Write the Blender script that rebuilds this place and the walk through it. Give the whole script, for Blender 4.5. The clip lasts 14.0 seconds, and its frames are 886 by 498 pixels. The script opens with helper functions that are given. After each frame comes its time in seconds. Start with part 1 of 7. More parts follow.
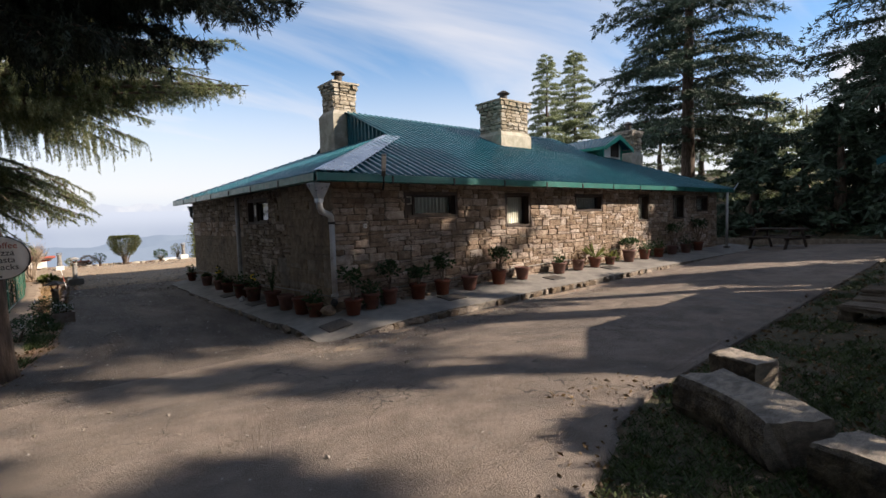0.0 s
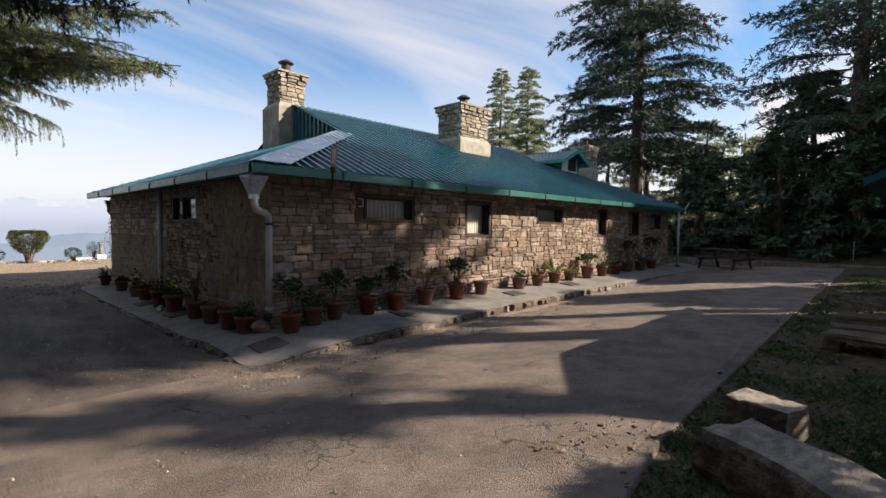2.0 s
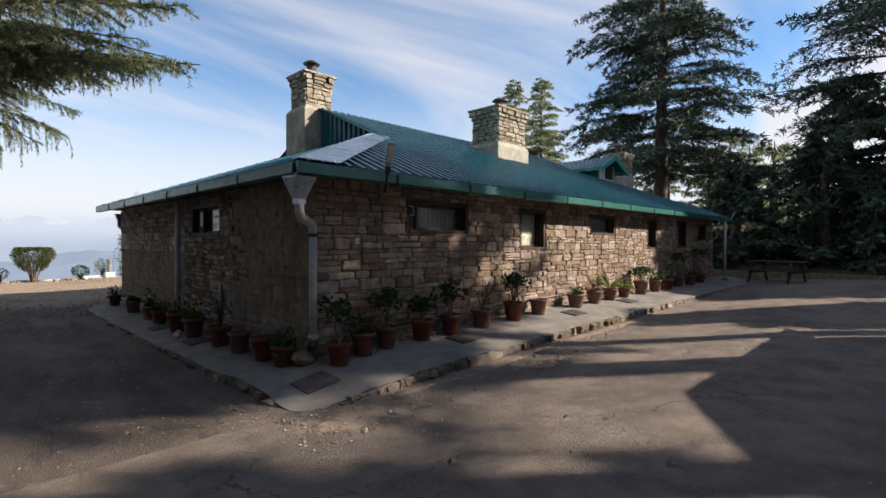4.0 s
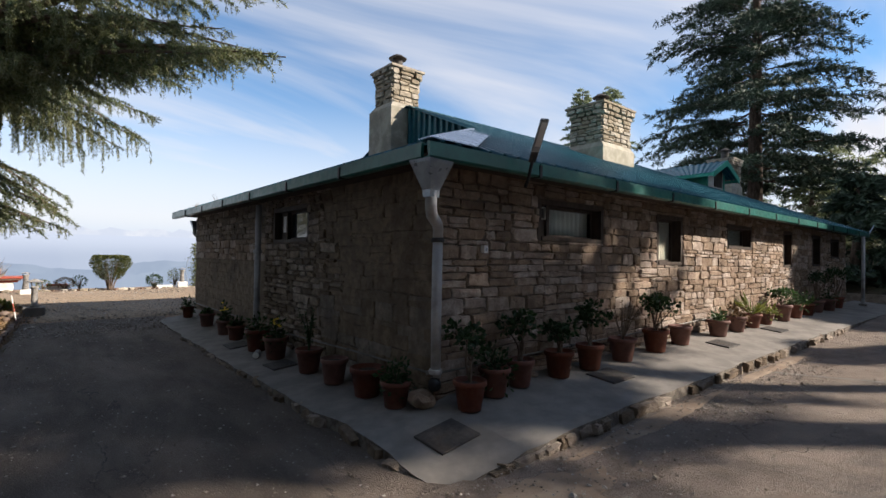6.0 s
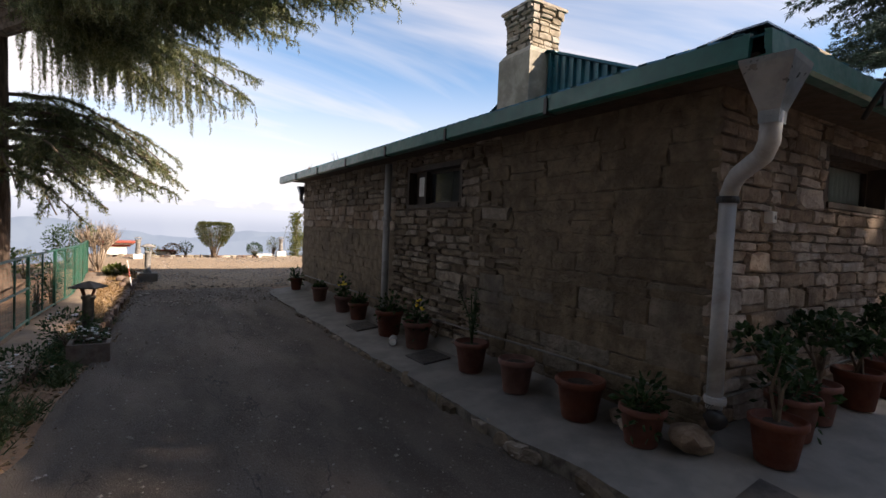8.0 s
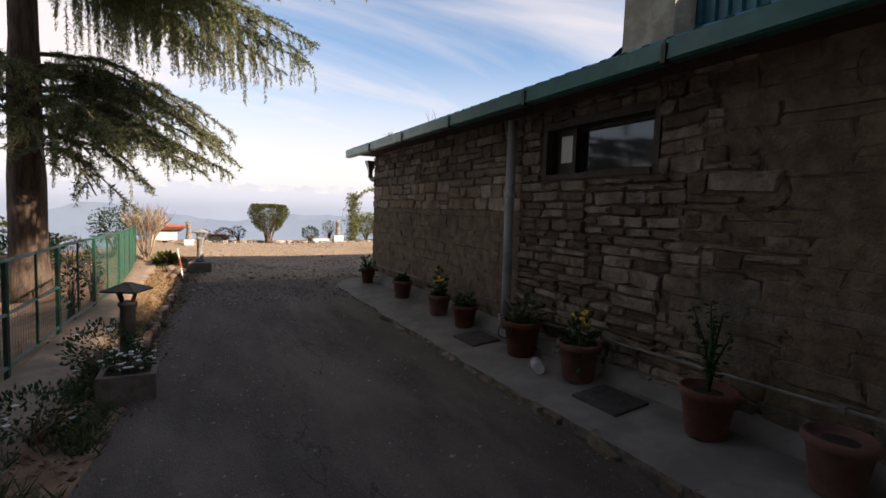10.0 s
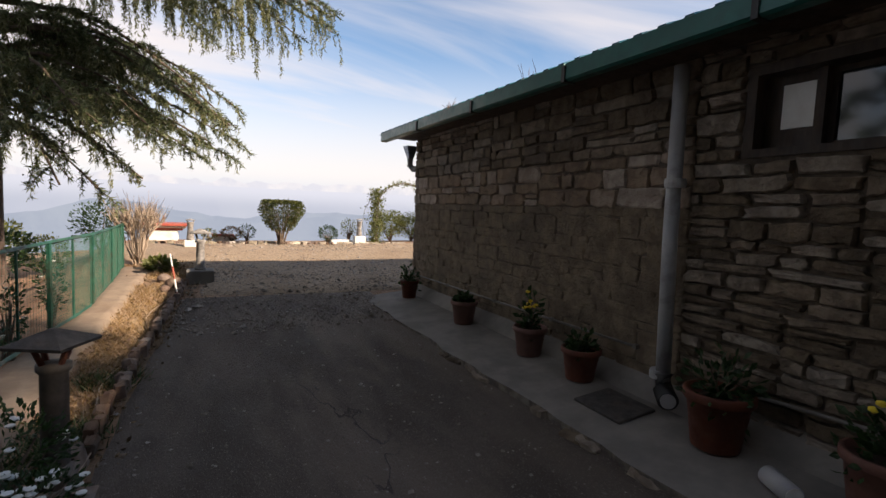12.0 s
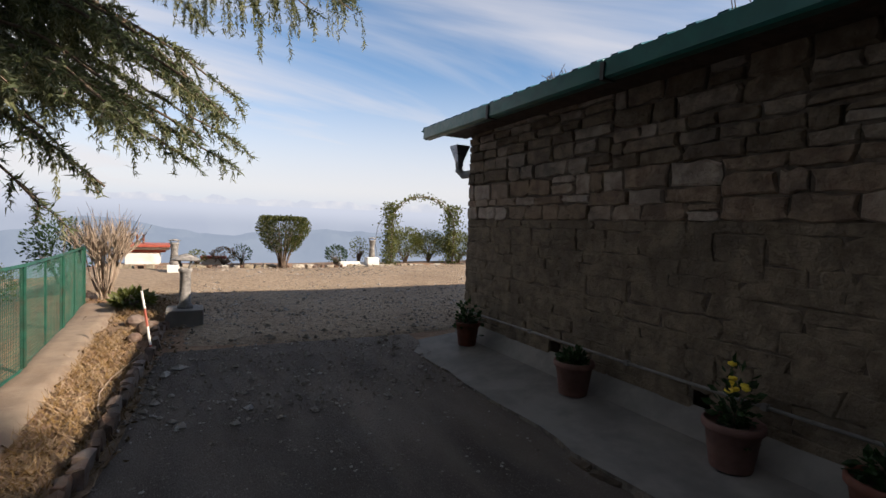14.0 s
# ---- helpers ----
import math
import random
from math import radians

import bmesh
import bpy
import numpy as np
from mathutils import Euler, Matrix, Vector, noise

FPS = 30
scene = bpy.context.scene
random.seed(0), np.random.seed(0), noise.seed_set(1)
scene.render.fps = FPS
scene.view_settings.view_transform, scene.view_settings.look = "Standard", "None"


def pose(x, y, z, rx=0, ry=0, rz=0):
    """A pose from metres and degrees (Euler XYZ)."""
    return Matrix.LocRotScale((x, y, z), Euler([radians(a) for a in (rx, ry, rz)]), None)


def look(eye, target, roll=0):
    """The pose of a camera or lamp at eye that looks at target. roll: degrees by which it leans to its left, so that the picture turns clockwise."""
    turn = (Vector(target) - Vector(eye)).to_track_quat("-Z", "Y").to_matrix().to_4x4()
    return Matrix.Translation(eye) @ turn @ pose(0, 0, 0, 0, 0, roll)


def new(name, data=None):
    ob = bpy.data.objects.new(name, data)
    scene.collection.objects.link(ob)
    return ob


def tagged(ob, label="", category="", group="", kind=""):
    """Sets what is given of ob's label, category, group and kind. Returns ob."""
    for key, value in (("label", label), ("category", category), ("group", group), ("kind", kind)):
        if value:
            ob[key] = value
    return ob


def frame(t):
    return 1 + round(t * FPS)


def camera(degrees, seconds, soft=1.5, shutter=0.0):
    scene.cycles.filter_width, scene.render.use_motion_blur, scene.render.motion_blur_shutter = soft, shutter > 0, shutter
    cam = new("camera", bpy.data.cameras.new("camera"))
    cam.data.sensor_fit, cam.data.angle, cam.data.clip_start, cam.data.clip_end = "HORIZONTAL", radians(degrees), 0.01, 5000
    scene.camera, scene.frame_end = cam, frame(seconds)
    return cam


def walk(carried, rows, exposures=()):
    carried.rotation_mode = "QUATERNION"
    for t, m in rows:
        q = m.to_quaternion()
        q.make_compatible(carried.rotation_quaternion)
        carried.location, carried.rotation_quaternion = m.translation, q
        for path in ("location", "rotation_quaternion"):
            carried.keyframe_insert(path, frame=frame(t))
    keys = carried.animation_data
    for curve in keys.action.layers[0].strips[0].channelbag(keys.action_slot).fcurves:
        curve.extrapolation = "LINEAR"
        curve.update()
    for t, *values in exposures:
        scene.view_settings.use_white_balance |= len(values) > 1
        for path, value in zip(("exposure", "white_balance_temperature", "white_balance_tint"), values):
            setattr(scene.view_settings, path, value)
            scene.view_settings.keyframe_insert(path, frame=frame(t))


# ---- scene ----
cam = camera(84.9, 14.0)
METRES, EYE, TILT, LEAN, TURN = 12.3, 1.5, 0.0, 0.0, -39.9
ROWS = [
    (0.0, 0.0, 0.0, 0.0, -0.04, -3.71, 0.68),
    (0.5, -0.0031, 0.0257, -0.0004, -3.0, -2.52, 0.06),
    (1.0, -0.0041, 0.0442, -0.0009, -5.98, -1.95, 0.27),
    (1.5, 0.0009, 0.0607, -0.0011, -5.98, -2.27, -0.43),
    (2.0, -0.0095, 0.0773, -0.0047, -6.1, -2.47, -1.66),
    (2.5, -0.0227, 0.0964, -0.0049, -6.07, -2.17, -1.58),
    (5.0, -0.1021, 0.239, -0.0146, -3.3, 0.8, -1.17),
    (5.5, -0.1183, 0.2671, -0.0159, -0.48, 1.37, -1.85),
    (6.0, -0.1446, 0.2944, -0.0181, 0.46, 0.88, -2.01),
    (6.5, -0.1675, 0.3244, -0.0207, 2.26, -1.02, -2.02),
    (7.0, -0.1983, 0.3481, -0.0223, 4.0, -1.37, -2.42),
    (7.5, -0.2235, 0.3773, -0.0248, 6.16, -1.77, -2.53),
    (8.0, -0.2542, 0.4056, -0.0287, 8.63, -2.32, -3.45),
    (10.5, -0.393, 0.5656, -0.0363, 14.65, -5.02, -3.0),
    (11.0, -0.4153, 0.6004, -0.037, 16.2, -5.02, -3.21),
    (11.5, -0.4417, 0.6336, -0.0389, 14.96, -4.59, -3.44),
    (12.0, -0.4652, 0.6687, -0.0415, 13.96, -4.87, -3.44),
    (12.5, -0.4927, 0.6981, -0.0439, 13.56, -5.01, -3.7),
    (13.0, -0.5182, 0.7307, -0.0447, 12.68, -5.13, -3.22),
    (13.5, -0.5472, 0.7611, -0.0451, 12.96, -3.9, -3.7),
    (14.0, -0.5703, 0.7956, -0.0448, 12.8, -2.92, -3.15),
]
# seconds, stops, white balance: the camera opens in the shaded lane and closes towards the bright terrace
EXPOSURES = [(0.0, 0.92, 6450, 12), (2.5, 0.9, 6450, 13), (5.0, 0.83, 6200, 11), (6.0, 0.86, 6200, 11), (7.5, 1.1, 6650, 14), (8.0, 1.14, 6800, 16), (10.5, 0.98, 7000, 17), (12.5, 0.9, 6850, 15), (14.0, 0.7, 6450, 13)]
walk(cam, [(t, pose(0, 0, EYE, 0.69, 0.74, 0) @ pose(0, 0, 0, TILT, LEAN, TURN) @ pose(METRES * x, METRES * y, METRES * z, 90 + pitch, roll, yaw)) for t, x, y, z, yaw, pitch, roll in ROWS], EXPOSURES)

# ---- world, sun ----
TO_SUN = Vector((1.15, -1.15, 0.96)).normalized()


def make_world():
    w = bpy.data.worlds.new("world")
    w.use_nodes = True
    scene.world = w
    nt = w.node_tree
    nt.nodes.clear()
    N, L = nt.nodes.new, nt.links.new

    def math_(op, a, b=None, c=None, clamp=False):
        n = N("ShaderNodeMath")
        n.operation, n.use_clamp = op, clamp
        for i, v in enumerate((a, b, c)):
            if v is None:
                continue
            if isinstance(v, (int, float)):
                n.inputs[i].default_value = v
            else:
                L(v, n.inputs[i])
        return n.outputs[0]

    sky = N("ShaderNodeTexSky")
    sky.sky_type, sky.sun_disc = "NISHITA", False
    sky.sun_elevation = math.asin(TO_SUN.z)
    sky.sun_rotation = math.atan2(TO_SUN.x, TO_SUN.y)
    sky.altitude, sky.air_density, sky.dust_density, sky.ozone_density = 2000, 1.1, 0.4, 2.0
    co = N("ShaderNodeTexCoord")
    sep = N("ShaderNodeSeparateXYZ")
    L(co.outputs["Generated"], sep.inputs[0])
    x, y, z = sep.outputs
    up = math_("MAXIMUM", z, 0.0)
    den = math_("ADD", up, 0.3)
    comb = N("ShaderNodeCombineXYZ")
    L(math_("DIVIDE", x, den), comb.inputs[0])
    L(math_("DIVIDE", y, den), comb.inputs[1])
    mp = N("ShaderNodeMapping")
    mp.inputs["Rotation"].default_value = (0, 0, radians(28))
    mp.inputs["Scale"].default_value = (0.5, 0.95, 1)
    mp.inputs["Location"].default_value = (0.9, 0.35, 0)
    L(comb.outputs[0], mp.inputs[0])
    n1 = N("ShaderNodeTexNoise")
    n1.inputs["Scale"].default_value, n1.inputs["Detail"].default_value = 0.7, 7
    n1.inputs["Roughness"].default_value, n1.inputs["Distortion"].default_value = 0.5, 1.2
    L(mp.outputs[0], n1.inputs["Vector"])
    mask = N("ShaderNodeMapRange")
    mask.interpolation_type = "SMOOTHSTEP"
    mask.inputs["From Min"].default_value, mask.inputs["From Max"].default_value = 0.37, 0.55
    mask.inputs["To Max"].default_value = 0.93
    L(n1.outputs[0], mask.inputs["Value"])
    haze = N("ShaderNodeMapRange")
    haze.interpolation_type = "SMOOTHSTEP"
    haze.inputs["From Min"].default_value, haze.inputs["From Max"].default_value = 0.36, 0.03
    haze.inputs["To Max"].default_value = 0.93
    L(up, haze.inputs["Value"])
    cover = math_("MAXIMUM", mask.outputs[0], haze.outputs[0])
    tone = N("ShaderNodeMix")
    tone.data_type = "RGBA"
    tone.inputs["A"].default_value = (6.7, 6.45, 6.4, 1)
    tone.inputs["B"].default_value = (4.7, 5.2, 6.2, 1)
    low = N("ShaderNodeMapRange")
    low.interpolation_type = "SMOOTHSTEP"
    low.inputs["From Min"].default_value, low.inputs["From Max"].default_value = 0.07, 0.0
    L(up, low.inputs["Value"])
    L(low.outputs[0], tone.inputs["Factor"])
    mix = N("ShaderNodeMix")
    mix.data_type = "RGBA"
    L(cover, mix.inputs["Factor"])
    clear = N("ShaderNodeMix")                   # clear high-altitude blue
    clear.data_type, clear.blend_type = "RGBA", "MULTIPLY"
    clear.inputs["Factor"].default_value = 1.0
    clear.inputs["B"].default_value = (0.95, 1.26, 1.34, 1)
    L(sky.outputs[0], clear.inputs["A"])
    L(clear.outputs["Result"], mix.inputs["A"])
    L(tone.outputs["Result"], mix.inputs["B"])
    bg = N("ShaderNodeBackground")
    bg.inputs["Strength"].default_value = 0.077
    L(mix.outputs["Result"], bg.inputs["Color"])
    out = N("ShaderNodeOutputWorld")
    L(bg.outputs[0], out.inputs[0])


make_world()
sun = new("sun", bpy.data.lights.new("sun", "SUN"))
sun.data.energy, sun.data.angle, sun.data.color = 5.0, radians(0.6), (1.0, 0.86, 0.7)
sun.matrix_world = look((30, -30, 30), Vector((30, -30, 30)) - TO_SUN)


# ---- materials ----
def material(name, c1, c2, scale=4.0, rough=0.85, bump=0.3, bscale=60.0, c3=None, big=0.5, metal=0.0, vary=0.0,
             island=False, stretch=(1, 1, 1), bdist=0.01, stain=0.35, lo=0.35, hi=0.65, cracks=False):
    """Two-scale procedural surface in world metres: grain c1/c2, broad patches of c3, random tone by piece."""
    m = bpy.data.materials.new(name)
    m.use_nodes = True
    nt = m.node_tree
    N, L = nt.nodes.new, nt.links.new
    b = nt.nodes["Principled BSDF"]
    geo = N("ShaderNodeNewGeometry")
    mp = N("ShaderNodeMapping")
    mp.inputs["Scale"].default_value = stretch
    L(geo.outputs["Position"], mp.inputs[0])

    def tex(s, detail=5, r=0.6, d=0.2):
        n = N("ShaderNodeTexNoise")
        n.inputs["Scale"].default_value, n.inputs["Detail"].default_value = s, detail
        n.inputs["Roughness"].default_value, n.inputs["Distortion"].default_value = r, d
        L(mp.outputs[0], n.inputs["Vector"])
        return n.outputs[0]

    def ranged(v, a, bb, t0=0.0, t1=1.0):
        n = N("ShaderNodeMapRange")
        n.interpolation_type = "SMOOTHSTEP"
        for k, q in zip(("From Min", "From Max", "To Min", "To Max"), (a, bb, t0, t1)):
            n.inputs[k].default_value = q
        L(v, n.inputs["Value"])
        return n.outputs[0]

    def mixed(f, a, bb, blend="MIX"):
        n = N("ShaderNodeMix")
        n.data_type, n.blend_type = "RGBA", blend
        for k, q in (("Factor", f), ("A", a), ("B", bb)):
            if isinstance(q, (tuple, list)):
                n.inputs[k].default_value = (*q[:3], 1)
            elif isinstance(q, (int, float)):
                n.inputs[k].default_value = q
            else:
                L(q, n.inputs[k])
        return n.outputs["Result"]

    col = mixed(ranged(tex(scale), lo, hi), c1, c2)
    if c3:
        col = mixed(ranged(tex(big, 6, 0.65, 0.5), 0.47, 0.68, 0, stain * 2), col, c3)
    if vary:
        hsv = N("ShaderNodeHueSaturation")
        rnd = geo.outputs["Random Per Island"] if island else N("ShaderNodeObjectInfo").outputs["Random"]
        L(ranged(rnd, 0, 1, 1 - vary, 1 + vary), hsv.inputs["Value"])
        L(ranged(rnd, 0.2, 1, 1.15, 0.7), hsv.inputs["Saturation"])
        L(col, hsv.inputs["Color"])
        col = hsv.outputs[0]
    crack = None
    if cracks:                       # meandering cracks in patches, and fine aggregate
        warp = N("ShaderNodeMix")
        warp.data_type = "VECTOR"
        warp.inputs["Factor"].default_value = 0.34
        nz = N("ShaderNodeTexNoise")
        nz.inputs["Scale"].default_value, nz.inputs["Detail"].default_value = 3.5, 4
        L(mp.outputs[0], nz.inputs["Vector"])
        L(mp.outputs[0], warp.inputs["A"])
        L(nz.outputs["Color"], warp.inputs["B"])
        vo = N("ShaderNodeTexVoronoi")
        vo.feature = "DISTANCE_TO_EDGE"
        vo.inputs["Scale"].default_value = 1.25
        L(warp.outputs["Result"], vo.inputs["Vector"])
        line = ranged(vo.outputs["Distance"], 0.002, 0.011, 0.9, 0)
        mul = N("ShaderNodeMath")
        mul.operation = "MULTIPLY"
        L(line, mul.inputs[0])
        L(ranged(tex(0.6, 3, 0.5), 0.5, 0.6), mul.inputs[1])
        crack = mul.outputs[0]
        col = mixed(crack, col, (0.05, 0.043, 0.036))
        col = mixed(ranged(tex(130, 2, 0.5), 0.56, 0.72, 0, 0.5), col, (0.38, 0.34, 0.29))
        col = mixed(ranged(tex(0.28, 4, 0.6, 0.8), 0.52, 0.6, 0, 0.45), col, (0.25, 0.2, 0.155))
    L(col, b.inputs["Base Color"])
    b.inputs["Metallic"].default_value = metal
    L(ranged(tex(scale * 2.3), 0.3, 0.7, max(0.02, rough - 0.12), min(1, rough + 0.1)), b.inputs["Roughness"])
    if bump:
        bp = N("ShaderNodeBump")
        bp.inputs["Strength"].default_value, bp.inputs["Distance"].default_value = bump, bdist
        L(tex(bscale, 6, 0.65), bp.inputs["Height"])
        L(bp.outputs[0], b.inputs["Normal"])
    return m


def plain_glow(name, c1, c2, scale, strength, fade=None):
    """Far land or snow: emission paints in the haze, the light scattered on the way."""
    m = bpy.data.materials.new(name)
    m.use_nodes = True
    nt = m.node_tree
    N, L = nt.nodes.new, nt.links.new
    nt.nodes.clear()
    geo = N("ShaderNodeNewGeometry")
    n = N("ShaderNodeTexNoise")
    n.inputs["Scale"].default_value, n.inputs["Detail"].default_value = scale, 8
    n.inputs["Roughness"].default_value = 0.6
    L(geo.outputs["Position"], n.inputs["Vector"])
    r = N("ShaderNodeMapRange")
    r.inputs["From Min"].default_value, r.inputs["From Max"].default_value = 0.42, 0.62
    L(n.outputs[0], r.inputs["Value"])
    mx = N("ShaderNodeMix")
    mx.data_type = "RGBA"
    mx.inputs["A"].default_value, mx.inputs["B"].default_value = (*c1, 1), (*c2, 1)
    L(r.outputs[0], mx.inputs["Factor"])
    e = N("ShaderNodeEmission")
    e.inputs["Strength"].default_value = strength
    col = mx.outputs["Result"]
    if fade:                         # painted haze blends into a sky colour with height
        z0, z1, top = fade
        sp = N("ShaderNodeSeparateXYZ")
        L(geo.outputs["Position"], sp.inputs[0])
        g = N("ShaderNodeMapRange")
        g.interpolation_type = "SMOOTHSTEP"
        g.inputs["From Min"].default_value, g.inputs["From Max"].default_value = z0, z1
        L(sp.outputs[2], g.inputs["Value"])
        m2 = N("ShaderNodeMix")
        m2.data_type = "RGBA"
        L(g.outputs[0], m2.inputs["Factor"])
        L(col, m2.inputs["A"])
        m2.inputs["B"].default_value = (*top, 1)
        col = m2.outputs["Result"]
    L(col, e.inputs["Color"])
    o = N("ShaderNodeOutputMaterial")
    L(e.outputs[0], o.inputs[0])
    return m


M_STONE = material("sandstone", (0.235, 0.165, 0.12), (0.375, 0.29, 0.215), 9, 0.9, 1.0, 36, (0.13, 0.096, 0.074), 1.3, vary=0.3, bdist=0.022)
M_STONE_REST = material("sandstone_rest", (0.235, 0.165, 0.12), (0.375, 0.29, 0.215), 9, 0.9, 1.0, 36, (0.13, 0.096, 0.074), 1.3, vary=0.3, island=True, bdist=0.022)
# side-wall stone and cement wash: the wall's shade is put into their colour
M_STONE_SHADED = material("shade_darkened_stone", (0.16, 0.12, 0.085), (0.275, 0.215, 0.155), 9, 0.92, 1.0, 34, (0.08, 0.06, 0.045), 1.6, vary=0.4, bdist=0.028)
M_STONE_SHADED_REST = material("shade_darkened_stone_rest", (0.16, 0.12, 0.085), (0.275, 0.215, 0.155), 9, 0.92, 1.0, 34, (0.08, 0.06, 0.045), 1.6, vary=0.4, island=True, bdist=0.028)
M_STONE_WASH_SHADED = material("cement_wash_shade_darkened", (0.145, 0.11, 0.076), (0.24, 0.188, 0.134), 8, 0.93, 1.0, 30, (0.085, 0.066, 0.048), 1.1, vary=0.07, bdist=0.03)
M_MORTAR = material("dark_mortar", (0.07, 0.053, 0.039), (0.15, 0.115, 0.085), 14, 0.95, 0.6, 50, bdist=0.01)
M_CHIM = material("chimney_stone", (0.272, 0.232, 0.176), (0.416, 0.36, 0.272), 10, 0.9, 0.4, 50, (0.176, 0.16, 0.12), 2.0, vary=0.25)
M_RENDER = material("lime_render", (0.32, 0.304, 0.24), (0.44, 0.408, 0.336), 5, 0.9, 0.3, 60, (0.2, 0.184, 0.152), 1.4)
M_ROOF = material("teal_roof_sheet", (0.007, 0.088, 0.12), (0.013, 0.125, 0.16), 3, 0.38, 0, 80, (0.018, 0.13, 0.145), 0.7, metal=0.15, stain=0.3)
M_FASCIA = material("green_gutter", (0.007, 0.1, 0.085), (0.011, 0.13, 0.11), 6, 0.4, 0.04, 40, (0.02, 0.1, 0.085), 2, metal=0.1)
M_FASCIA.node_tree.nodes["Principled BSDF"].inputs["Coat Weight"].default_value = 0.15
M_FASCIA.node_tree.nodes["Principled BSDF"].inputs["Coat Roughness"].default_value = 0.25
M_FASCIA.node_tree.nodes["Principled BSDF"].inputs["Coat IOR"].default_value = 1.4
M_DORMER = material("green_painted_board", (0.033, 0.33, 0.242), (0.055, 0.418, 0.308), 8, 0.55, 0.1, 60, (0.11, 0.33, 0.242), 2)
M_GALV_BRIGHT = material("new_galvanised_sheet", (0.27, 0.35, 0.45), (0.36, 0.44, 0.53), 4, 0.34, 0.06, 20, metal=0.75)
M_GALV = material("galvanised_sheet", (0.264, 0.296, 0.336), (0.384, 0.424, 0.464), 7, 0.38, 0.1, 30, (0.2, 0.216, 0.24), 2, metal=0.6)
M_PVC = material("grey_pvc", (0.34, 0.34, 0.35), (0.42, 0.42, 0.42), 4, 0.5, 0.08, 40, (0.192, 0.184, 0.176), 3)
M_PVC_DULL = material("dull_grey_conduit", (0.17, 0.16, 0.148), (0.25, 0.235, 0.215), 6, 0.7, 0.1, 40, (0.12, 0.105, 0.09), 3)
M_WOOD = material("dark_window_wood", (0.028, 0.0176, 0.0128), (0.056, 0.036, 0.024), 12, 0.7, 0.2, 50, stretch=(1, 1, 0.3))
M_SOFFIT = material("dark_soffit_wood", (0.04, 0.0256, 0.0176), (0.072, 0.048, 0.032), 9, 0.8, 0.2, 40)
M_CURTAIN = material("pale_curtain", (0.48, 0.44, 0.37), (0.58, 0.54, 0.46), 14, 0.9, 0.3, 30, stretch=(8, 8, 0.5))
M_WHITE = material("white_paint", (0.72, 0.70, 0.66), (0.80, 0.79, 0.76), 5, 0.6, 0.1, 50, (0.5, 0.47, 0.42), 2, stain=0.25)
M_CONC = material("worn_concrete", (0.17, 0.156, 0.14), (0.235, 0.216, 0.194), 3, 0.88, 0.3, 90, (0.125, 0.114, 0.104), 0.9, bdist=0.006)
M_CONC_EDGE = material("broken_concrete_edge", (0.096, 0.08, 0.068), (0.208, 0.184, 0.152), 12, 0.95, 0.8, 25, bdist=0.02)
M_TERRA = material("terracotta", (0.1, 0.031, 0.019), (0.15, 0.05, 0.03), 7, 0.75, 0.15, 60, (0.144, 0.056, 0.036), 5, vary=0.22)
M_SOIL = material("potting_soil", (0.024, 0.016, 0.0112), (0.056, 0.0384, 0.0272), 30, 0.98, 0.8, 60)
M_PLATE = material("dark_iron_cover", (0.036, 0.0336, 0.032), (0.064, 0.0576, 0.0528), 12, 0.7, 0.3, 60, (0.08, 0.06, 0.044), 3)
M_LEAF = material("glossy_leaf", (0.0176, 0.044, 0.0112), (0.04, 0.084, 0.0224), 30, 0.5, 0, vary=0.35, island=True)
M_LEAF3 = material("clipped_hedge_leaf", (0.06, 0.082, 0.02), (0.135, 0.145, 0.036), 12, 0.6, 0, vary=0.35, island=True)
M_LEAF2 = material("yellow_green_leaf", (0.104, 0.128, 0.028), (0.176, 0.184, 0.048), 30, 0.6, 0, vary=0.3, island=True)
M_DRY = material("dry_leaf", (0.128, 0.076, 0.036), (0.216, 0.144, 0.068), 20, 0.85, 0, vary=0.4, island=True)
M_FLOWER_W = material("white_petals", (0.65, 0.66, 0.62), (0.8, 0.8, 0.78), 20, 0.7, 0)
M_FLOWER_Y = material("yellow_petals", (0.75, 0.52, 0.03), (0.85, 0.65, 0.06), 20, 0.7, 0)
M_BARK = material("cedar_bark", (0.06, 0.04, 0.0288), (0.152, 0.108, 0.08), 12, 0.95, 0.9, 18, stretch=(1, 1, 0.22), bdist=0.04)
M_TWIG = material("twig", (0.10, 0.07, 0.05), (0.2, 0.15, 0.11), 12, 0.95, 0.3, 30)
M_TWIG_PALE = material("pale_dry_twig", (0.3, 0.23, 0.17), (0.43, 0.34, 0.26), 12, 0.95, 0.3, 30)
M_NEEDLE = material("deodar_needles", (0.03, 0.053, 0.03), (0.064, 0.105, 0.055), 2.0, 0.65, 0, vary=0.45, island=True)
# shaded copy: the shade on the lane-edge cedar is put into its colour
M_NEEDLE_SHADE = material("shade_darkened_needles", (0.016, 0.026, 0.018), (0.036, 0.056, 0.034), 2.0, 0.75, 0, vary=0.4, island=True)
# lit copies: sunlight is put into the next three lighter needle colours
M_NEEDLE_MID = material("sun_lightened_needles", (0.1, 0.132, 0.06), (0.2, 0.225, 0.1), 1.5, 0.6, 0, vary=0.45, island=True)
M_NEEDLE_LIT = material("sunlit_tint_needles", (0.14, 0.16, 0.065), (0.26, 0.265, 0.12), 2.0, 0.65, 0, vary=0.4, island=True)
M_NEEDLE_FAR = material("far_needles_sun_lightened", (0.19, 0.23, 0.12), (0.31, 0.35, 0.19), 0.8, 0.75, 0, vary=0.4, island=True)
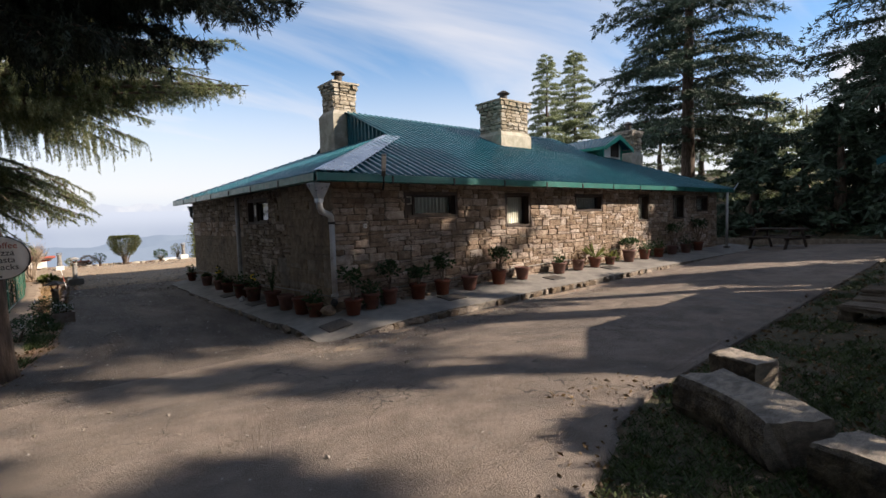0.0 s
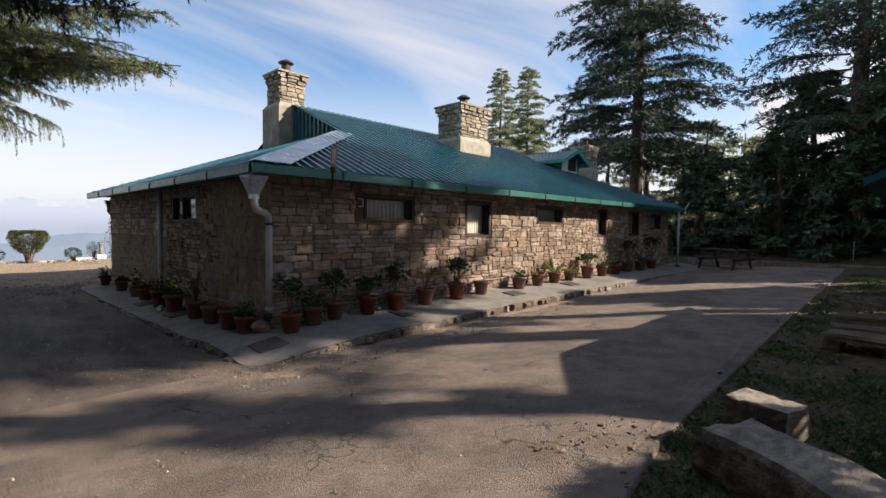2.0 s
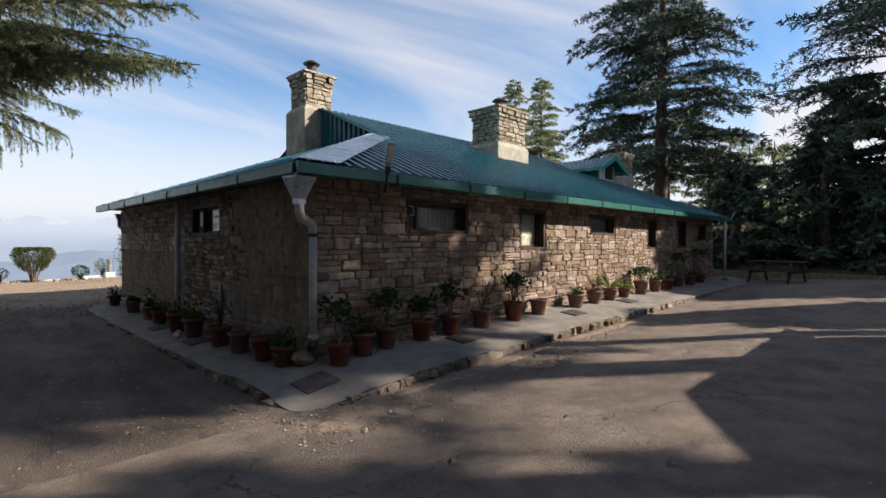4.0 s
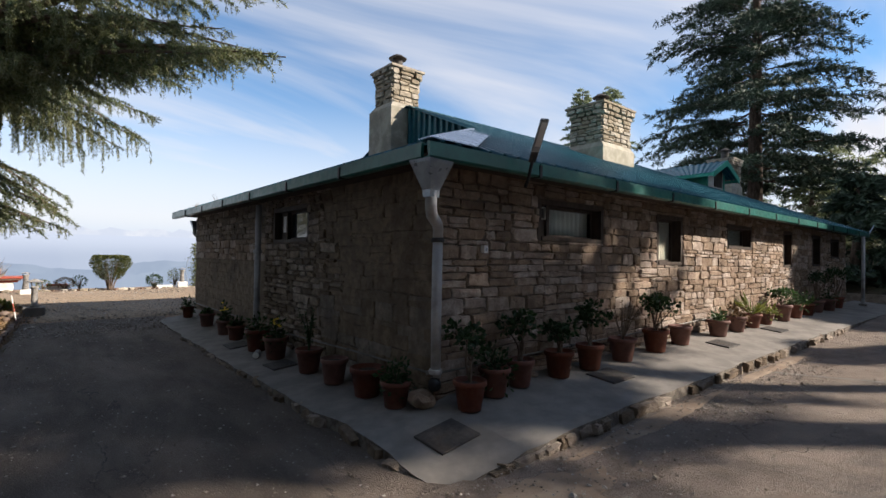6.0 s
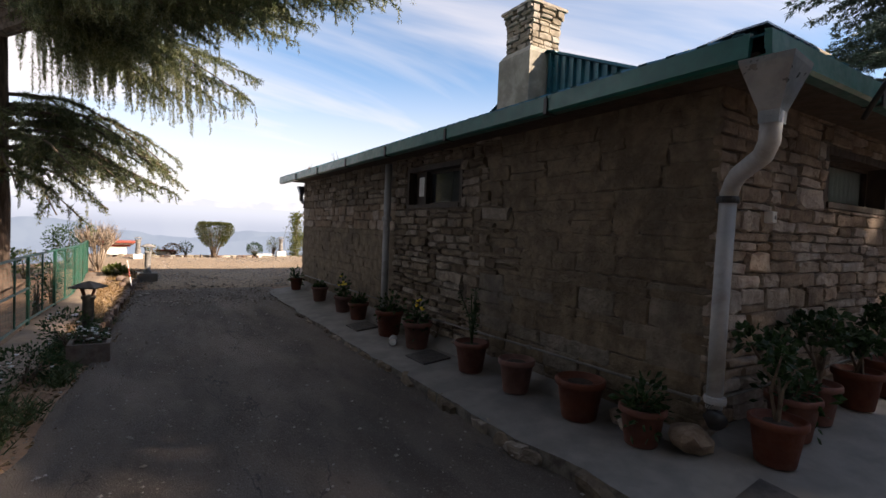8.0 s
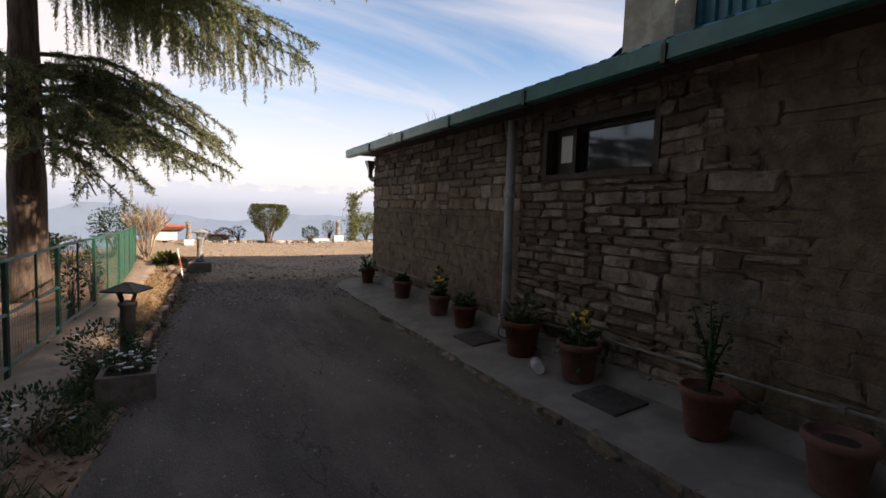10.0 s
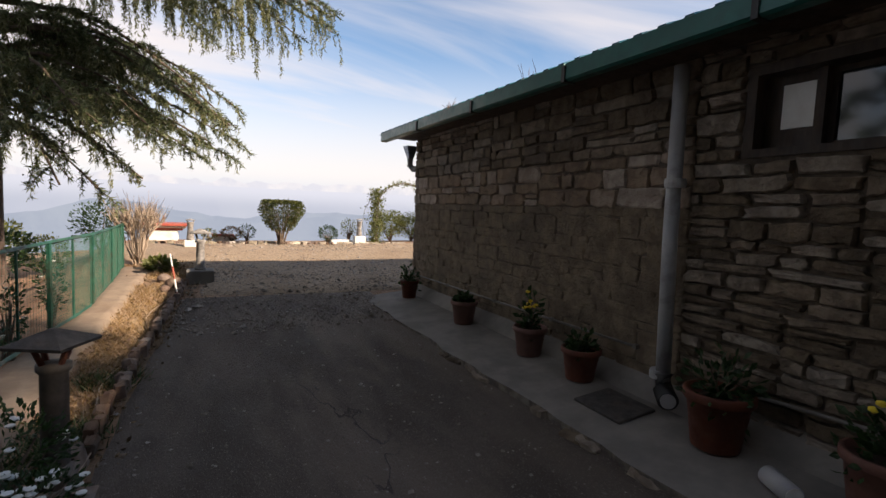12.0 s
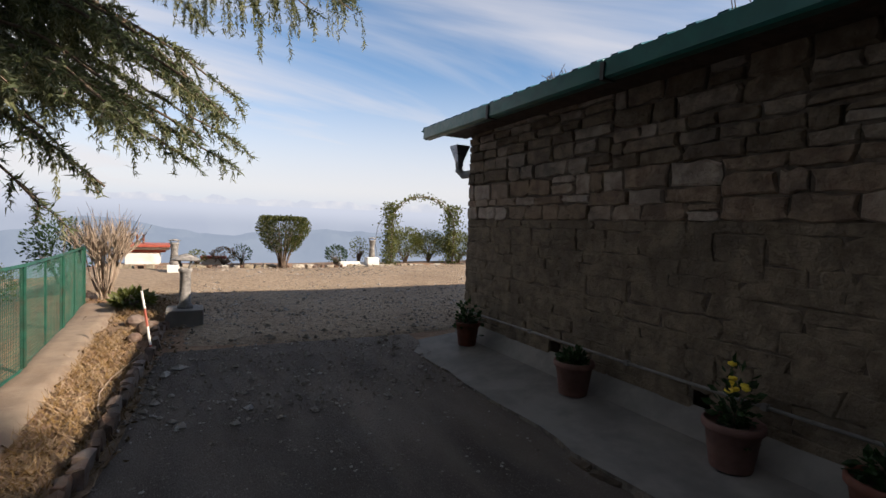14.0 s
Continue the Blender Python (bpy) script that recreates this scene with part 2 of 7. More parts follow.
M_FENCE = material("green_fence_paint", (0.008, 0.062, 0.04), (0.013, 0.092, 0.058), 10, 0.55, 0.1, 60, (0.048, 0.04, 0.024), 4)
M_LOG = material("weathered_log", (0.055, 0.042, 0.03), (0.15, 0.12, 0.08), 9, 0.94, 1.0, 22, (0.03, 0.024, 0.018), 5, bdist=0.04, stain=0.5)
M_LOG_TOP = material("cut_log_face", (0.19, 0.16, 0.13), (0.32, 0.27, 0.215), 9, 0.88, 0.7, 30, (0.12, 0.1, 0.08), 3.5, stretch=(0.7, 1.8, 1.8), bdist=0.02, stain=0.45)
M_LAMP = material("mottled_concrete_lamp", (0.16, 0.152, 0.144), (0.288, 0.272, 0.256), 18, 0.85, 0.4, 40, (0.44, 0.424, 0.4), 6)
M_RED = material("red_coping", (0.336, 0.072, 0.048), (0.416, 0.112, 0.072), 6, 0.7, 0.1, 40)
M_BLACK = material("black_plastic", (0.012, 0.012, 0.013), (0.02, 0.02, 0.021), 6, 0.5, 0)
M_BRICK = material("edging_brick", (0.112, 0.064, 0.044), (0.176, 0.116, 0.08), 12, 0.92, 0.5, 40, (0.16, 0.136, 0.112), 4, vary=0.3)


M_DUSTY = material("dusty_concrete", (0.22, 0.165, 0.12), (0.3, 0.232, 0.17), 4, 0.95, 0.4, 60, (0.216, 0.1485, 0.099), 0.9)
M_EARTH = material("dry_earth", (0.225, 0.1305, 0.0765), (0.333, 0.2115, 0.1305), 5, 0.95, 0.7, 40, (0.144, 0.108, 0.063), 0.5, bdist=0.03)
M_ROAD = material("worn_asphalt", (0.17, 0.132, 0.105), (0.245, 0.195, 0.158), 2.6, 0.93, 0.9, 70, (0.095, 0.08, 0.07), 0.55, bdist=0.03, stain=0.45, cracks=True)
# smoother tar than the drive; the lane's shade is also put into its colour
M_LANE = material("smooth_tar_shade_darkened", (0.085, 0.066, 0.053), (0.138, 0.108, 0.087), 1.4, 0.93, 1.0, 60, (0.2, 0.158, 0.126), 0.5, bdist=0.03, stain=0.42, stretch=(1.6, 0.5, 1), cracks=True)
M_GRAVEL = material("gravel_yard", (0.234, 0.171, 0.1125), (0.378, 0.288, 0.198), 16, 0.95, 0.9, 30, (0.216, 0.153, 0.099), 0.6, bdist=0.03)
M_PEBBLE = material("pebbles", (0.16, 0.132, 0.104), (0.336, 0.296, 0.248), 8, 0.9, 0.3, 60, vary=0.3, island=True)
M_GRASS = material("grass_blades", (0.04, 0.068, 0.0144), (0.08, 0.112, 0.028), 6, 0.75, 0, vary=0.4, island=True)
M_DRYGRASS = material("dry_grass", (0.23, 0.14, 0.062), (0.33, 0.222, 0.105), 6, 0.85, 0, vary=0.3, island=True)
M_TURF = material("mossy_turf", (0.044, 0.04, 0.0176), (0.096, 0.068, 0.036), 4, 0.97, 0.8, 40, (0.032, 0.044, 0.0144), 0.9, bdist=0.03)
# distance glows by itself: haze is put into these emissive colours
M_HAZE = plain_glow("glowing_haze_valley", (0.49, 0.56, 0.69), (0.55, 0.61, 0.72), 0.004, 0.55)
M_HAZE_TOP = plain_glow("glowing_haze_shell", (0.52, 0.58, 0.70), (0.55, 0.61, 0.72), 0.002, 0.55, (-60, 110, (0.72, 0.77, 0.88)))
M_HAZE_NEAR = plain_glow("glowing_haze_hill", (0.38, 0.45, 0.56), (0.43, 0.50, 0.60), 0.012, 0.55)
M_SNOW = plain_glow("glowing_snow_peaks", (0.72, 0.76, 0.85), (0.86, 0.87, 0.9), 0.006, 0.56)


def glass_material():
    m = bpy.data.materials.new("window_glass")
    m.use_nodes = True
    nt = m.node_tree
    b = nt.nodes["Principled BSDF"]
    b.inputs["Base Color"].default_value = (0.85, 0.9, 0.9, 1)
    b.inputs["Roughness"].default_value = 0.08
    b.inputs["Transmission Weight"].default_value = 1.0
    b.inputs["IOR"].default_value = 1.45
    return m


M_GLASS = glass_material()


def film_glass_material():
    """Dark pane with a reflecting sun film."""
    m = bpy.data.materials.new("sun_film_glass")
    m.use_nodes = True
    b = m.node_tree.nodes["Principled BSDF"]
    b.inputs["Base Color"].default_value = (0.03, 0.034, 0.038, 1)
    b.inputs["Roughness"].default_value = 0.06
    b.inputs["IOR"].default_value = 1.58
    return m


M_FILM = film_glass_material()


def let_light_through(m, share):
    """Thin leaf: part of the light passes to the far side."""
    nt = m.node_tree
    b = nt.nodes["Principled BSDF"]
    out = nt.nodes["Material Output"]
    tr, mx = nt.nodes.new("ShaderNodeBsdfTranslucent"), nt.nodes.new("ShaderNodeMixShader")
    nt.links.new(b.inputs["Base Color"].links[0].from_socket, tr.inputs["Color"])
    mx.inputs[0].default_value = share
    nt.links.new(b.outputs[0], mx.inputs[1])
    nt.links.new(tr.outputs[0], mx.inputs[2])
    nt.links.new(mx.outputs[0], out.inputs["Surface"])


for leaf in (M_NEEDLE_MID, M_NEEDLE_LIT, M_NEEDLE_FAR, M_LEAF3, M_LEAF2, M_LEAF):
    let_light_through(leaf, 0.45)


# ---- mesh helpers ----
def thing(name, m=None, label="", category="", group="", kind=""):
    ob = new(name)
    ob.empty_display_size = 0.1
    if m is not None:
        ob.matrix_world = m
    return tagged(ob, label, category, group, kind)


def link_mesh(name, verts, faces, mat, parent=None, label="", smooth=False):
    me = bpy.data.meshes.new(name)
    me.from_pydata(verts, [], faces)
    me.update()
    if mat:
        me.materials.append(mat)
    if smooth:
        me.shade_smooth()
    ob = new(name, me)
    if parent:
        ob.parent = parent
    if label:
        ob["label"] = label
    return ob


def part(name, bm, mat, parent=None, label="", smooth=False):
    bmesh.ops.recalc_face_normals(bm, faces=bm.faces[:])
    me = bpy.data.meshes.new(name)
    bm.to_mesh(me)
    bm.free()
    if mat:
        me.materials.append(mat)
    if smooth:
        me.shade_smooth()
    ob = new(name, me)
    if parent:
        ob.parent = parent
    if label:
        ob["label"] = label
    return ob


def box(bm, x0, x1, y0, y1, z0, z1, m=None):
    v = [bm.verts.new((x, y, z)) for x in (x0, x1) for y in (y0, y1) for z in (z0, z1)]
    for f in ((0, 1, 3, 2), (4, 6, 7, 5), (0, 4, 5, 1), (2, 3, 7, 6), (0, 2, 6, 4), (1, 5, 7, 3)):
        bm.faces.new([v[i] for i in f])
    if m is not None:
        bmesh.ops.transform(bm, matrix=m, verts=v)
    return v


def soft_box(x0, x1, y0, y1, z0, z1, r=0.01, seg=2):
    bm = bmesh.new()
    box(bm, x0, x1, y0, y1, z0, z1)
    bmesh.ops.recalc_face_normals(bm, faces=bm.faces[:])
    bmesh.ops.bevel(bm, geom=bm.edges[:], offset=r, segments=seg, affect="EDGES", profile=0.5)
    return bm


def lathe(bm, profile, n=20, cx=0.0, cy=0.0, cap=True, m=None):
    """profile: (radius, z) from bottom to top."""
    rings = []
    for r, z in profile:
        rings.append([bm.verts.new((cx + r * math.cos(2 * math.pi * i / n), cy + r * math.sin(2 * math.pi * i / n), z)) for i in range(n)])
    for a, b in zip(rings, rings[1:]):
        for i in range(n):
            j = (i + 1) % n
            bm.faces.new((a[i], a[j], b[j], b[i]))
    if cap:
        bm.faces.new(rings[0][::-1])
        bm.faces.new(rings[-1])
    if m is not None:
        bmesh.ops.transform(bm, matrix=m, verts=[v for r in rings for v in r])
    return rings


def tube(bm, pts, radii, n=10, cap=True):
    """A round tube through points."""
    pts = [Vector(p) for p in pts]
    if isinstance(radii, (int, float)):
        radii = [radii] * len(pts)
    radii = [float(r) for r in radii]
    rings = []
    ref = Vector((0.31, 0.17, 0.93)).normalized()
    for i, p in enumerate(pts):
        d = (pts[min(i + 1, len(pts) - 1)] - pts[max(i - 1, 0)]).normalized()
        a = d.cross(ref)
        if a.length < 0.1:
            a = d.cross(Vector((1, 0, 0)))
        a.normalize()
        b = d.cross(a)
        rings.append([bm.verts.new(p + radii[i] * (math.cos(2 * math.pi * k / n) * a + math.sin(2 * math.pi * k / n) * b)) for k in range(n)])
    for a, b in zip(rings, rings[1:]):
        for i in range(n):
            j = (i + 1) % n
            bm.faces.new((a[i], a[j], b[j], b[i]))
    if cap:
        bm.faces.new(rings[0][::-1])
        bm.faces.new(rings[-1])


def prism(bm, outline, lift):
    """A solid from a planar outline and a vector."""
    lift = Vector(lift)
    a = [bm.verts.new(Vector(p)) for p in outline]
    b = [bm.verts.new(Vector(p) + lift) for p in outline]
    bm.faces.new(a[::-1])
    bm.faces.new(b)
    n = len(a)
    for i in range(n):
        j = (i + 1) % n
        bm.faces.new((a[i], a[j], b[j], b[i]))


def smooth01(t):
    t = min(1.0, max(0.0, t))
    return t * t * (3 - 2 * t)


def table_value(rows, v):
    if v <= rows[0][0]:
        return rows[0][1]
    for (a, p), (b, q) in zip(rows, rows[1:]):
        if v <= b:
            return p + (q - p) * smooth01((v - a) / (b - a))
    return rows[-1][1]


RISE = [(-30, 0.1), (-8, -0.06), (1, -0.1), (3, -0.15), (6.4, -0.29), (9, -0.35), (13, -0.37), (16, -0.33), (19, -0.2), (22, -0.04), (23.5, 0.0)]


def ground_z(x, y):
    z = table_value(RISE, y) + 0.016 * min(17.0, max(0.0, x - 3.0))
    if y > 25.0:                     # terrace edge, then the slope down to the valley
        d = y - 25.0
        z -= 0.62 * d if d < 90 else 55.8 + 0.12 * (d - 90)
    if x < -0.9:                     # lower garden, then the hillside
        d = -0.9 - x
        z -= 0.25 * smooth01(d / 0.8) + (0.05 * d if d < 5 else 0.25 + 0.5 * (d - 5) if d < 100 else 47.75 + 0.12 * (d - 100))
    if x > 24.5:                     # wooded bank rising beyond the drive
        z += 0.2 * min(26.0, x - 24.5)
    return max(z, -420.0)


# ---- ground ----
def spaced(lo, hi, fine_lo, fine_hi, step):
    vals = list(np.arange(fine_lo, fine_hi + 1e-6, step))
    d, v = step, fine_hi
    while v < hi:
        d *= 1.35
        v += d
        vals.append(min(v, hi))
    d, v = step, fine_lo
    while v > lo:
        d *= 1.35
        v -= d
        vals.insert(0, max(v, lo))
    return vals


def build_ground():
    xs, ys = spaced(-4500, 4500, -6, 26, 0.4), spaced(-3000, 4600, -6, 28, 0.4)
    verts, faces, mats = [], [], []
    for y in ys:
        for x in xs:
            r = max(abs(x), abs(y))
            z = ground_z(x, y) + 0.02 * noise.noise((x * 0.7, y * 0.7, 0)) * (1 if r < 60 else 0)
            if r > 120:
                z += 26 * noise.noise((x * 0.0016, y * 0.0016, 3.0)) * min(1, (r - 120) / 600)
            verts.append((x, y, z))
    nx = len(xs)
    for j in range(len(ys) - 1):
        for i in range(nx - 1):
            faces.append((j * nx + i, j * nx + i + 1, (j + 1) * nx + i + 1, (j + 1) * nx + i))
            mx, my = (xs[i] + xs[i + 1]) / 2, (ys[j] + ys[j + 1]) / 2
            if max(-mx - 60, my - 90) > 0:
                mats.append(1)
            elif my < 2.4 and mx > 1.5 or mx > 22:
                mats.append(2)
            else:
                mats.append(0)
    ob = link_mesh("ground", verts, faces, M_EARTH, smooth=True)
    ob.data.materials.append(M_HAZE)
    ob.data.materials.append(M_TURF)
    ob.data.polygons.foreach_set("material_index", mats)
    tagged(ob, "dry brown earth and mossy verge falling to a valley with painted haze", "ground", kind="structure")


def sheet(name, mat, left, right, y0, y1, step, lift, label, category):
    """A surface laid on the ground between two edges that are functions of y."""
    verts, faces = [], []
    n = int(round((y1 - y0) / step))
    cols = 46
    for j in range(n + 1):
        y = y0 + (y1 - y0) * j / n
        a, b = left(y), right(y)
        for i in range(cols + 1):
            x = a + (b - a) * i / cols
            edge = min(i, cols - i)
            z = ground_z(x, y) + lift + 0.008 * noise.noise((x * 1.3, y * 1.3, 5.0)) + 0.02 * noise.noise((x * 0.4, y * 0.4, 9.0))
            if edge == 0 or j in (0, n):
                z -= 0.05
            verts.append((x, y, z))
    w = cols + 1
    for j in range(n):
        for i in range(cols):
            faces.append((j * w + i, j * w + i + 1, (j + 1) * w + i + 1, (j + 1) * w + i))
    return tagged(link_mesh(name, verts, faces, mat, smooth=True), label, category, kind="structure")


build_ground()
LEFT_EDGE = [(-12, -5.0), (0, -3.0), (4, -1.6), (6.5, -0.9), (8, -0.4), (10, 0.1), (14, 0.36), (16.6, 0.52), (19, 0.7)]


def road_left(y):
    return table_value(LEFT_EDGE, y) + 0.06 * noise.noise((y * 1.7, 0.3, 0))


def road_right(y):
    if y < 2.1:
        return table_value([(-12, 0.2), (-1, 1.0), (0.6, 1.7), (1.4, 2.2), (1.9, 3.2), (2.1, 4.4)], y) + 0.08 * noise.noise((y * 3, 4.3, 0))
    if y < 2.36:
        return 4.4 + (y - 2.1) / 0.26 * 19
    return 23.4


road = sheet("road", M_ROAD, road_left, road_right, -12, 6.6, 0.13, 0.03, "patched grey-brown asphalt drive in front of the house", "road")
sheet("road", M_LANE, road_left, lambda y: 3.3, 6.1, 17.6, 0.2, 0.02, "worn asphalt lane beside the house, colour darkened for shade", "road")
sheet("gravel_yard", M_GRAVEL, lambda y: road_left(y) + 0.1 if y < 20 else 0.5 - (y - 20) * 1.2, lambda y: 3.6 if y < 17.6 else 12.0, 17.5, 23.4, 0.2, 0.03,
      "brown gravel yard at the terrace edge", "gravel")


# ---- house ----
FX, FY, EX, EY = 3.88, 7.58, 20.1, 17.2        # outer faces of the front and side walls
OX, OY, OXE, OYE = 3.4, 7.1, 20.5, 17.6         # eaves
EAVE, RIDGE_Y, RIDGE_Z, GABLE_X = 2.25, 12.7, 4.62, 7.1
SLOPE = (RIDGE_Z - EAVE) / (RIDGE_Y - OY)
SLOPE_R = (RIDGE_Z - EAVE) / (OYE - RIDGE_Y)
SKIRT = 0.38


def plinth_z(x, y):
    """Top of the concrete apron, sloping outwards."""
    front = table_value([(3.0, -0.13), (5.5, -0.03), (9, 0.03), (12, 0.06), (20, 0.07)], x)
    side = table_value([(7.0, -0.13), (9, -0.2), (12, -0.25), (18, -0.25)], y)
    if x < FX and y > FY:
        return side + 0.05 - 0.09 * (FX - x) / 0.8
    return front + 0.05 - 0.12 * max(0.0, FY - y) / 1.18 - 0.09 * max(0.0, FX - x) / 0.8


def grid_sheet(name, xs, ys, zf, depth, mat, parent=None, label="", jag=0.0):
    verts, faces = [], []
    nx = len(xs)
    for j, y in enumerate(ys):
        for i, x in enumerate(xs):
            jx = jag * noise.noise((x * 3.1, y * 3.1, 2)) if i == 0 else 0
            jy = jag * noise.noise((x * 3.1, y * 3.1, 7)) if j == 0 else 0
            verts.append((x + jx, y + jy, zf(x, y)))
    top = len(verts)
    ring = [i for i in range(nx)] + [j * nx + nx - 1 for j in range(1, len(ys))] + [(len(ys) - 1) * nx + i for i in range(nx - 2, -1, -1)] + [j * nx for j in range(len(ys) - 2, 0, -1)]
    for j in range(len(ys) - 1):
        for i in range(nx - 1):
            faces.append((j * nx + i, j * nx + i + 1, (j + 1) * nx + i + 1, (j + 1) * nx + i))
    for k in ring:
        v = verts[k]
        verts.append((v[0], v[1], v[2] - depth))
    n = len(ring)
    for k in range(n):
        faces.append((ring[k], top + k, top + (k + 1) % n, ring[(k + 1) % n]))
    ob = link_mesh(name, verts, faces, mat, parent, label)
    ob.data.materials.append(M_CONC_EDGE)
    idx = [0] * (len(faces) - n) + [1] * n
    ob.data.polygons.foreach_set("material_index", idx)
    return ob


tagged(grid_sheet("pavement", list(np.linspace(3.05, 21.5, 90)), list(np.linspace(6.4, 7.62, 8)), plinth_z, 0.3, M_CONC, jag=0.05),
       "worn pale concrete apron along the house front", "pavement", kind="structure")
tagged(grid_sheet("pavement", list(np.linspace(3.05, 3.9, 7)), list(np.linspace(7.62, 17.2, 50)), plinth_z, 0.3, M_CONC, jag=0.05),
       "narrow concrete apron along the house side", "pavement", kind="structure")

house = thing("house", Matrix.Translation((12, 12, 0)), "single-storey stone cottage with a teal corrugated metal roof", "house")
INV = house.matrix_world.inverted()


def own(ob, parent=house):
    """Attach a part that was modelled in world metres."""
    ob.parent = parent
    ob.matrix_parent_inverse = parent.matrix_world.inverted()
    return ob


FRONT_OPEN = [(5.40, 6.76, 1.53, 2.02), (8.22, 9.09, 1.25, 2.03), (10.9, 12.2, 1.57, 2.03), (14.16, 14.86, 1.22, 2.05), (16.5, 17.3, 1.24, 2.05), (18.3, 19.3, 1.47, 2.02)]
SIDE_OPEN = [(10.53, 11.93, 1.50, 2.05), (13.96, 14.09, -0.14, 0.05), (15.43, 15.56, -0.13, 0.05)]
WALL_TOP, WALL_FOOT, THICK = 2.30, -0.5, 0.42


def wall_body(name, length0, length1, openings, place, label):
    """Wall slab with real openings. place(u, depth, z) gives a point."""
    bm = bmesh.new()
    us = sorted({length0, length1, *[v for o in openings for v in o[:2]]})
    for a, b in zip(us, us[1:]):
        o = [q for q in openings if q[0] <= a + 1e-6 and q[1] >= b - 1e-6]
        spans = [(WALL_FOOT, WALL_TOP)] if not o else [(WALL_FOOT, o[0][2]), (o[0][3], WALL_TOP)]
        for z0, z1 in spans:
            v = box(bm, a, b, 0, THICK, z0, z1)
            for q in v:
                q.co = place(*q.co)
    bmesh.ops.remove_doubles(bm, verts=bm.verts[:], dist=0.0005)
    return own(part(name, bm, M_MORTAR, None, label))


def at_front(u, d, z):
    return Vector((u, FY + 0.02 + d, z))


def at_side(u, d, z):
    return Vector((FX + 0.02 + d, u, z))


front_wall = wall_body("wall", FX + 0.02, EX, FRONT_OPEN, at_front, "coursed sandstone rubble front wall with dark joints")
side_wall = wall_body("wall", FY + 0.02 + THICK, EY, SIDE_OPEN, at_side, "cement-washed stone side wall coloured for shade, rougher round the window")
bm = bmesh.new()
box(bm, FX + 0.02, EX, EY - 0.4, EY, WALL_FOOT, WALL_TOP)
own(part("wall", bm, M_STONE_WASH_SHADED, None, "plain rear wall"))
bm = bmesh.new()
box(bm, EX - 0.4, EX, FY + 0.45, EY - 0.4, WALL_FOOT, WALL_TOP)
own(part("wall", bm, M_STONE_WASH_SHADED, None, "plain end wall"))


# roof: corrugated sheets with real ribs
def ribbed(name, mat, us, vmax, place, label, pitch=0.19, height=0.05, vmin=lambda u: 0.0):
    verts, faces = [], []
    prof = ((0.0, 0.0), (0.56, 0.0), (0.66, 1.0), (0.9, 1.0))
    u, n = us[0], 0
    cols = []
    while u < us[1]:
        for f, h in prof:
            q = u + f * pitch
            if q <= us[1]:
                cols.append((q, h * height))
        u += pitch
    cols.append((us[1], 0.0))
    for q, h in cols:
        v0, v1 = vmin(q), max(vmin(q) + 0.001, vmax(q))
        verts.append(place(q, v0, h))
        verts.append(place(q, v1, h))
    for i in range(len(cols) - 1):
        faces.append((2 * i, 2 * i + 2, 2 * i + 3, 2 * i + 1))
    ob = link_mesh(name, verts, faces, mat, None, label)
    sol = ob.modifiers.new("solid", "SOLIDIFY")
    sol.thickness, sol.offset = 0.012, -1
    return own(ob)


GZ = EAVE + SKIRT * (GABLE_X - OX)               # height of the skirt's top at the gable
GY = OY + (GZ - EAVE) / SLOPE                     # where it meets the front slope
FAR_GX = OXE - (GABLE_X - OX)


def front_vmax(x):
    if x < GABLE_X:
        return (EAVE + SKIRT * (x - OX) - EAVE) / SLOPE
    if x > FAR_GX:
        return SKIRT * (OXE - x) / SLOPE
    return RIDGE_Y - OY


ribbed("roof", M_ROOF, (OX, OXE), front_vmax, lambda u, v, h: (u, OY + v, EAVE + SLOPE * v + h), "teal corrugated metal front roof slope")
ribbed("roof", M_ROOF, (OX, OXE), lambda u: front_vmax(u) * SLOPE / SLOPE_R, lambda u, v, h: (u, OYE - v, EAVE + SLOPE_R * v + h), "teal corrugated metal rear roof slope")


def side_vmax(y):
    return min(GABLE_X - OX, min(SLOPE * (y - OY), SLOPE_R * (OYE - y)) / SKIRT)


ribbed("roof", M_ROOF, (OY, OYE), side_vmax, lambda u, v, h: (OX + v, u, EAVE + SKIRT * v + h), "teal corrugated metal skirt roof below the gable", height=0.035)
ribbed("roof", M_ROOF, (OY, OYE), side_vmax, lambda u, v, h: (OXE - v, u, EAVE + SKIRT * v + h), "teal corrugated metal far skirt roof")
for gx in (GABLE_X, FAR_GX):
    ribbed("gable", M_ROOF, (GY, OYE - (GZ - EAVE) / SLOPE_R), lambda u: RIDGE_Z - 0.02 - GZ - (SLOPE * (RIDGE_Y - u) if u < RIDGE_Y else SLOPE_R * (u - RIDGE_Y)), lambda u, v, h, gx=gx: (gx + (0.06 - h if gx < 10 else h - 0.06), u, GZ + v), "ribbed teal sheet gable")
bm = bmesh.new()
for s in (-1, 1):
    prism(bm, [(GABLE_X - 0.05, RIDGE_Y, RIDGE_Z + 0.03), (GABLE_X - 0.05, RIDGE_Y + s * 0.22, RIDGE_Z + 0.045 - SLOPE * 0.22), (GABLE_X - 0.05, RIDGE_Y + s * 0.22, RIDGE_Z + 0.03 - SLOPE * 0.22), (GABLE_X - 0.05, RIDGE_Y, RIDGE_Z + 0.015)], (FAR_GX - GABLE_X + 0.1, 0, 0))
own(part("ridge_cap", bm, M_ROOF, None, "folded teal ridge capping"))


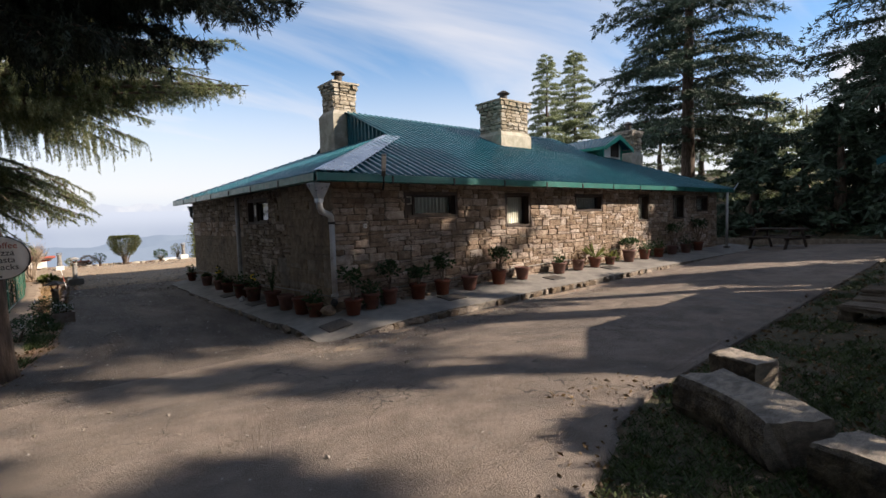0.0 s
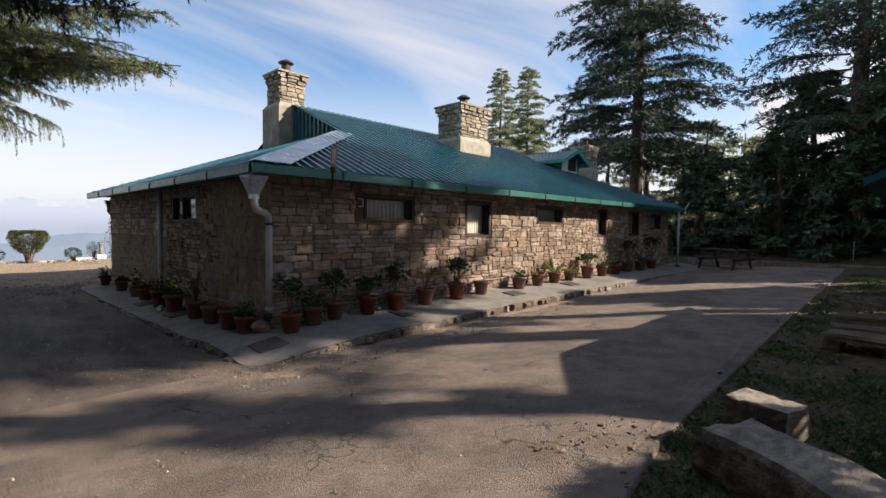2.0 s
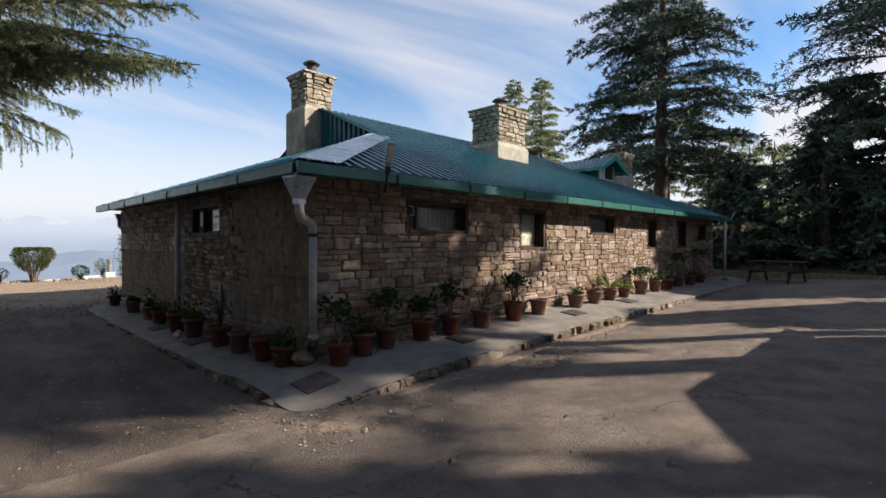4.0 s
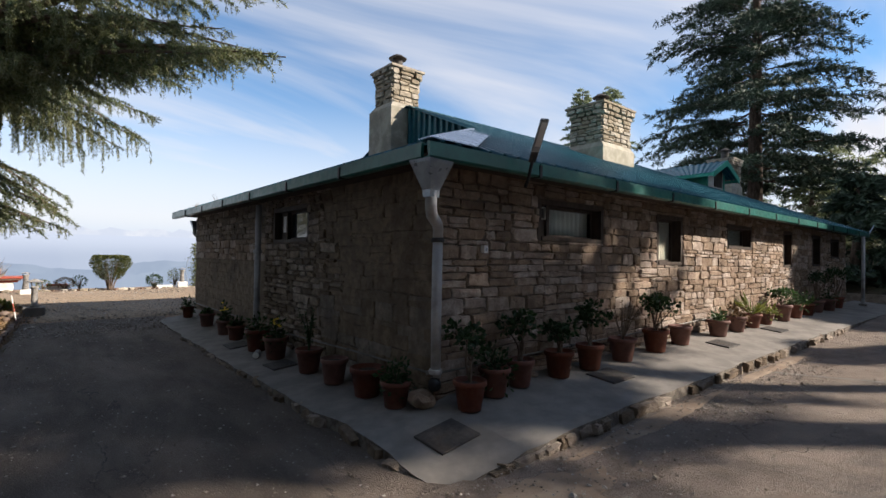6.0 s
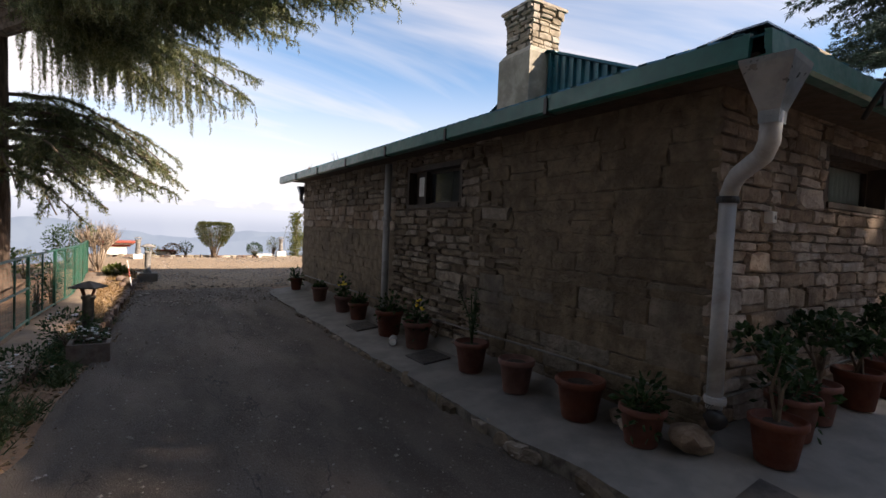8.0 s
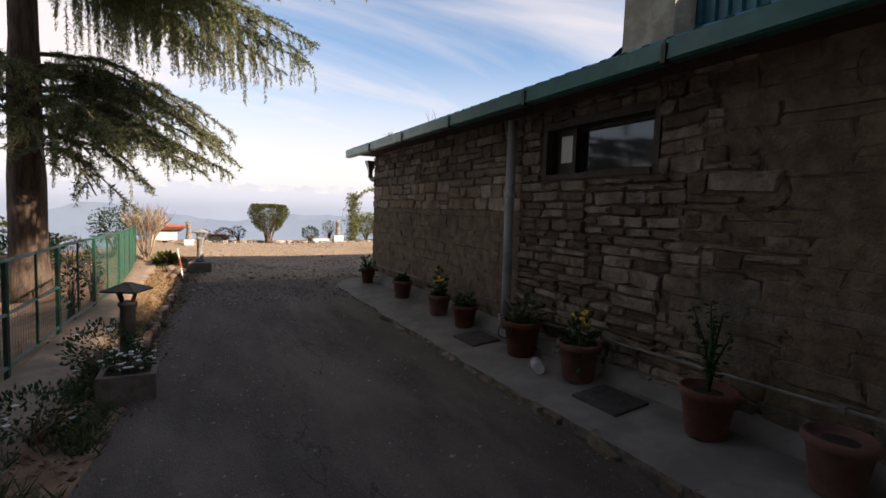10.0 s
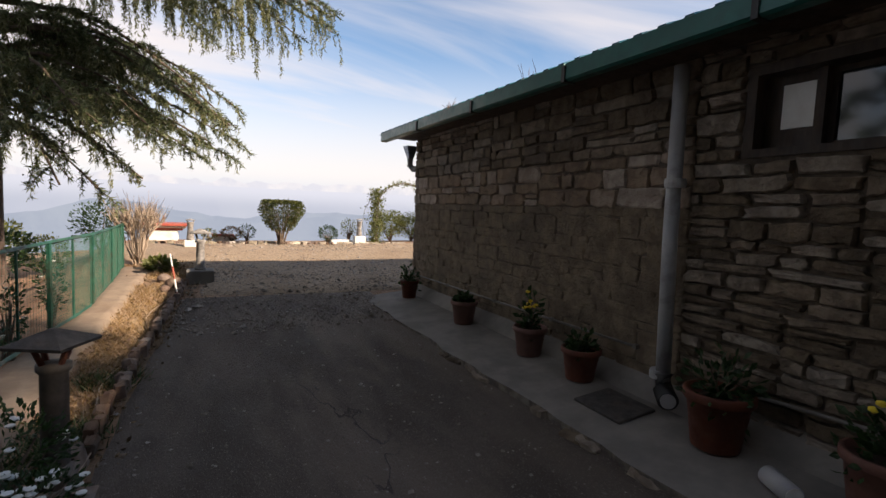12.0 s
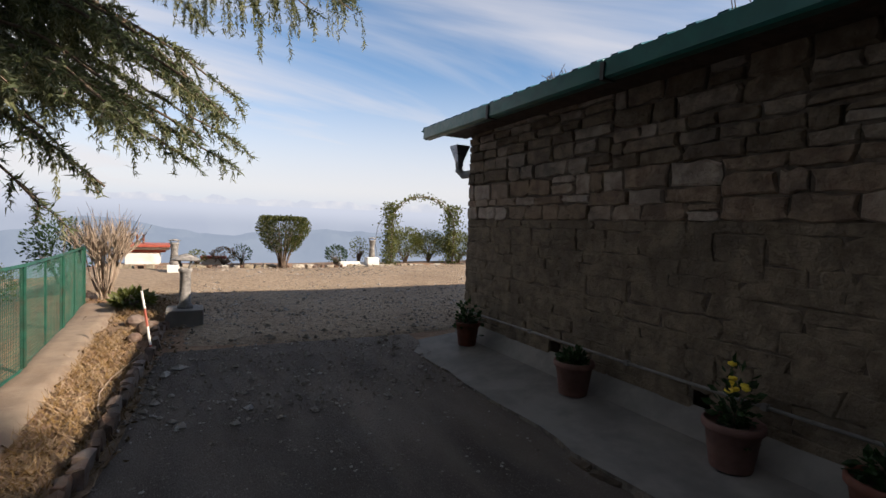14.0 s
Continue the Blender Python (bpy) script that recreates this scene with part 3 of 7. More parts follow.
# fascia gutters in lengths, with dark clips between
def gutter(u0, u1, along_x, label):
    n = max(1, round((u1 - u0) / 1.45))
    for k in range(n):
        a, b = u0 + (u1 - u0) * k / n + 0.008, u0 + (u1 - u0) * (k + 1) / n - 0.008
        prof = [(0.0, 0.034), (-0.035, 0.026), (-0.042, -0.095), (-0.02, -0.11), (0.05, -0.11), (0.05, -0.097), (-0.012, -0.092), (0.0, -0.03)]
        bm = bmesh.new()
        if along_x:
            prism(bm, [(a, OY + 0.02 + p, EAVE + q) for p, q in prof], (b - a, 0, 0))
        else:
            prism(bm, [(OX + 0.02 + p, a, EAVE + q) for p, q in prof], (0, b - a, 0))
        own(part("gutter", bm, M_FASCIA, None, label))
        if k:
            bm = bmesh.new()
            if along_x:
                box(bm, a - 0.028, a + 0.008, OY - 0.032, OY + 0.08, EAVE - 0.118, EAVE + 0.004)
            else:
                box(bm, OX - 0.032, OX + 0.08, a - 0.028, a + 0.008, EAVE - 0.118, EAVE + 0.004)
            own(part("gutter_clip", bm, M_BLACK, None, "dark strap at a gutter joint"))


gutter(OX - 0.01, OXE, True, "green painted box gutter under the front eave")
gutter(OY + 0.075, OYE - 0.1, False, "green painted box gutter under the side eave")
bm = bmesh.new()
box(bm, OX + 0.06, EX, OY + 0.08, FY + 0.05, EAVE - 0.05, EAVE - 0.02)
own(part("soffit", bm, M_SOFFIT, None, "dark timber boards under the front eave"))
bm = bmesh.new()
box(bm, OX + 0.06, FX + 0.05, FY + 0.05, OYE - 0.2, EAVE - 0.05, EAVE - 0.02)
own(part("soffit", bm, M_SOFFIT, None, "dark timber boards under the side eave"))

# bent galvanised hip flashing
hip_a, hip_b = Vector((OX + 0.02, OY + 0.02, EAVE + 0.066)), Vector((GABLE_X - 0.35, GY - 0.2, GZ + 0.075 - 0.35 * SKIRT))
bm = bmesh.new()
prism(bm, [hip_a, hip_a + Vector((0.55, 0.0, 0.0)), hip_b + Vector((0.5, 0.0, 0.0)), hip_b], (0, 0, 0.01))
prism(bm, [hip_a, hip_a + Vector((0.0, 0.16, 0.0)), hip_b + Vector((0.0, 0.16, 0.0)), hip_b], (0, 0, 0.01))
own(part("hip_flashing", bm, M_GALV_BRIGHT, None, "bright bent galvanised flashing over the roof hip"))


# windows
def window(o, place, slim, label, panel=0.0, depth=0.13, glass=None):
    """Dark timber window in an opening: frame, curtained pane, optional vent side panel."""
    u0, u1, z0, z1 = o
    w = own(new("window"))
    w["label"] = label
    w.matrix_world = Matrix.Translation(place((u0 + u1) / 2, 0, z0))
    bpy.context.view_layer.update()

    def piece(name, ua, ub, da, db, za, zb, mat, lab=""):
        bm = bmesh.new()
        v = box(bm, ua, ub, da, db, za, zb)
        for q in v:
            q.co = place(*q.co)
        return own(part(name, bm, mat, None, lab), w)

    t = 0.06
    # timber lining of the reveal
    piece("jamb", u0, u0 + t, -0.015, depth + 0.1, z0, z1, M_WOOD)
    piece("jamb", u1 - t, u1, -0.015, depth + 0.1, z0, z1, M_WOOD)
    piece("head", u0 + t, u1 - t, -0.018, depth + 0.1, z1 - t, z1, M_WOOD)
    piece("sill", u0 + t, u1 - t, -0.03, depth + 0.1, z0, z0 + t * 0.8, M_WOOD)
    a = u0 + t
    if panel:
        b = a + panel
        piece("vent_panel", a, b, depth - 0.03, depth + 0.02, z0 + 0.05, z1 - t, M_WOOD)
        piece("mullion", b, b + 0.05, depth - 0.06, depth + 0.05, z0 + 0.05, z1 - t, M_WOOD)
        a = b + 0.05
    c = u1 - t
    g = 0.03
    piece("casement", a, a + g, depth, depth + 0.05, z0 + 0.05, z1 - t, M_WOOD)
    piece("casement", c - g, c, depth, depth + 0.05, z0 + 0.05, z1 - t, M_WOOD)
    piece("casement", a + g, c - g, depth, depth + 0.05, z1 - t - g, z1 - t, M_WOOD)
    piece("casement", a + g, c - g, depth, depth + 0.05, z0 + 0.05, z0 + 0.05 + g, M_WOOD)
    pane = piece("pane", a + g, c - g, depth + 0.02, depth + 0.026, z0 + 0.05 + g, z1 - t - g, glass or M_GLASS)
    pane.visible_shadow = False
    # curtain in folds
    verts, faces = [], []
    n = 60
    for k in range(n + 1):
        u = a + (c - a) * k / n
        d = depth + 0.055 + 0.012 * math.sin(k * 1.1) + 0.006 * noise.noise((k * 0.3, u0, 0))
        verts += [place(u, d, z0 + 0.05), place(u, d, z1 - t)]
    for k in range(n):
        faces.append((2 * k, 2 * k + 2, 2 * k + 3, 2 * k + 1))
    own(link_mesh("curtain", verts, faces, slim, None, "pale drawn curtain", True), w)
    return w, a, c


w1, wa, wc = window(FRONT_OPEN[0], at_front, M_CURTAIN, "dark timber window with a pale curtain and a vent panel", panel=0.2)
for o in FRONT_OPEN[1:]:
    window(o, at_front, M_CURTAIN, "narrow dark timber window with a pale curtain" if o[1] - o[0] < 1 else "dark timber window with a pale curtain")
M_BLIND = material("dark_blind", (0.03, 0.033, 0.036), (0.05, 0.053, 0.056), 8, 0.6, 0.1, 40)
window(SIDE_OPEN[0], lambda u, d, z: at_side(22.46 - u, d, z), M_BLIND, "wide dark timber window with a white paper pinned inside", panel=0.28, glass=M_FILM)


# ---- chimneys ----


def stone_variants(count, seed):
    """Unit stones (1 x 1 x 1, front at -y) with chipped chamfered faces; shared by all stones."""
    rnd = random.Random(seed)
    out = []
    for k in range(count):
        c = 0.04 + 0.05 * rnd.random()
        bm = bmesh.new()
        back, mid, fr = [], [], []
        n = 10
        base = [(-.5, -.5), (-.17, -.5), (.2, -.5), (.5, -.5), (.5, 0), (.5, .5), (.16, .5), (-.2, .5), (-.5, .5), (-.5, 0)]
        base = [(x + rnd.uniform(-.05, .05), z + rnd.uniform(-.12, .1)) for x, z in base]
        base = [(x * (rnd.uniform(.93, 1.02) if i in (0, 3, 5, 8) else 1), z * (rnd.uniform(.86, 1.03) if i in (0, 3, 5, 8) else 1)) for i, (x, z) in enumerate(base)]
        for x, z in base:
            back.append(bm.verts.new((x, 0.5, z)))
            mid.append(bm.verts.new((x, -0.15 + rnd.uniform(-.15, .1), z)))
            fr.append(bm.verts.new((x * (1 - c * 1.0), -0.5 + rnd.uniform(-.12, .12), z * (1 - c * 2.2))))
        cen = bm.verts.new((rnd.uniform(-.1, .1), -0.55 + rnd.uniform(-.1, .1), rnd.uniform(-.1, .1)))
        for i in range(n):
            j = (i + 1) % n
            bm.faces.new((back[i], back[j], mid[j], mid[i]))
            bm.faces.new((mid[i], mid[j], fr[j], fr[i]))
            bm.faces.new((fr[i], fr[j], cen))
        bmesh.ops.recalc_face_normals(bm, faces=bm.faces[:])
        me = bpy.data.meshes.new("stone")
        bm.to_mesh(me)
        bm.free()
        out.append(me)
    return out


def course_layout(u0, u1, z0, z1, hmin, hmax, wmin, wmax, seed, openings=(), patch=0.0):
    """Irregular courses: (centre u, centre z, width, height) of each stone, clear of openings."""
    rnd = random.Random(seed)
    if patch:                        # masons' lifts and stretches, each with its own courses
        out, z = [], z0
        while z < z1 - 1e-6:
            zt = z + rnd.uniform(0.28, 0.55)
            if z1 - zt < 0.25:
                zt = z1
            u = u0
            while u < u1 - 1e-6:
                v = u + patch * rnd.uniform(0.5, 1.6)
                if u1 - v < patch * 0.5:
                    v = u1
                out += course_layout(u, v, z, zt, hmin, hmax, wmin, wmax, rnd.randrange(10 ** 6), openings)
                u = v
            z = zt
        return out
    cells = []
    z = z0
    while z < z1 - 0.03:
        h = min(rnd.uniform(hmin, hmax), z1 - z)
        if z1 - z - h < hmin * 0.6:
            h = z1 - z
        u = u0
        while u < u1 - 0.02:
            w = rnd.uniform(wmin, wmax) * (0.7 + 0.6 * rnd.random())
            if u1 - u - w < wmin * 0.5:
                w = u1 - u
            w = min(w, u1 - u)
            cells.append([u, u + w, z, z + h, rnd.random()])
            u += w
        z += h
    out = []
    for a, b, c, d, r in cells:
        keep = [(a, b, c, d)]
        for o in openings:
            nxt = []
            for (p, q, s, t) in keep:
                if q <= o[0] or p >= o[1] or t <= o[2] or s >= o[3]:
                    nxt.append((p, q, s, t))
                    continue
                if p < o[0]:
                    nxt.append((p, o[0], s, t))
                if q > o[1]:
                    nxt.append((o[1], q, s, t))
                if s < o[2]:
                    nxt.append((max(p, o[0]), min(q, o[1]), s, o[2]))
                if t > o[3]:
                    nxt.append((max(p, o[0]), min(q, o[1]), o[3], t))
            keep = nxt
        for (p, q, s, t) in keep:
            if q - p < 0.04 or t - s < 0.03:
                continue
            if r < 0.22 and t - s > 0.11 and q - p > 0.2:      # thin slabs bedded on one another
                m = s + (t - s) * (0.35 + 1.3 * r)
                out.append(((p + q) / 2, (s + m) / 2, q - p, m - s))
                out.append(((p + q) / 2, (m + t) / 2, q - p, t - m))
            else:
                out.append(((p + q) / 2, (s + t) / 2, q - p, t - s))
    return out


STONES = stone_variants(24, 5)
for me in STONES:
    me.materials.append(M_STONE)
STONES_WASH_SHADED = [me.copy() for me in STONES]
for me in STONES_WASH_SHADED:
    me.materials.clear()
    me.materials.append(M_STONE_WASH_SHADED)
STONES_SHADED = [me.copy() for me in STONES]
for me in STONES_SHADED:
    me.materials.clear()
    me.materials.append(M_STONE_SHADED)
STONES_CHIM = [me.copy() for me in STONES]
for me in STONES_CHIM:
    me.materials.clear()
    me.materials.append(M_CHIM)


def lay_stones(cells, place_m, parent, meshes, proud, gap, seed, limit=300, rest=None, tilt=2.6):
    """Lay cells as stones: the first `limit` as objects, the others joined in one mesh."""
    rnd = random.Random(seed)
    verts, faces = [], []
    pinv = parent.matrix_world.inverted()
    for k, (u, z, w, h) in enumerate(cells):
        g = gap * rnd.uniform(0.5, 1.6)
        s = proud * rnd.uniform(0.6, 1.5)
        m = place_m(u, z) @ Matrix.Rotation(radians(rnd.uniform(-tilt, tilt)), 4, "Y") @ Matrix.Diagonal((max(0.02, w - g), 2 * s, max(0.02, h - g), 1))
        if rnd.random() < 0.5:
            m = m @ Matrix.Rotation(math.pi, 4, "Y")
        me = meshes[rnd.randrange(len(meshes))]
        if k < limit:
            ob = new("stone", me)
            ob.parent = parent
            ob.matrix_parent_inverse = pinv
            ob.matrix_basis = m
        else:
            o = len(verts)
            verts += [m @ v.co for v in me.vertices]
            faces += [tuple(i + o for i in p.vertices) for p in me.polygons]
    if verts:
        ob = link_mesh("rubble", verts, faces, rest or meshes[0].materials[0])
        own(ob, parent)
        ob["kind"] = "stuff"


def chimney(x0, x1, y0, y1, foot, shoulder, top, flare, base_grow, label, stone_seed):
    """Stone stack on a rendered base with corbelled top courses, a slab and a metal cowl."""
    c = own(new("chimney"))
    c["label"] = label
    c.matrix_world = Matrix.Translation(((x0 + x1) / 2, (y0 + y1) / 2, foot))
    bpy.context.view_layer.update()
    bm = bmesh.new()
    box(bm, x0 + 0.02, x1 - 0.02, y0 + 0.02, y1 - 0.02, shoulder - 0.1, top - 0.08)
    own(part("core", bm, M_MORTAR), c)
    bm = bmesh.new()
    g = base_grow
    rings = [(g, foot), (g, shoulder - 0.12), (0.0, shoulder + 0.02)]
    prev = None
    for gr, z in rings:
        r = [bm.verts.new(p) for p in ((x0 - gr, y0 - gr, z), (x1 + gr, y0 - gr, z), (x1 + gr, y1 + gr, z), (x0 - gr, y1 + gr, z))]
        if prev:
            for i in range(4):
                bm.faces.new((prev[i], prev[(i + 1) % 4], r[(i + 1) % 4], r[i]))
        prev = r
    bm.faces.new(prev)
    own(part("base", bm, M_RENDER, None, "pale rendered chimney base"), c)
    bm = bmesh.new()
    box(bm, x0 - flare - 0.03, x1 + flare + 0.03, y0 - flare - 0.03, y1 + flare + 0.03, top - 0.03, top + 0.02)
    own(part("slab", bm, M_CHIM, None, "thin stone capping slab"), c)
    bm = bmesh.new()
    cx, cy = (x0 + x1) / 2, (y0 + y1) / 2
    lathe(bm, [(0.12, top + 0.02), (0.12, top + 0.36)], 16, cx, cy)
    own(part("flue", bm, M_PLATE), c)
    bm = bmesh.new()
    lathe(bm, [(0.2, top + 0.33), (0.21, top + 0.345), (0.1, top + 0.42), (0.02, top + 0.45)], 20, cx, cy)
    own(part("cowl", bm, M_PLATE, None, "dark conical metal cowl"), c)
    # stone skins on the four faces, flaring in the top courses
    for face in range(4):
        L = (x1 - x0) if face in (0, 2) else (y1 - y0)
        cells = course_layout(-L / 2, L / 2, shoulder, top - 0.03, 0.07, 0.13, 0.16, 0.34, stone_seed + face)
        ang = face * 90
        half = ((y1 - y0) if face in (0, 2) else (x1 - x0)) / 2

        def pm(u, z, ang=ang, half=half):
            f = 0.0 if z < top - 0.26 else flare * min(1.0, (z - top + 0.3) / 0.22)
            return Matrix.Translation((cx, cy, 0)) @ Matrix.Rotation(radians(ang), 4, "Z") @ Matrix.Translation((u * (1 + f / max(0.1, half)), -half - f + 0.015, z))
        lay_stones(cells, pm, c, STONES_CHIM, 0.035, 0.012, stone_seed + 10 + face)
    return c


chimney(6.8, 7.5, 12.86, 13.58, 3.3, 4.72, 5.52, 0.07, 0.1, "square stone chimney with a dark cowl beside the gable", 31)
chimney(11.2, 12.45, 10.45, 11.35, 3.3, 4.15, 5.1, 0.08, 0.08, "broad stone chimney with a rendered foot on the roof slope", 57)
chimney(18.9, 19.7, 10.4, 11.1, 3.2, 4.0, 4.85, 0.06, 0.05, "small stone chimney behind the dormer", 83)


# ---- dormer ----
def build_dormer():
    d = own(new("dormer"))
    d["label"] = "small gabled roof dormer with bright green bargeboards"
    ax, ay, az, half, drop = 17.15, 9.9, 4.42, 0.95, 0.46
    d.matrix_world = Matrix.Translation((ax, ay, 3.5))
    bpy.context.view_layer.update()
    back = OY + (az - EAVE) / SLOPE
    low = OY + (az - drop - EAVE) / SLOPE
    for s in (-1, 1):
        verts, faces = [], []
        n = 48
        for k in range(n + 1):
            f = k / n
            h = 0.02 if k % 4 in (1, 2) else 0.0
            yl = ay + f * (low + 0.1 - ay)
            verts += [(ax, ay + f * (back - ay), az + h), (ax + s * half, yl, az - drop + h)]
        for k in range(n):
            faces.append((2 * k, 2 * k + 2, 2 * k + 3, 2 * k + 1))
        ob = link_mesh("dormer_roof", verts, faces, M_ROOF)
        sol = ob.modifiers.new("solid", "SOLIDIFY")
        sol.thickness = 0.015
        own(ob, d)
        bm = bmesh.new()
        prism(bm, [(ax, ay - 0.03, az + 0.03), (ax + s * (half + 0.03), ay - 0.03, az - drop + 0.03), (ax + s * (half + 0.03), ay - 0.03, az - drop - 0.13), (ax, ay - 0.03, az - 0.14)], (0, 0.035, 0))
        own(part("bargeboard", bm, M_DORMER, None, "bright green bargeboard"), d)
        bm = bmesh.new()
        prism(bm, [(ax + s * (half + 0.01), ay, az - drop + 0.0), (ax + s * (half + 0.01), low + 0.05, az - drop + 0.0), (ax + s * (half + 0.01), low + 0.05, az - drop - 0.1), (ax + s * (half + 0.01), ay, az - drop - 0.1)], (s * 0.025, 0, 0))
        own(part("eaves_board", bm, M_DORMER, None, "bright green eaves board"), d)
        bm = bmesh.new()
        box(bm, ax + s * 0.62 - 0.04, ax + s * 0.62 + 0.04, ay + 0.3, ay + 1.6, 3.3, az - 0.32)
        own(part("cheek", bm, M_DORMER, None, "green boarded dormer cheek"), d)
    bm = bmesh.new()
    prism(bm, [(ax - 0.6, ay + 0.32, 3.35), (ax + 0.6, ay + 0.32, 3.35), (ax + 0.6, ay + 0.32, az - 0.3), (ax, ay + 0.32, az - 0.04), (ax - 0.6, ay + 0.32, az - 0.3)], (0, 0.06, 0))
    own(part("front", bm, M_WHITE, None, "pale painted dormer front"), d)
    bm = bmesh.new()
    box(bm, ax - 0.12, ax + 0.42, ay + 0.29, ay + 0.33, 3.66, az - 0.2)
    own(part("louvre", bm, M_WOOD, None, "dark louvred opening"), d)


build_dormer()


# ---- trees ----
def tri_mesh(name, tris, mat, parent=None, label=""):
    """One mesh from an (n, 3, 3) array of triangles."""
    n = len(tris)
    me = bpy.data.meshes.new(name)
    me.vertices.add(3 * n)
    me.vertices.foreach_set("co", np.ascontiguousarray(tris, dtype=np.float32).ravel())
    me.loops.add(3 * n)
    me.loops.foreach_set("vertex_index", np.arange(3 * n, dtype=np.int32))
    me.polygons.add(n)
    me.polygons.foreach_set("loop_start", np.arange(0, 3 * n, 3, dtype=np.int32))
    me.update(calc_edges=True)
    me.materials.append(mat)
    ob = new(name, me)
    if parent:
        ob.parent = parent
    if label:
        ob["label"] = label
    return ob


def unit(v):
    return v / np.maximum(1e-9, np.linalg.norm(v, axis=-1, keepdims=True))


def needles(points, dirs, per, length, width, rng, spread=0.75, sag=0.0):
    """Slim triangles round each point, fanned about the twig's direction."""
    P = np.repeat(points, per, axis=0)
    D = np.repeat(dirs, per, axis=0)
    n = len(P)
    d = unit(D * rng.uniform(0.35, 1.0, (n, 1)) + rng.normal(0, spread, (n, 3)) + np.array([0, 0, -sag]))
    s = unit(np.cross(d, rng.normal(0, 1, (n, 3))))
    L = length * rng.uniform(0.6, 1.35, (n, 1))
    W = width * rng.uniform(0.7, 1.3, (n, 1))
    P = P + rng.normal(0, length * 0.18, (n, 3))
    return np.stack([P - s * W, P + s * W, P + d * L], axis=1)


def conifer(x, y, height, crown_base, radius, seed, label, mat=None, needle=0.3, step=0.55, twig=0.42, per=5, trunk_r=0.3, group="", droop=0.16, sparse=1.0, width=0.16, lean=0.0):
    rng = np.random.default_rng(seed)
    z0 = ground_z(x, y) - 0.2
    t = thing("cedar_tree", Matrix.Translation((x, y, z0)), label, "tree", group)
    bm = bmesh.new()
    n = 10
    pts = [(lean * (k / n) + 0.12 * noise.noise((seed, k * 0.5, 0)) * (k > 0), 0.12 * noise.noise((seed, k * 0.5, 5)) * (k > 0), height * k / n) for k in range(n + 1)]
    rad = [trunk_r * (1.35 if k == 0 else 1.0) * (1 - 0.96 * k / n) + 0.01 for k in range(n + 1)]
    tube(bm, pts, rad, 12)
    P, D = [], []
    h = crown_base
    a0 = rng.uniform(0, 6.3)
    while h < height - 0.2:
        f = (height - h) / (height - crown_base)
        k = int(rng.integers(3, 6))
        for i in range(k):
            if rng.random() > sparse:
                continue
            a = a0 + 2 * math.pi * i / k + rng.uniform(-0.4, 0.4)
            L = radius * (0.12 + 0.88 * f ** 0.8) * rng.uniform(0.65, 1.12)
            up = rng.uniform(0.02, 0.28) + 0.35 * (1 - f)
            out = np.array([math.cos(a), math.sin(a), 0.0])
            m = max(5, int(L / (step * 0.5)))
            s = np.linspace(0.08, 1.0, m)
            base = np.array([lean * h / height, 0, h + rng.uniform(-0.2, 0.2)])
            pos = base + np.outer(s * L, out) + np.outer(L * (up * s - droop * 2.2 * s ** 2.2), [0, 0, 1])
            pos += rng.normal(0, 0.02 * L, pos.shape) * s[:, None]
            dirv = unit(np.gradient(pos, axis=0))
            if L > 1.2:
                tube(bm, [tuple(q) for q in pos[::max(1, m // 5)]], [max(0.008, 0.045 * L / 4 * (1 - 0.85 * q)) for q in s[::max(1, m // 5)]], 4, cap=False)
            P.append(pos[m // 5:])
            D.append(dirv[m // 5:])
            side = np.array([-math.sin(a), math.cos(a), 0.0])
            for sg in (-1, 1):
                for q in range(1, m):
                    tl = L * twig * (1.05 - s[q]) * rng.uniform(0.5, 1.1) + 0.12
                    tn = max(2, int(tl / (needle * 0.55)))
                    ts = np.linspace(0.15, 1, tn)
                    td = unit(0.75 * dirv[q] + sg * side * rng.uniform(0.6, 1.0) + np.array([0, 0, rng.uniform(-0.15, 0.08)]))
                    tp = pos[q] + np.outer(ts * tl, td) + np.outer(-droop * 0.9 * tl * ts ** 2, [0, 0, 1])
                    P.append(tp)
                    D.append(np.repeat(td[None], tn, axis=0))
        a0 += 1.1
        h += step * rng.uniform(0.7, 1.25) * (0.5 + 0.6 * f)
    part("trunk", bm, M_BARK, t, "dark furrowed bark", True)
    tris = needles(np.concatenate(P), np.concatenate(D), per, needle, needle * width, rng, 0.45, 0.1)
    tri_mesh("crown", tris, mat or M_NEEDLE, t)
    return t


FOREST = "dark cedars beyond the drive"
conifer(33.0, 14.2, 26, 4.6, 7.4, 11, "tall dark deodar cedar with level tiers behind the house", needle=0.26, step=0.58, per=6, trunk_r=0.45, width=0.12, sparse=0.95)
conifer(31.5, 2.8, 24, 2.5, 7.6, 12, "broad dark deodar cedar beyond the drive's end", needle=0.26, step=0.85, per=5, trunk_r=0.45, width=0.12, sparse=0.92)
conifer(40, 31, 17.8, 2.0, 4.4, 13, "pale green conical conifer behind the roof", M_NEEDLE_FAR, 0.2, 0.5, per=7, group="pale conifers behind the roof")
conifer(44, 30.5, 17.8, 2.0, 4.8, 14, "pale green conical conifer behind the roof", M_NEEDLE_FAR, 0.2, 0.5, per=7, group="pale conifers behind the roof")
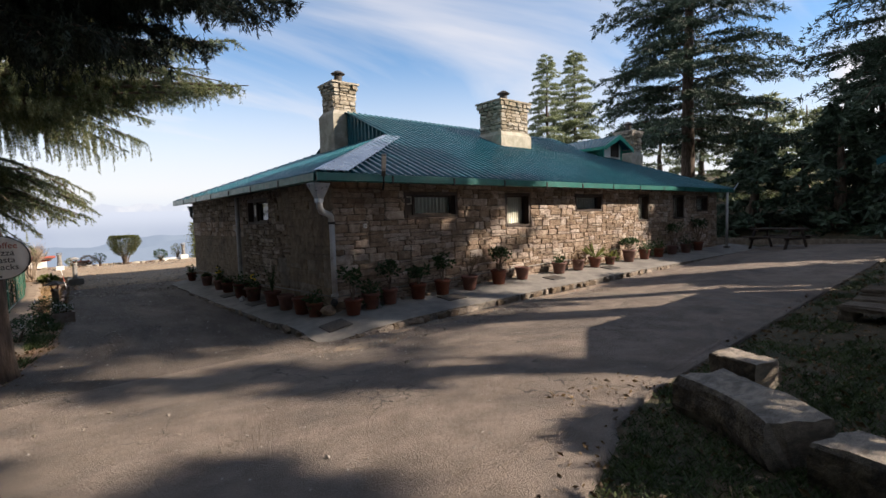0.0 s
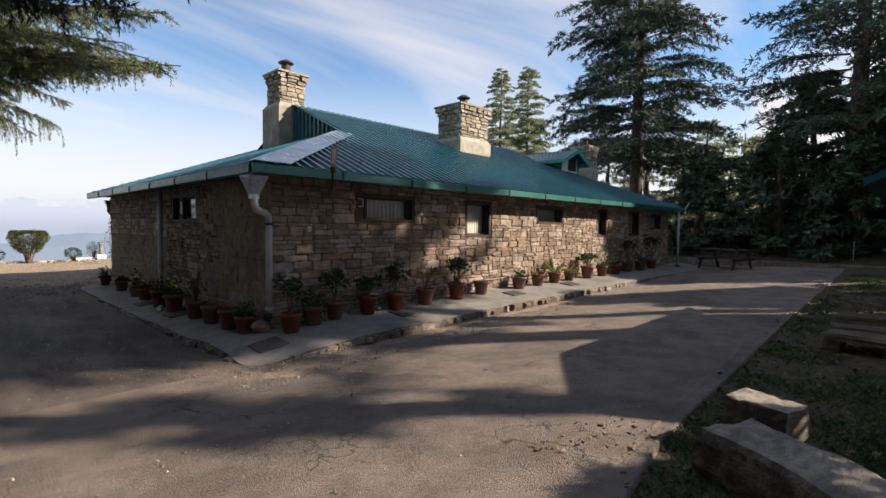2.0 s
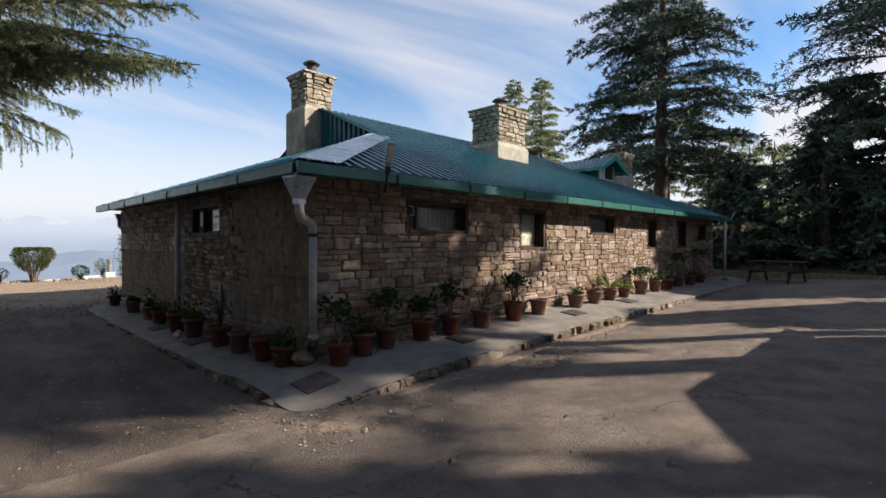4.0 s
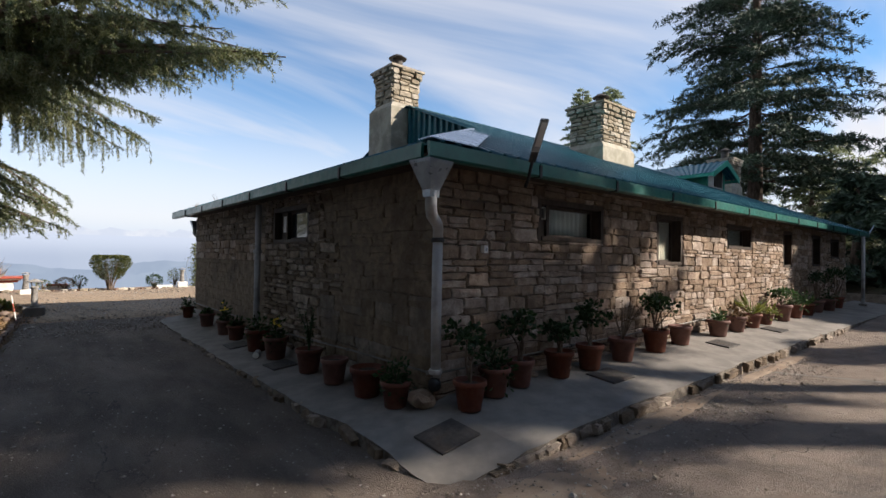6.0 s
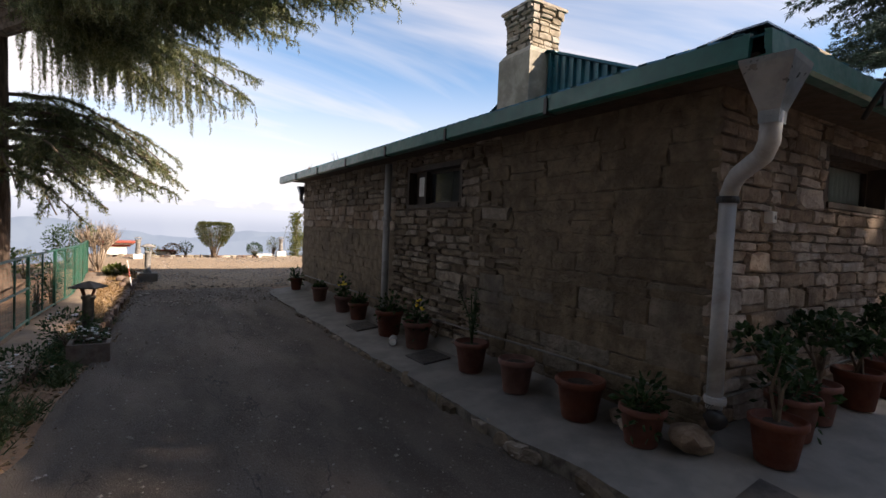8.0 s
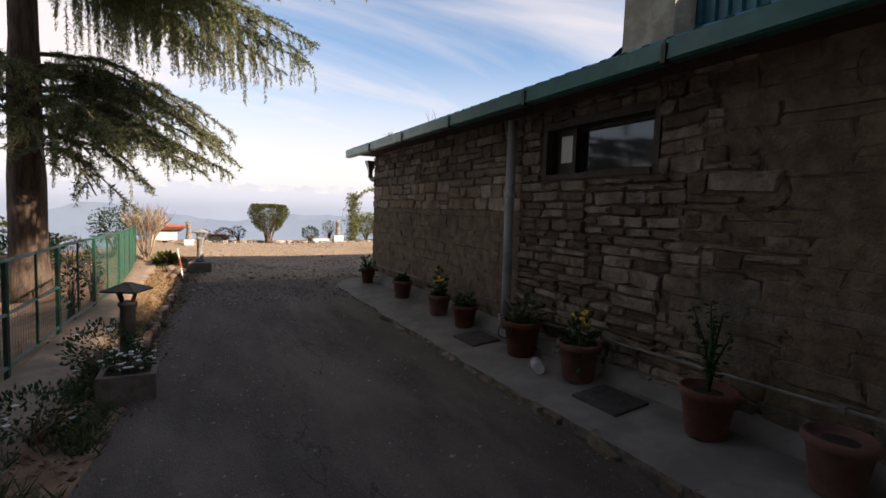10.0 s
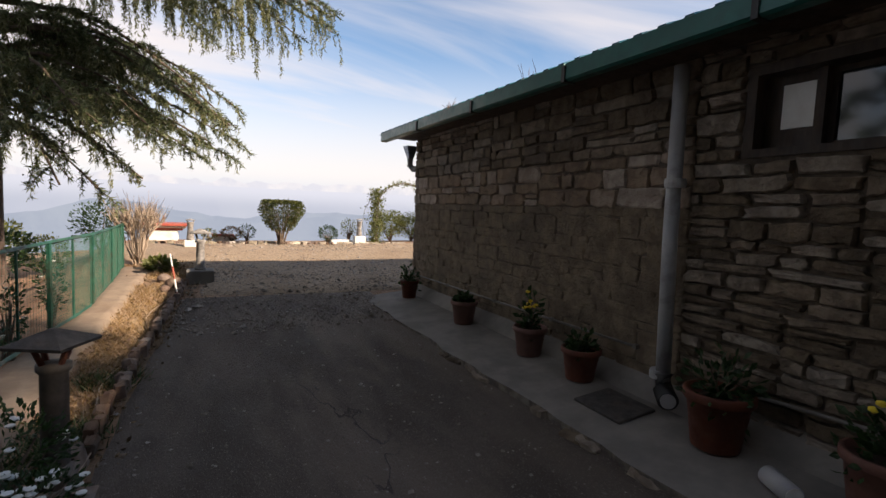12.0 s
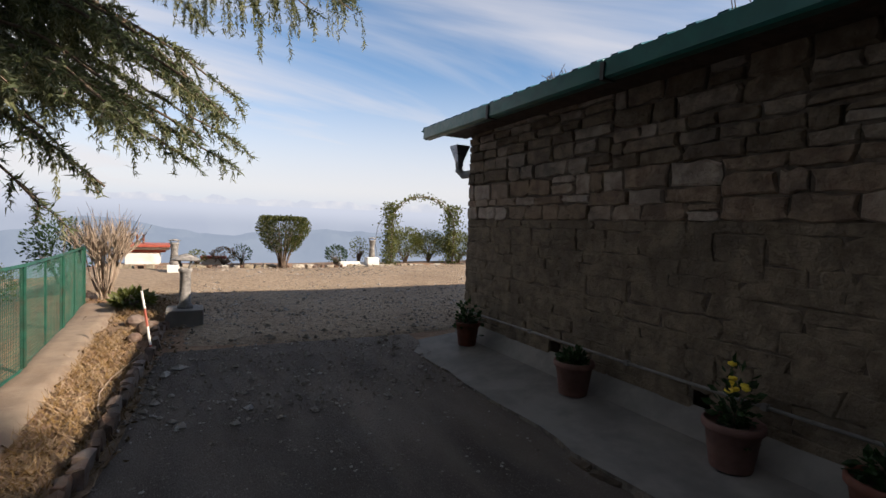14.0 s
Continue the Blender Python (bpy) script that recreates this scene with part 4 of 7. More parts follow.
for k, (x, y, h, cb, r) in enumerate([(42, 17, 6.0, 0.5, 3.8), (44, 13, 6.6, 0.5, 4.2), (40, 10.8, 5.2, 0.4, 3.6), (37, 8.8, 5.6, 0.4, 3.4), (36, 12.2, 4.6, 0.4, 3.2), (40, 19.5, 5.6, 0.4, 3.6)]):
    conifer(x, y, h, cb, r, 20 + k, "yellow-green young cedar behind the dark trees, sunlight put into its colour", M_NEEDLE_FAR, 0.3, 0.8, per=4, group="sunlit young cedars")
# several at negative y stand unseen, added to shade the drive and verge
for k, (x, y, h, cb, r) in enumerate([(38, 0, 17, 0.5, 5.5), (30, -3.5, 18, 1.2, 5.5), (41, -6, 20, 0.5, 6.0), (29.0, 1.0, 8, 0.3, 4.0), (27.5, 8.6, 4.5, 0.2, 2.6), (27.2, 5.2, 5.5, 0.2, 2.8), (27.0, 2.4, 5.0, 0.2, 2.7), (26.5, -1.0, 7.0, 0.2, 3.2), (35, 5, 8.5, 0.2, 4.2), (29.2, -5.2, 13, 0.6, 3.6), (24.2, -3.0, 8, 0.4, 2.8), (24.8, 10.5, 3.2, 0.2, 2.0), (21.5, -5.0, 9.5, 0.5, 2.2), (18.5, -3.6, 6.5, 0.4, 1.9)]):
    conifer(x, y, h, cb, r, 30 + k, "dense dark cedar with boughs down to the ground", None, 0.34, 0.6, per=6, group=FOREST, width=0.2)
# unseen cedars south-east, between drive and sun, placed to shade drive and wall
for k, (x, y, h, cb, r, sp) in enumerate([(18.4, -4.9, 22, 10.2, 2.5, 0.9), (20.3, -9.3, 25, 13.4, 2.2, 1.0), (15.5, -8.4, 20, 10.2, 0.55, 0.4), (12.6, -9.6, 19, 9.8, 1.0, 0.8), (10.5, -12.5, 22, 7.0, 3.2, 0.9), (14.6, -4.9, 5.6, 0.6, 1.8, 1.0), (17.4, -5.9, 20, 10.9, 1.7, 0.9), (12.7, -5.5, 21, 11.2, 1.4, 0.85)]):
    conifer(x, y, h, cb, r, 50 + k, "tall cedar with a high crown shading the drive", None, 0.34, 0.62, per=5, group="cedars shading the drive", sparse=sp, droop=0.09)


# two unseen bushy trees, added only to throw shade on the logs
for k, (x, y, h, r) in enumerate([(6.7, -1.9, 3.5, 1.6), (5.0, -2.3, 3.2, 1.5)]):
    conifer(x, y, h, 0.2, r, 70 + k, "unseen young bushy cedar added to shade the logs", None, 0.22, 0.45, per=5, trunk_r=0.09, group="young cedars on the verge", width=0.2)


# unseen cedars added west and south of the lane to cut its sky light
for k, (x, y, h, r) in enumerate([(-5.2, 3.0, 18, 3.7), (-6.4, 8.5, 17, 3.7), (-9.5, -1.0, 23, 4.6), (-4.0, -6.5, 23, 4.4), (2.0, -10.5, 22, 4.0), (-11, 7, 24, 4.8), (6.0, -15, 22, 4.2), (-4.6, -1.6, 22, 4.2), (-8.5, 13.0, 22, 4.6), (-14, 2.5, 24, 5.0), (-9.0, -8.0, 24, 5.0)]):
    conifer(x, y, h, 1.2, r, 80 + k, "unseen dense dark cedar added to cut sky light on the lane", None, 0.42, 0.8, per=4, group="cedars of the hillside", width=0.22)


def weeping_cedar(x, y, height, trunk_r, limbs, seed, label, mats, strand_len, dense, needle=0.055, tufts=9, strands=0.85):
    """Old cedar: stout trunk, long limbs given by their tips, side boughs with hanging needle strands."""
    rng = np.random.default_rng(seed)
    z0 = ground_z(x, y) - 0.2
    t = thing("cedar_tree", Matrix.Translation((x, y, z0)), label, "tree")
    bm = bmesh.new()
    n = 22
    pts = [(0.1 * noise.noise((seed, k * 0.3, 0)) * k / n, 0.1 * noise.noise((seed, k * 0.3, 5)) * k / n, height * k / n) for k in range(n + 1)]
    rad = [trunk_r * (1.3 if k == 0 else 1.0 + 0.05 * math.sin(k * 2.1)) * (1 - 0.85 * k / n) for k in range(n + 1)]
    tube(bm, pts, rad, 20)
    part("trunk", bm, M_BARK, t, "stout trunk with furrowed grey-brown bark", True)
    lit_tris = [[], []]
    for h, tip, bend, *more in limbs:
        hang = strand_len * (more[0] if more else 1.0)
        a = np.array([0, 0, h - z0])
        b = np.array([tip[0] - x, tip[1] - y, tip[2] - z0])
        L = np.linalg.norm(b - a)
        m = max(8, int(L / 0.17))
        s = np.linspace(0, 1, m)
        pos = a + np.outer(s, b - a) + np.outer(bend * np.sin(math.pi * s), [0, 0, 1])
        pos += np.cumsum(rng.normal(0, 0.02, pos.shape), axis=0) * np.sin(math.pi * s)[:, None]
        d = unit(np.gradient(pos, axis=0))
        lb = bmesh.new()
        tube(lb, [tuple(q) for q in pos], [max(0.012, 0.085 * (L / 6) * (1 - 0.9 * q)) for q in s], 7)
        side = unit(np.cross(d, [0, 0, 1.0]))
        P, D, HP, HD = [], [], [], []
        for q in range(m):
            if s[q] < 0.12:
                continue
            for sg in (-1, 1):
                if rng.random() > dense:
                    continue
                bl = (0.28 + 0.24 * L * (1.02 - s[q])) * rng.uniform(0.5, 1.1)
                bn = max(4, int(bl / 0.042))
                bs = np.linspace(0.05, 1, bn)
                bd = unit(d[q] * rng.uniform(0.5, 0.95) + sg * side[q] * rng.uniform(0.45, 0.9) + np.array([0, 0, rng.uniform(-0.12, 0.1)]))
                bp = pos[q] + np.outer(bs * bl, bd) + np.outer(-0.3 * bl * bs ** 2, [0, 0, 1])
                tube(lb, [tuple(v) for v in bp[::max(1, bn // 4)]], 0.007, 3, cap=False)
                P.append(bp)
                D.append(np.repeat(bd[None], bn, axis=0))
                for w in range(1, bn, 2):
                    if rng.random() > strands:
                        continue
                    sl = hang * rng.uniform(0.2, 1.0) * (0.45 + 0.55 * (1 - s[q] ** 2))
                    sn = max(3, int(sl / 0.03))
                    q2 = np.linspace(0, 1, sn)
                    drift = rng.normal(0, 0.1, 3) + bd * 0.3
                    HP.append(bp[w] + np.outer(-sl * q2, [0, 0, 1]) + np.outer(sl * 0.45 * np.sqrt(q2), drift))
                    HD.append(np.repeat(unit(np.array([0, 0, -1.0]) + 0.3 * drift)[None], sn, axis=0))
        part("limb", lb, M_TWIG, t)
        tri = needles(np.concatenate(P), np.concatenate(D), tufts, needle, needle * 0.11, rng, 0.75, 0.05)
        lit_tris[0].append(tri)
        if HP:
            lit_tris[1].append(needles(np.concatenate(HP), np.concatenate(HD), 4, needle * 0.8, needle * 0.1, rng, 0.36))
    tri_mesh("foliage", np.concatenate(lit_tris[0]), mats[0], t)
    if lit_tris[1]:
        tri_mesh("hanging_foliage", np.concatenate(lit_tris[1]), mats[1], t, "drooping yellow-green strands of needles")
    return t


LIMBS_B = [(2.4, (-2.2, 15.5, 1.8), 0.3), (2.8, (-2.8, 16.0, 2.3), 0.3), (2.3, (-0.9, 15.4, 1.6), 0.3), (2.6, (-0.2, 15.6, 1.9), 0.3), (2.6, (-3.4, 16.8, 2.0), 0.3), (5.0, (-3.8, 15.8, 4.6), 0.3), (4.8, (-2.9, 14.8, 4.5), 0.3),
           (2.6, (0.9, 17.4, 1.9), 0.35), (2.8, (1.2, 17.9, 2.2), 0.35), (3.0, (0.8, 16.9, 2.3), 0.4), (3.1, (1.3, 18.6, 2.6), 0.4), (2.4, (0.3, 16.4, 1.9), 0.3),
           (2.0, (-0.3, 17.3, 1.15), 0.3), (2.1, (0.1, 17.8, 1.35), 0.3), (1.9, (-0.6, 16.8, 1.2), 0.3), (2.3, (0.9, 18.6, 1.7), 0.3), (2.6, (0.7, 18.1, 2.0), 0.3), (3.1, (1.0, 18.2, 2.35), 0.35),
           (3.2, (1.1, 18.9, 2.45), 0.35), (3.2, (0.4, 17.2, 2.7), 0.3), (2.9, (1.3, 19.2, 2.15), 0.3), (2.7, (0.2, 17.0, 2.2), 0.3), (5.0, (3.3, 15.2, 5.0), 0.3), (4.6, (2.0, 14.0, 4.4), 0.3),
           (5.1, (3.4, 14.0, 5.2), 0.3), (4.5, (4.4, 12.9, 5.05), 0.35), (4.7, (2.6, 14.6, 4.9), 0.3), (5.2, (3.6, 21.8, 5.6), 0.35), (5.6, (2.2, 22.2, 5.5), 0.3), (6.2, (4.4, 20.5, 7.0), 0.4),
           (4.9, (1.0, 21.5, 4.8), 0.3), (2.7, (1.2, 19.4, 1.9), 0.3), (5.6, (3.6, 17.6, 5.5), 0.3), (5.5, (2.7, 16.2, 5.35), 0.3), (3.0, (-1.9, 13.9, 2.2), 0.25), (2.4, (-0.2, 17.0, 1.75), 0.2),
           (3.2, (-4.6, 17.2, 2.6), 0.3), (4.4, (-4.9, 19.5, 4.0), 0.3), (5.0, (0.9, 22.0, 4.6), 0.3), (6.4, (2.4, 14.0, 6.6), 0.4), (6.6, (-3.4, 13.4, 6.6), 0.4), (7.5, (2.9, 19.5, 7.6), 0.4),
           (7.8, (-5.2, 16, 7.8), 0.4), (5.2, (3.05, 19.6, 4.4), 0.3, 3.0), (5.0, (2.3, 19.2, 4.1), 0.3, 3.4), (4.8, (1.5, 18.9, 3.95), 0.25, 3.2), (5.2, (2.6, 18.7, 4.4), 0.3, 3.0),
           (4.6, (4.0, 12.6, 4.9), 0.35), (4.6, (3.5, 12.3, 4.7), 0.3), (4.8, (3.8, 13.4, 5.2), 0.35), (4.5, (3.0, 12.4, 4.55), 0.3), (4.9, (3.3, 13.2, 5.35), 0.35), (4.7, (2.5, 12.6, 4.95), 0.3),
           (5.0, (3.5, 12.0, 5.6), 0.4), (5.2, (3.9, 12.5, 5.95), 0.4), (3.4, (1.0, 18.4, 2.5), 0.5)]
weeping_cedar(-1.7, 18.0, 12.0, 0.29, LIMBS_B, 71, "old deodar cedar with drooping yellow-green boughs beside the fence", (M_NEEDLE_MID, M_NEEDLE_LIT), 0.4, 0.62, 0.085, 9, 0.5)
LIMBS_A = [(3.5, (0.7, 6.5, 3.6), 0.3), (3.4, (1.2, 7.0, 3.7), 0.3), (3.6, (0.2, 6.7, 3.5), 0.3), (4.1, (1.7, 6.6, 4.35), 0.3), (4.2, (2.9, 8.2, 4.9), 0.3), (4.0, (2.2, 6.9, 4.4), 0.3), (4.8, (2.6, 7.6, 5.3), 0.3), (3.7, (0.4, 7.3, 3.9), 0.3), (4.5, (1.5, 6.3, 4.7), 0.3), (3.9, (3.0, 7.1, 4.75), 0.3), (3.6, (1.9, 7.5, 4.05), 0.3), (3.4, (1.0, 7.2, 3.75), 0.3), (4.4, (2.4, 6.2, 5.0), 0.3), (4.6, (0.9, 5.6, 4.8), 0.3), (4.0, (0.1, 6.0, 4.2), 0.2),
           (4.9, (3.2, 8.4, 5.6), 0.3), (5.2, (1.6, 9.4, 5.9), 0.3), (3.9, (-0.8, 5.6, 4.2), 0.2), (5.4, (1.8, 6.8, 5.9), 0.3), (4.3, (1.2, 8.6, 4.6), 0.3), (4.4, (-3.4, 8.6, 4.6), 0.3), (5.0, (-2.6, 5.4, 5.2), 0.3)]
weeping_cedar(-0.55, 8.0, 11.0, 0.24, LIMBS_A, 72, "dark cedar trunk with heavy boughs coloured for shade at the lane's edge", (M_NEEDLE_SHADE, M_NEEDLE_SHADE), 0.4, 1.0, 0.11)


# ---- round tree sign ----
def build_sign():
    c = Vector((-0.36, 7.74, 1.18))
    t = thing("hanging_sign", Matrix.Translation(c) @ Matrix.Rotation(radians(-14), 4, "Z"), "round white menu sign with hand lettering on a cedar trunk", "sign")
    bm = bmesh.new()
    lathe(bm, [(0.245, -0.012), (0.25, -0.008), (0.25, 0.008), (0.245, 0.012)], 40, m=Matrix.Rotation(radians(90), 4, "X") @ Matrix.Diagonal((1.1, 1, 1, 1)))
    part("board", bm, M_WHITE, t)
    bm = bmesh.new()
    lathe(bm, [(0.252, -0.014), (0.262, -0.014), (0.262, 0.014), (0.252, 0.014)], 40, cap=False, m=Matrix.Rotation(radians(90), 4, "X") @ Matrix.Diagonal((1.1, 1, 1, 1)))
    part("rim", bm, M_BLACK, t)
    for k, (word, mt) in enumerate((("Coffee", M_RED), ("Pizza", M_BLACK), ("Pasta", M_BLACK), ("Snacks", M_BLACK))):
        cu = bpy.data.curves.new("lettering", "FONT")
        cu.body, cu.size, cu.align_x, cu.extrude = word, 0.1, "CENTER", 0.001
        cu.materials.append(mt)
        ob = new("lettering", cu)
        ob.parent = t
        ob.matrix_basis = pose(0.04, -0.0155, 0.115 - 0.085 * k, 90, 0, 0)
    for z in (0.22, -0.22):
        bm = bmesh.new()
        lathe(bm, [(0.012, -0.02), (0.012, 0.02)], 8, m=Matrix.Translation((0, 0, z)) @ Matrix.Rotation(radians(90), 4, "X"))
        part("bolt", bm, M_BLACK, t)


build_sign()


# ---- house fittings ----
def build_downspout():
    d = thing("downspout", Matrix.Translation((3.83, 7.48, 0)), "grey plastic downpipe with a galvanised hopper at the house corner", "drainpipe")
    o = Vector((3.83, 7.48, 0))
    bm = bmesh.new()
    rings = []
    for half, z in ((0.14, 2.1), (0.135, 2.075), (0.055, 1.86), (0.052, 1.8)):
        rings.append([bm.verts.new(Vector((3.4, 7.06, z)) - o + Matrix.Rotation(radians(8), 3, "Z") @ Vector((sx * half, sy * half * 0.85, 0))) for sx, sy in ((-1, -1), (1, -1), (1, 1), (-1, 1))])
    for a, b in zip(rings, rings[1:]):
        for i in range(4):
            bm.faces.new((a[i], a[(i + 1) % 4], b[(i + 1) % 4], b[i]))
    part("hopper", bm, M_GALV, d, "folded galvanised sheet hopper")
    bm = bmesh.new()
    pts = [(3.4, 7.06, 1.86), (3.41, 7.07, 1.72), (3.46, 7.12, 1.66), (3.72, 7.37, 1.61), (3.78, 7.43, 1.57), (3.80, 7.46, 1.5)]
    tube(bm, [Vector(p) - o for p in pts], 0.05, 16)
    part("elbow", bm, M_PVC, d, "", True)
    bm = bmesh.new()
    tube(bm, [Vector(p) - o for p in [(3.805, 7.465, 1.52), (3.81, 7.475, 0.8), (3.82, 7.48, 0.18)]], 0.048, 16)
    part("pipe", bm, M_PVC, d, "", True)
    for z in (1.47, 0.24):
        bm = bmesh.new()
        lathe(bm, [(0.062, z - 0.02), (0.065, z), (0.062, z + 0.02)], 16, 3.806 - o.x, 7.468 - o.y)
        part("collar", bm, M_BLACK if z > 1 else M_PVC, d)
    bm = bmesh.new()
    tube(bm, [Vector(p) - o for p in [(3.82, 7.48, 0.22), (3.8, 7.47, 0.14), (3.76, 7.42, 0.12)]], 0.06, 14)
    part("shoe", bm, M_BLACK, d, "black plastic outlet shoe", True)


build_downspout()


def build_side_pipe():
    d = thing("drainpipe", Matrix.Translation((3.76, 12.3, 0)), "grey plastic downpipe on the side wall with a black outlet", "drainpipe")
    o = Vector((3.76, 12.3, 0))
    bm = bmesh.new()
    tube(bm, [Vector(p) - o for p in [(3.77, 12.32, 2.14), (3.76, 12.3, 1.0), (3.75, 12.26, -0.02)]], 0.05, 16)
    part("pipe", bm, M_PVC, d, "", True)
    for z in (1.35, 0.02):
        bm = bmesh.new()
        lathe(bm, [(0.068, z - 0.03), (0.072, z), (0.068, z + 0.03)], 16, -0.005, -0.01)
        part("collar", bm, M_PVC, d)
    bm = bmesh.new()
    tube(bm, [Vector(p) - o for p in [(3.75, 12.26, 0.03), (3.74, 12.24, -0.08), (3.64, 12.12, -0.1)]], 0.068, 14)
    part("shoe", bm, M_BLACK, d, "black plastic outlet shoe", True)
    bm = bmesh.new()
    lathe(bm, [(0.05, -0.004), (0.05, 0.004)], 16, m=Matrix.Translation(Vector((3.636, 12.115, -0.101)) - o) @ Matrix.Rotation(radians(-42), 4, "Z") @ Matrix.Rotation(radians(90), 4, "X"))
    part("cap", bm, M_PVC, d, "pale round end cap")


build_side_pipe()
hop = thing("rain_hopper", Matrix.Translation((3.9, 17.5, 2.12)), "small grey hopper and bend under the far eave", "drainpipe")
bm = bmesh.new()
lathe(bm, [(0.05, -0.26), (0.055, -0.2), (0.13, -0.02), (0.135, 0.0)], 4, 0, 0, False, Matrix.Rotation(radians(45), 4, "Z"))
part("hopper", bm, M_GALV, hop)
bm = bmesh.new()
tube(bm, [(0, 0, -0.2), (0.0, -0.0, -0.31), (0.03, -0.06, -0.37), (0.1, -0.2, -0.36), (0.12, -0.28, -0.33)], 0.05, 12)
part("bend", bm, M_PVC, hop, "", True)


def conduit(pts, label):
    t = thing("conduit", Matrix.Translation(pts[0]), label, "pipe")
    bm = bmesh.new()
    tube(bm, [Vector(p) - Vector(pts[0]) for p in pts], 0.011, 8)
    part("tube", bm, M_PVC_DULL, t, "", True)
    n = max(2, int((Vector(pts[-1]) - Vector(pts[0])).length / 1.1))
    for k in range(n + 1):
        f = k / n * (len(pts) - 1)
        i = min(int(f), len(pts) - 2)
        p = Vector(pts[i]).lerp(Vector(pts[i + 1]), f - i) - Vector(pts[0])
        bm = bmesh.new()
        box(bm, p.x - 0.018, p.x + 0.018, p.y - 0.018, p.y + 0.018, p.z - 0.018, p.z + 0.018)
        part("clip", bm, M_PVC_DULL, t)


conduit([(3.83, 7.6, 0.2), (3.83, 9.2, 0.17), (3.83, 11.1, 0.11), (3.83, 11.9, 0.06)], "thin grey plastic conduit along the foot of the side wall")
conduit([(3.85, 12.6, 0.12), (3.83, 14.6, 0.1), (3.83, 17.0, 0.08)], "thin conduit along the far foot of the side wall")
conduit([(3.9, 7.53, 0.2), (6.0, 7.53, 0.25), (8.2, 7.53, 0.28), (10.6, 7.53, 0.33)], "thin pale plastic conduit along the foot of the front wall")

sock = thing("outdoor_socket", Matrix.Translation((4.49, 7.53, 1.4)), "small white weathered switch box on the stone wall", "switch box")
part("box", soft_box(-0.03, 0.03, -0.02, 0.04, -0.04, 0.04, 0.006), M_WHITE, sock)
bm = bmesh.new()
box(bm, -0.008, 0.008, -0.026, -0.019, -0.015, 0.012)
part("switch", bm, M_PVC, sock)
fan = thing("vent_fan", Matrix.Translation((5.56, 7.68, 1.86)), "small framed square vent beside the window pane", "vent")
for a, b, c, d in ((-0.07, 0.07, 0.06, 0.075), (-0.07, 0.07, -0.075, -0.06), (-0.07, -0.055, -0.06, 0.06), (0.055, 0.07, -0.06, 0.06)):
    bm = bmesh.new()
    box(bm, a, b, -0.02, 0.01, c, d)
    part("frame", bm, M_CURTAIN, fan)
for k in range(4):
    bm = bmesh.new()
    box(bm, -0.055, 0.055, -0.012, 0.0, -0.05 + k * 0.028, -0.038 + k * 0.028)
    part("slat", bm, M_BLACK, fan)
paper = thing("paper_notice", Matrix.Translation((4.0, 11.68, 1.8)), "white sheet of paper behind the side window", "notice")
part("sheet", soft_box(-0.004, 0.004, -0.1, 0.1, -0.13, 0.13, 0.002, 1), M_WHITE, paper)


def build_eave_lamp():
    t = thing("solar_lamp", Matrix.Translation((4.6, 7.06, 2.14)), "slim solar lamp on a short arm tilted above the gutter", "lamp")
    up = Vector((-0.2, -0.36, 0.42)).normalized()
    m = up.to_track_quat("Z", "Y").to_matrix().to_4x4()
    bm = bmesh.new()
    tube(bm, [(0.02, 0.05, -0.12), (0.01, 0.0, -0.03), tuple(up * 0.2)], 0.017, 10)
    part("arm", bm, M_BLACK, t, "", True)
    bm = soft_box(-0.034, 0.034, -0.017, 0.017, 0.14, 0.26, 0.008)
    bmesh.ops.transform(bm, matrix=m, verts=bm.verts[:])
    part("bracket", bm, M_PLATE, t, "dark metal bracket")
    bm = soft_box(-0.04, 0.04, -0.014, 0.014, 0.25, 0.6, 0.012, 3)
    bmesh.ops.transform(bm, matrix=m, verts=bm.verts[:])
    part("head", bm, M_PVC, t, "grey lamp head")
    bm = soft_box(-0.028, 0.028, -0.018, 0.018, 0.32, 0.57, 0.003, 1)
    bmesh.ops.transform(bm, matrix=m, verts=bm.verts[:])
    part("lens", bm, M_WHITE, t, "milky lens")


build_eave_lamp()

bm = bmesh.new()
p0 = thing("porch_post", Matrix.Translation((19.85, 7.12, 0.0)), "slim pale metal post under the far eave corner", "post")
tube(bm, [(0, 0, -0.15), (0, 0, 2.2)], 0.045, 12)
part("shaft", bm, M_PVC, p0, "", True)
bm = bmesh.new()
box(bm, -0.09, 0.09, -0.09, 0.09, -0.2, 0.14)
part("foot", bm, M_CONC, p0)
p1 = thing("television_antenna", Matrix.Translation((20.35, 7.1, 2.25)), "short bent metal rod at the eave's end", "antenna")
bm = bmesh.new()
tube(bm, [(0, 0, -0.1), (0.1, -0.05, 0.08), (0.25, -0.1, 0.26)], 0.018, 8)
part("rod", bm, M_GALV, p1, "", True)

# drain covers
def on_apron(x, y, lift):
    """Frame lying in the sloping apron."""
    e = 0.15
    n = Vector((plinth_z(x - e, y) - plinth_z(x + e, y), plinth_z(x, y - e) - plinth_z(x, y + e), 2 * e)).normalized()
    return Matrix.Translation((x, y, plinth_z(x, y) + lift)) @ Vector((0, 0, 1)).rotation_difference(n).to_matrix().to_4x4()


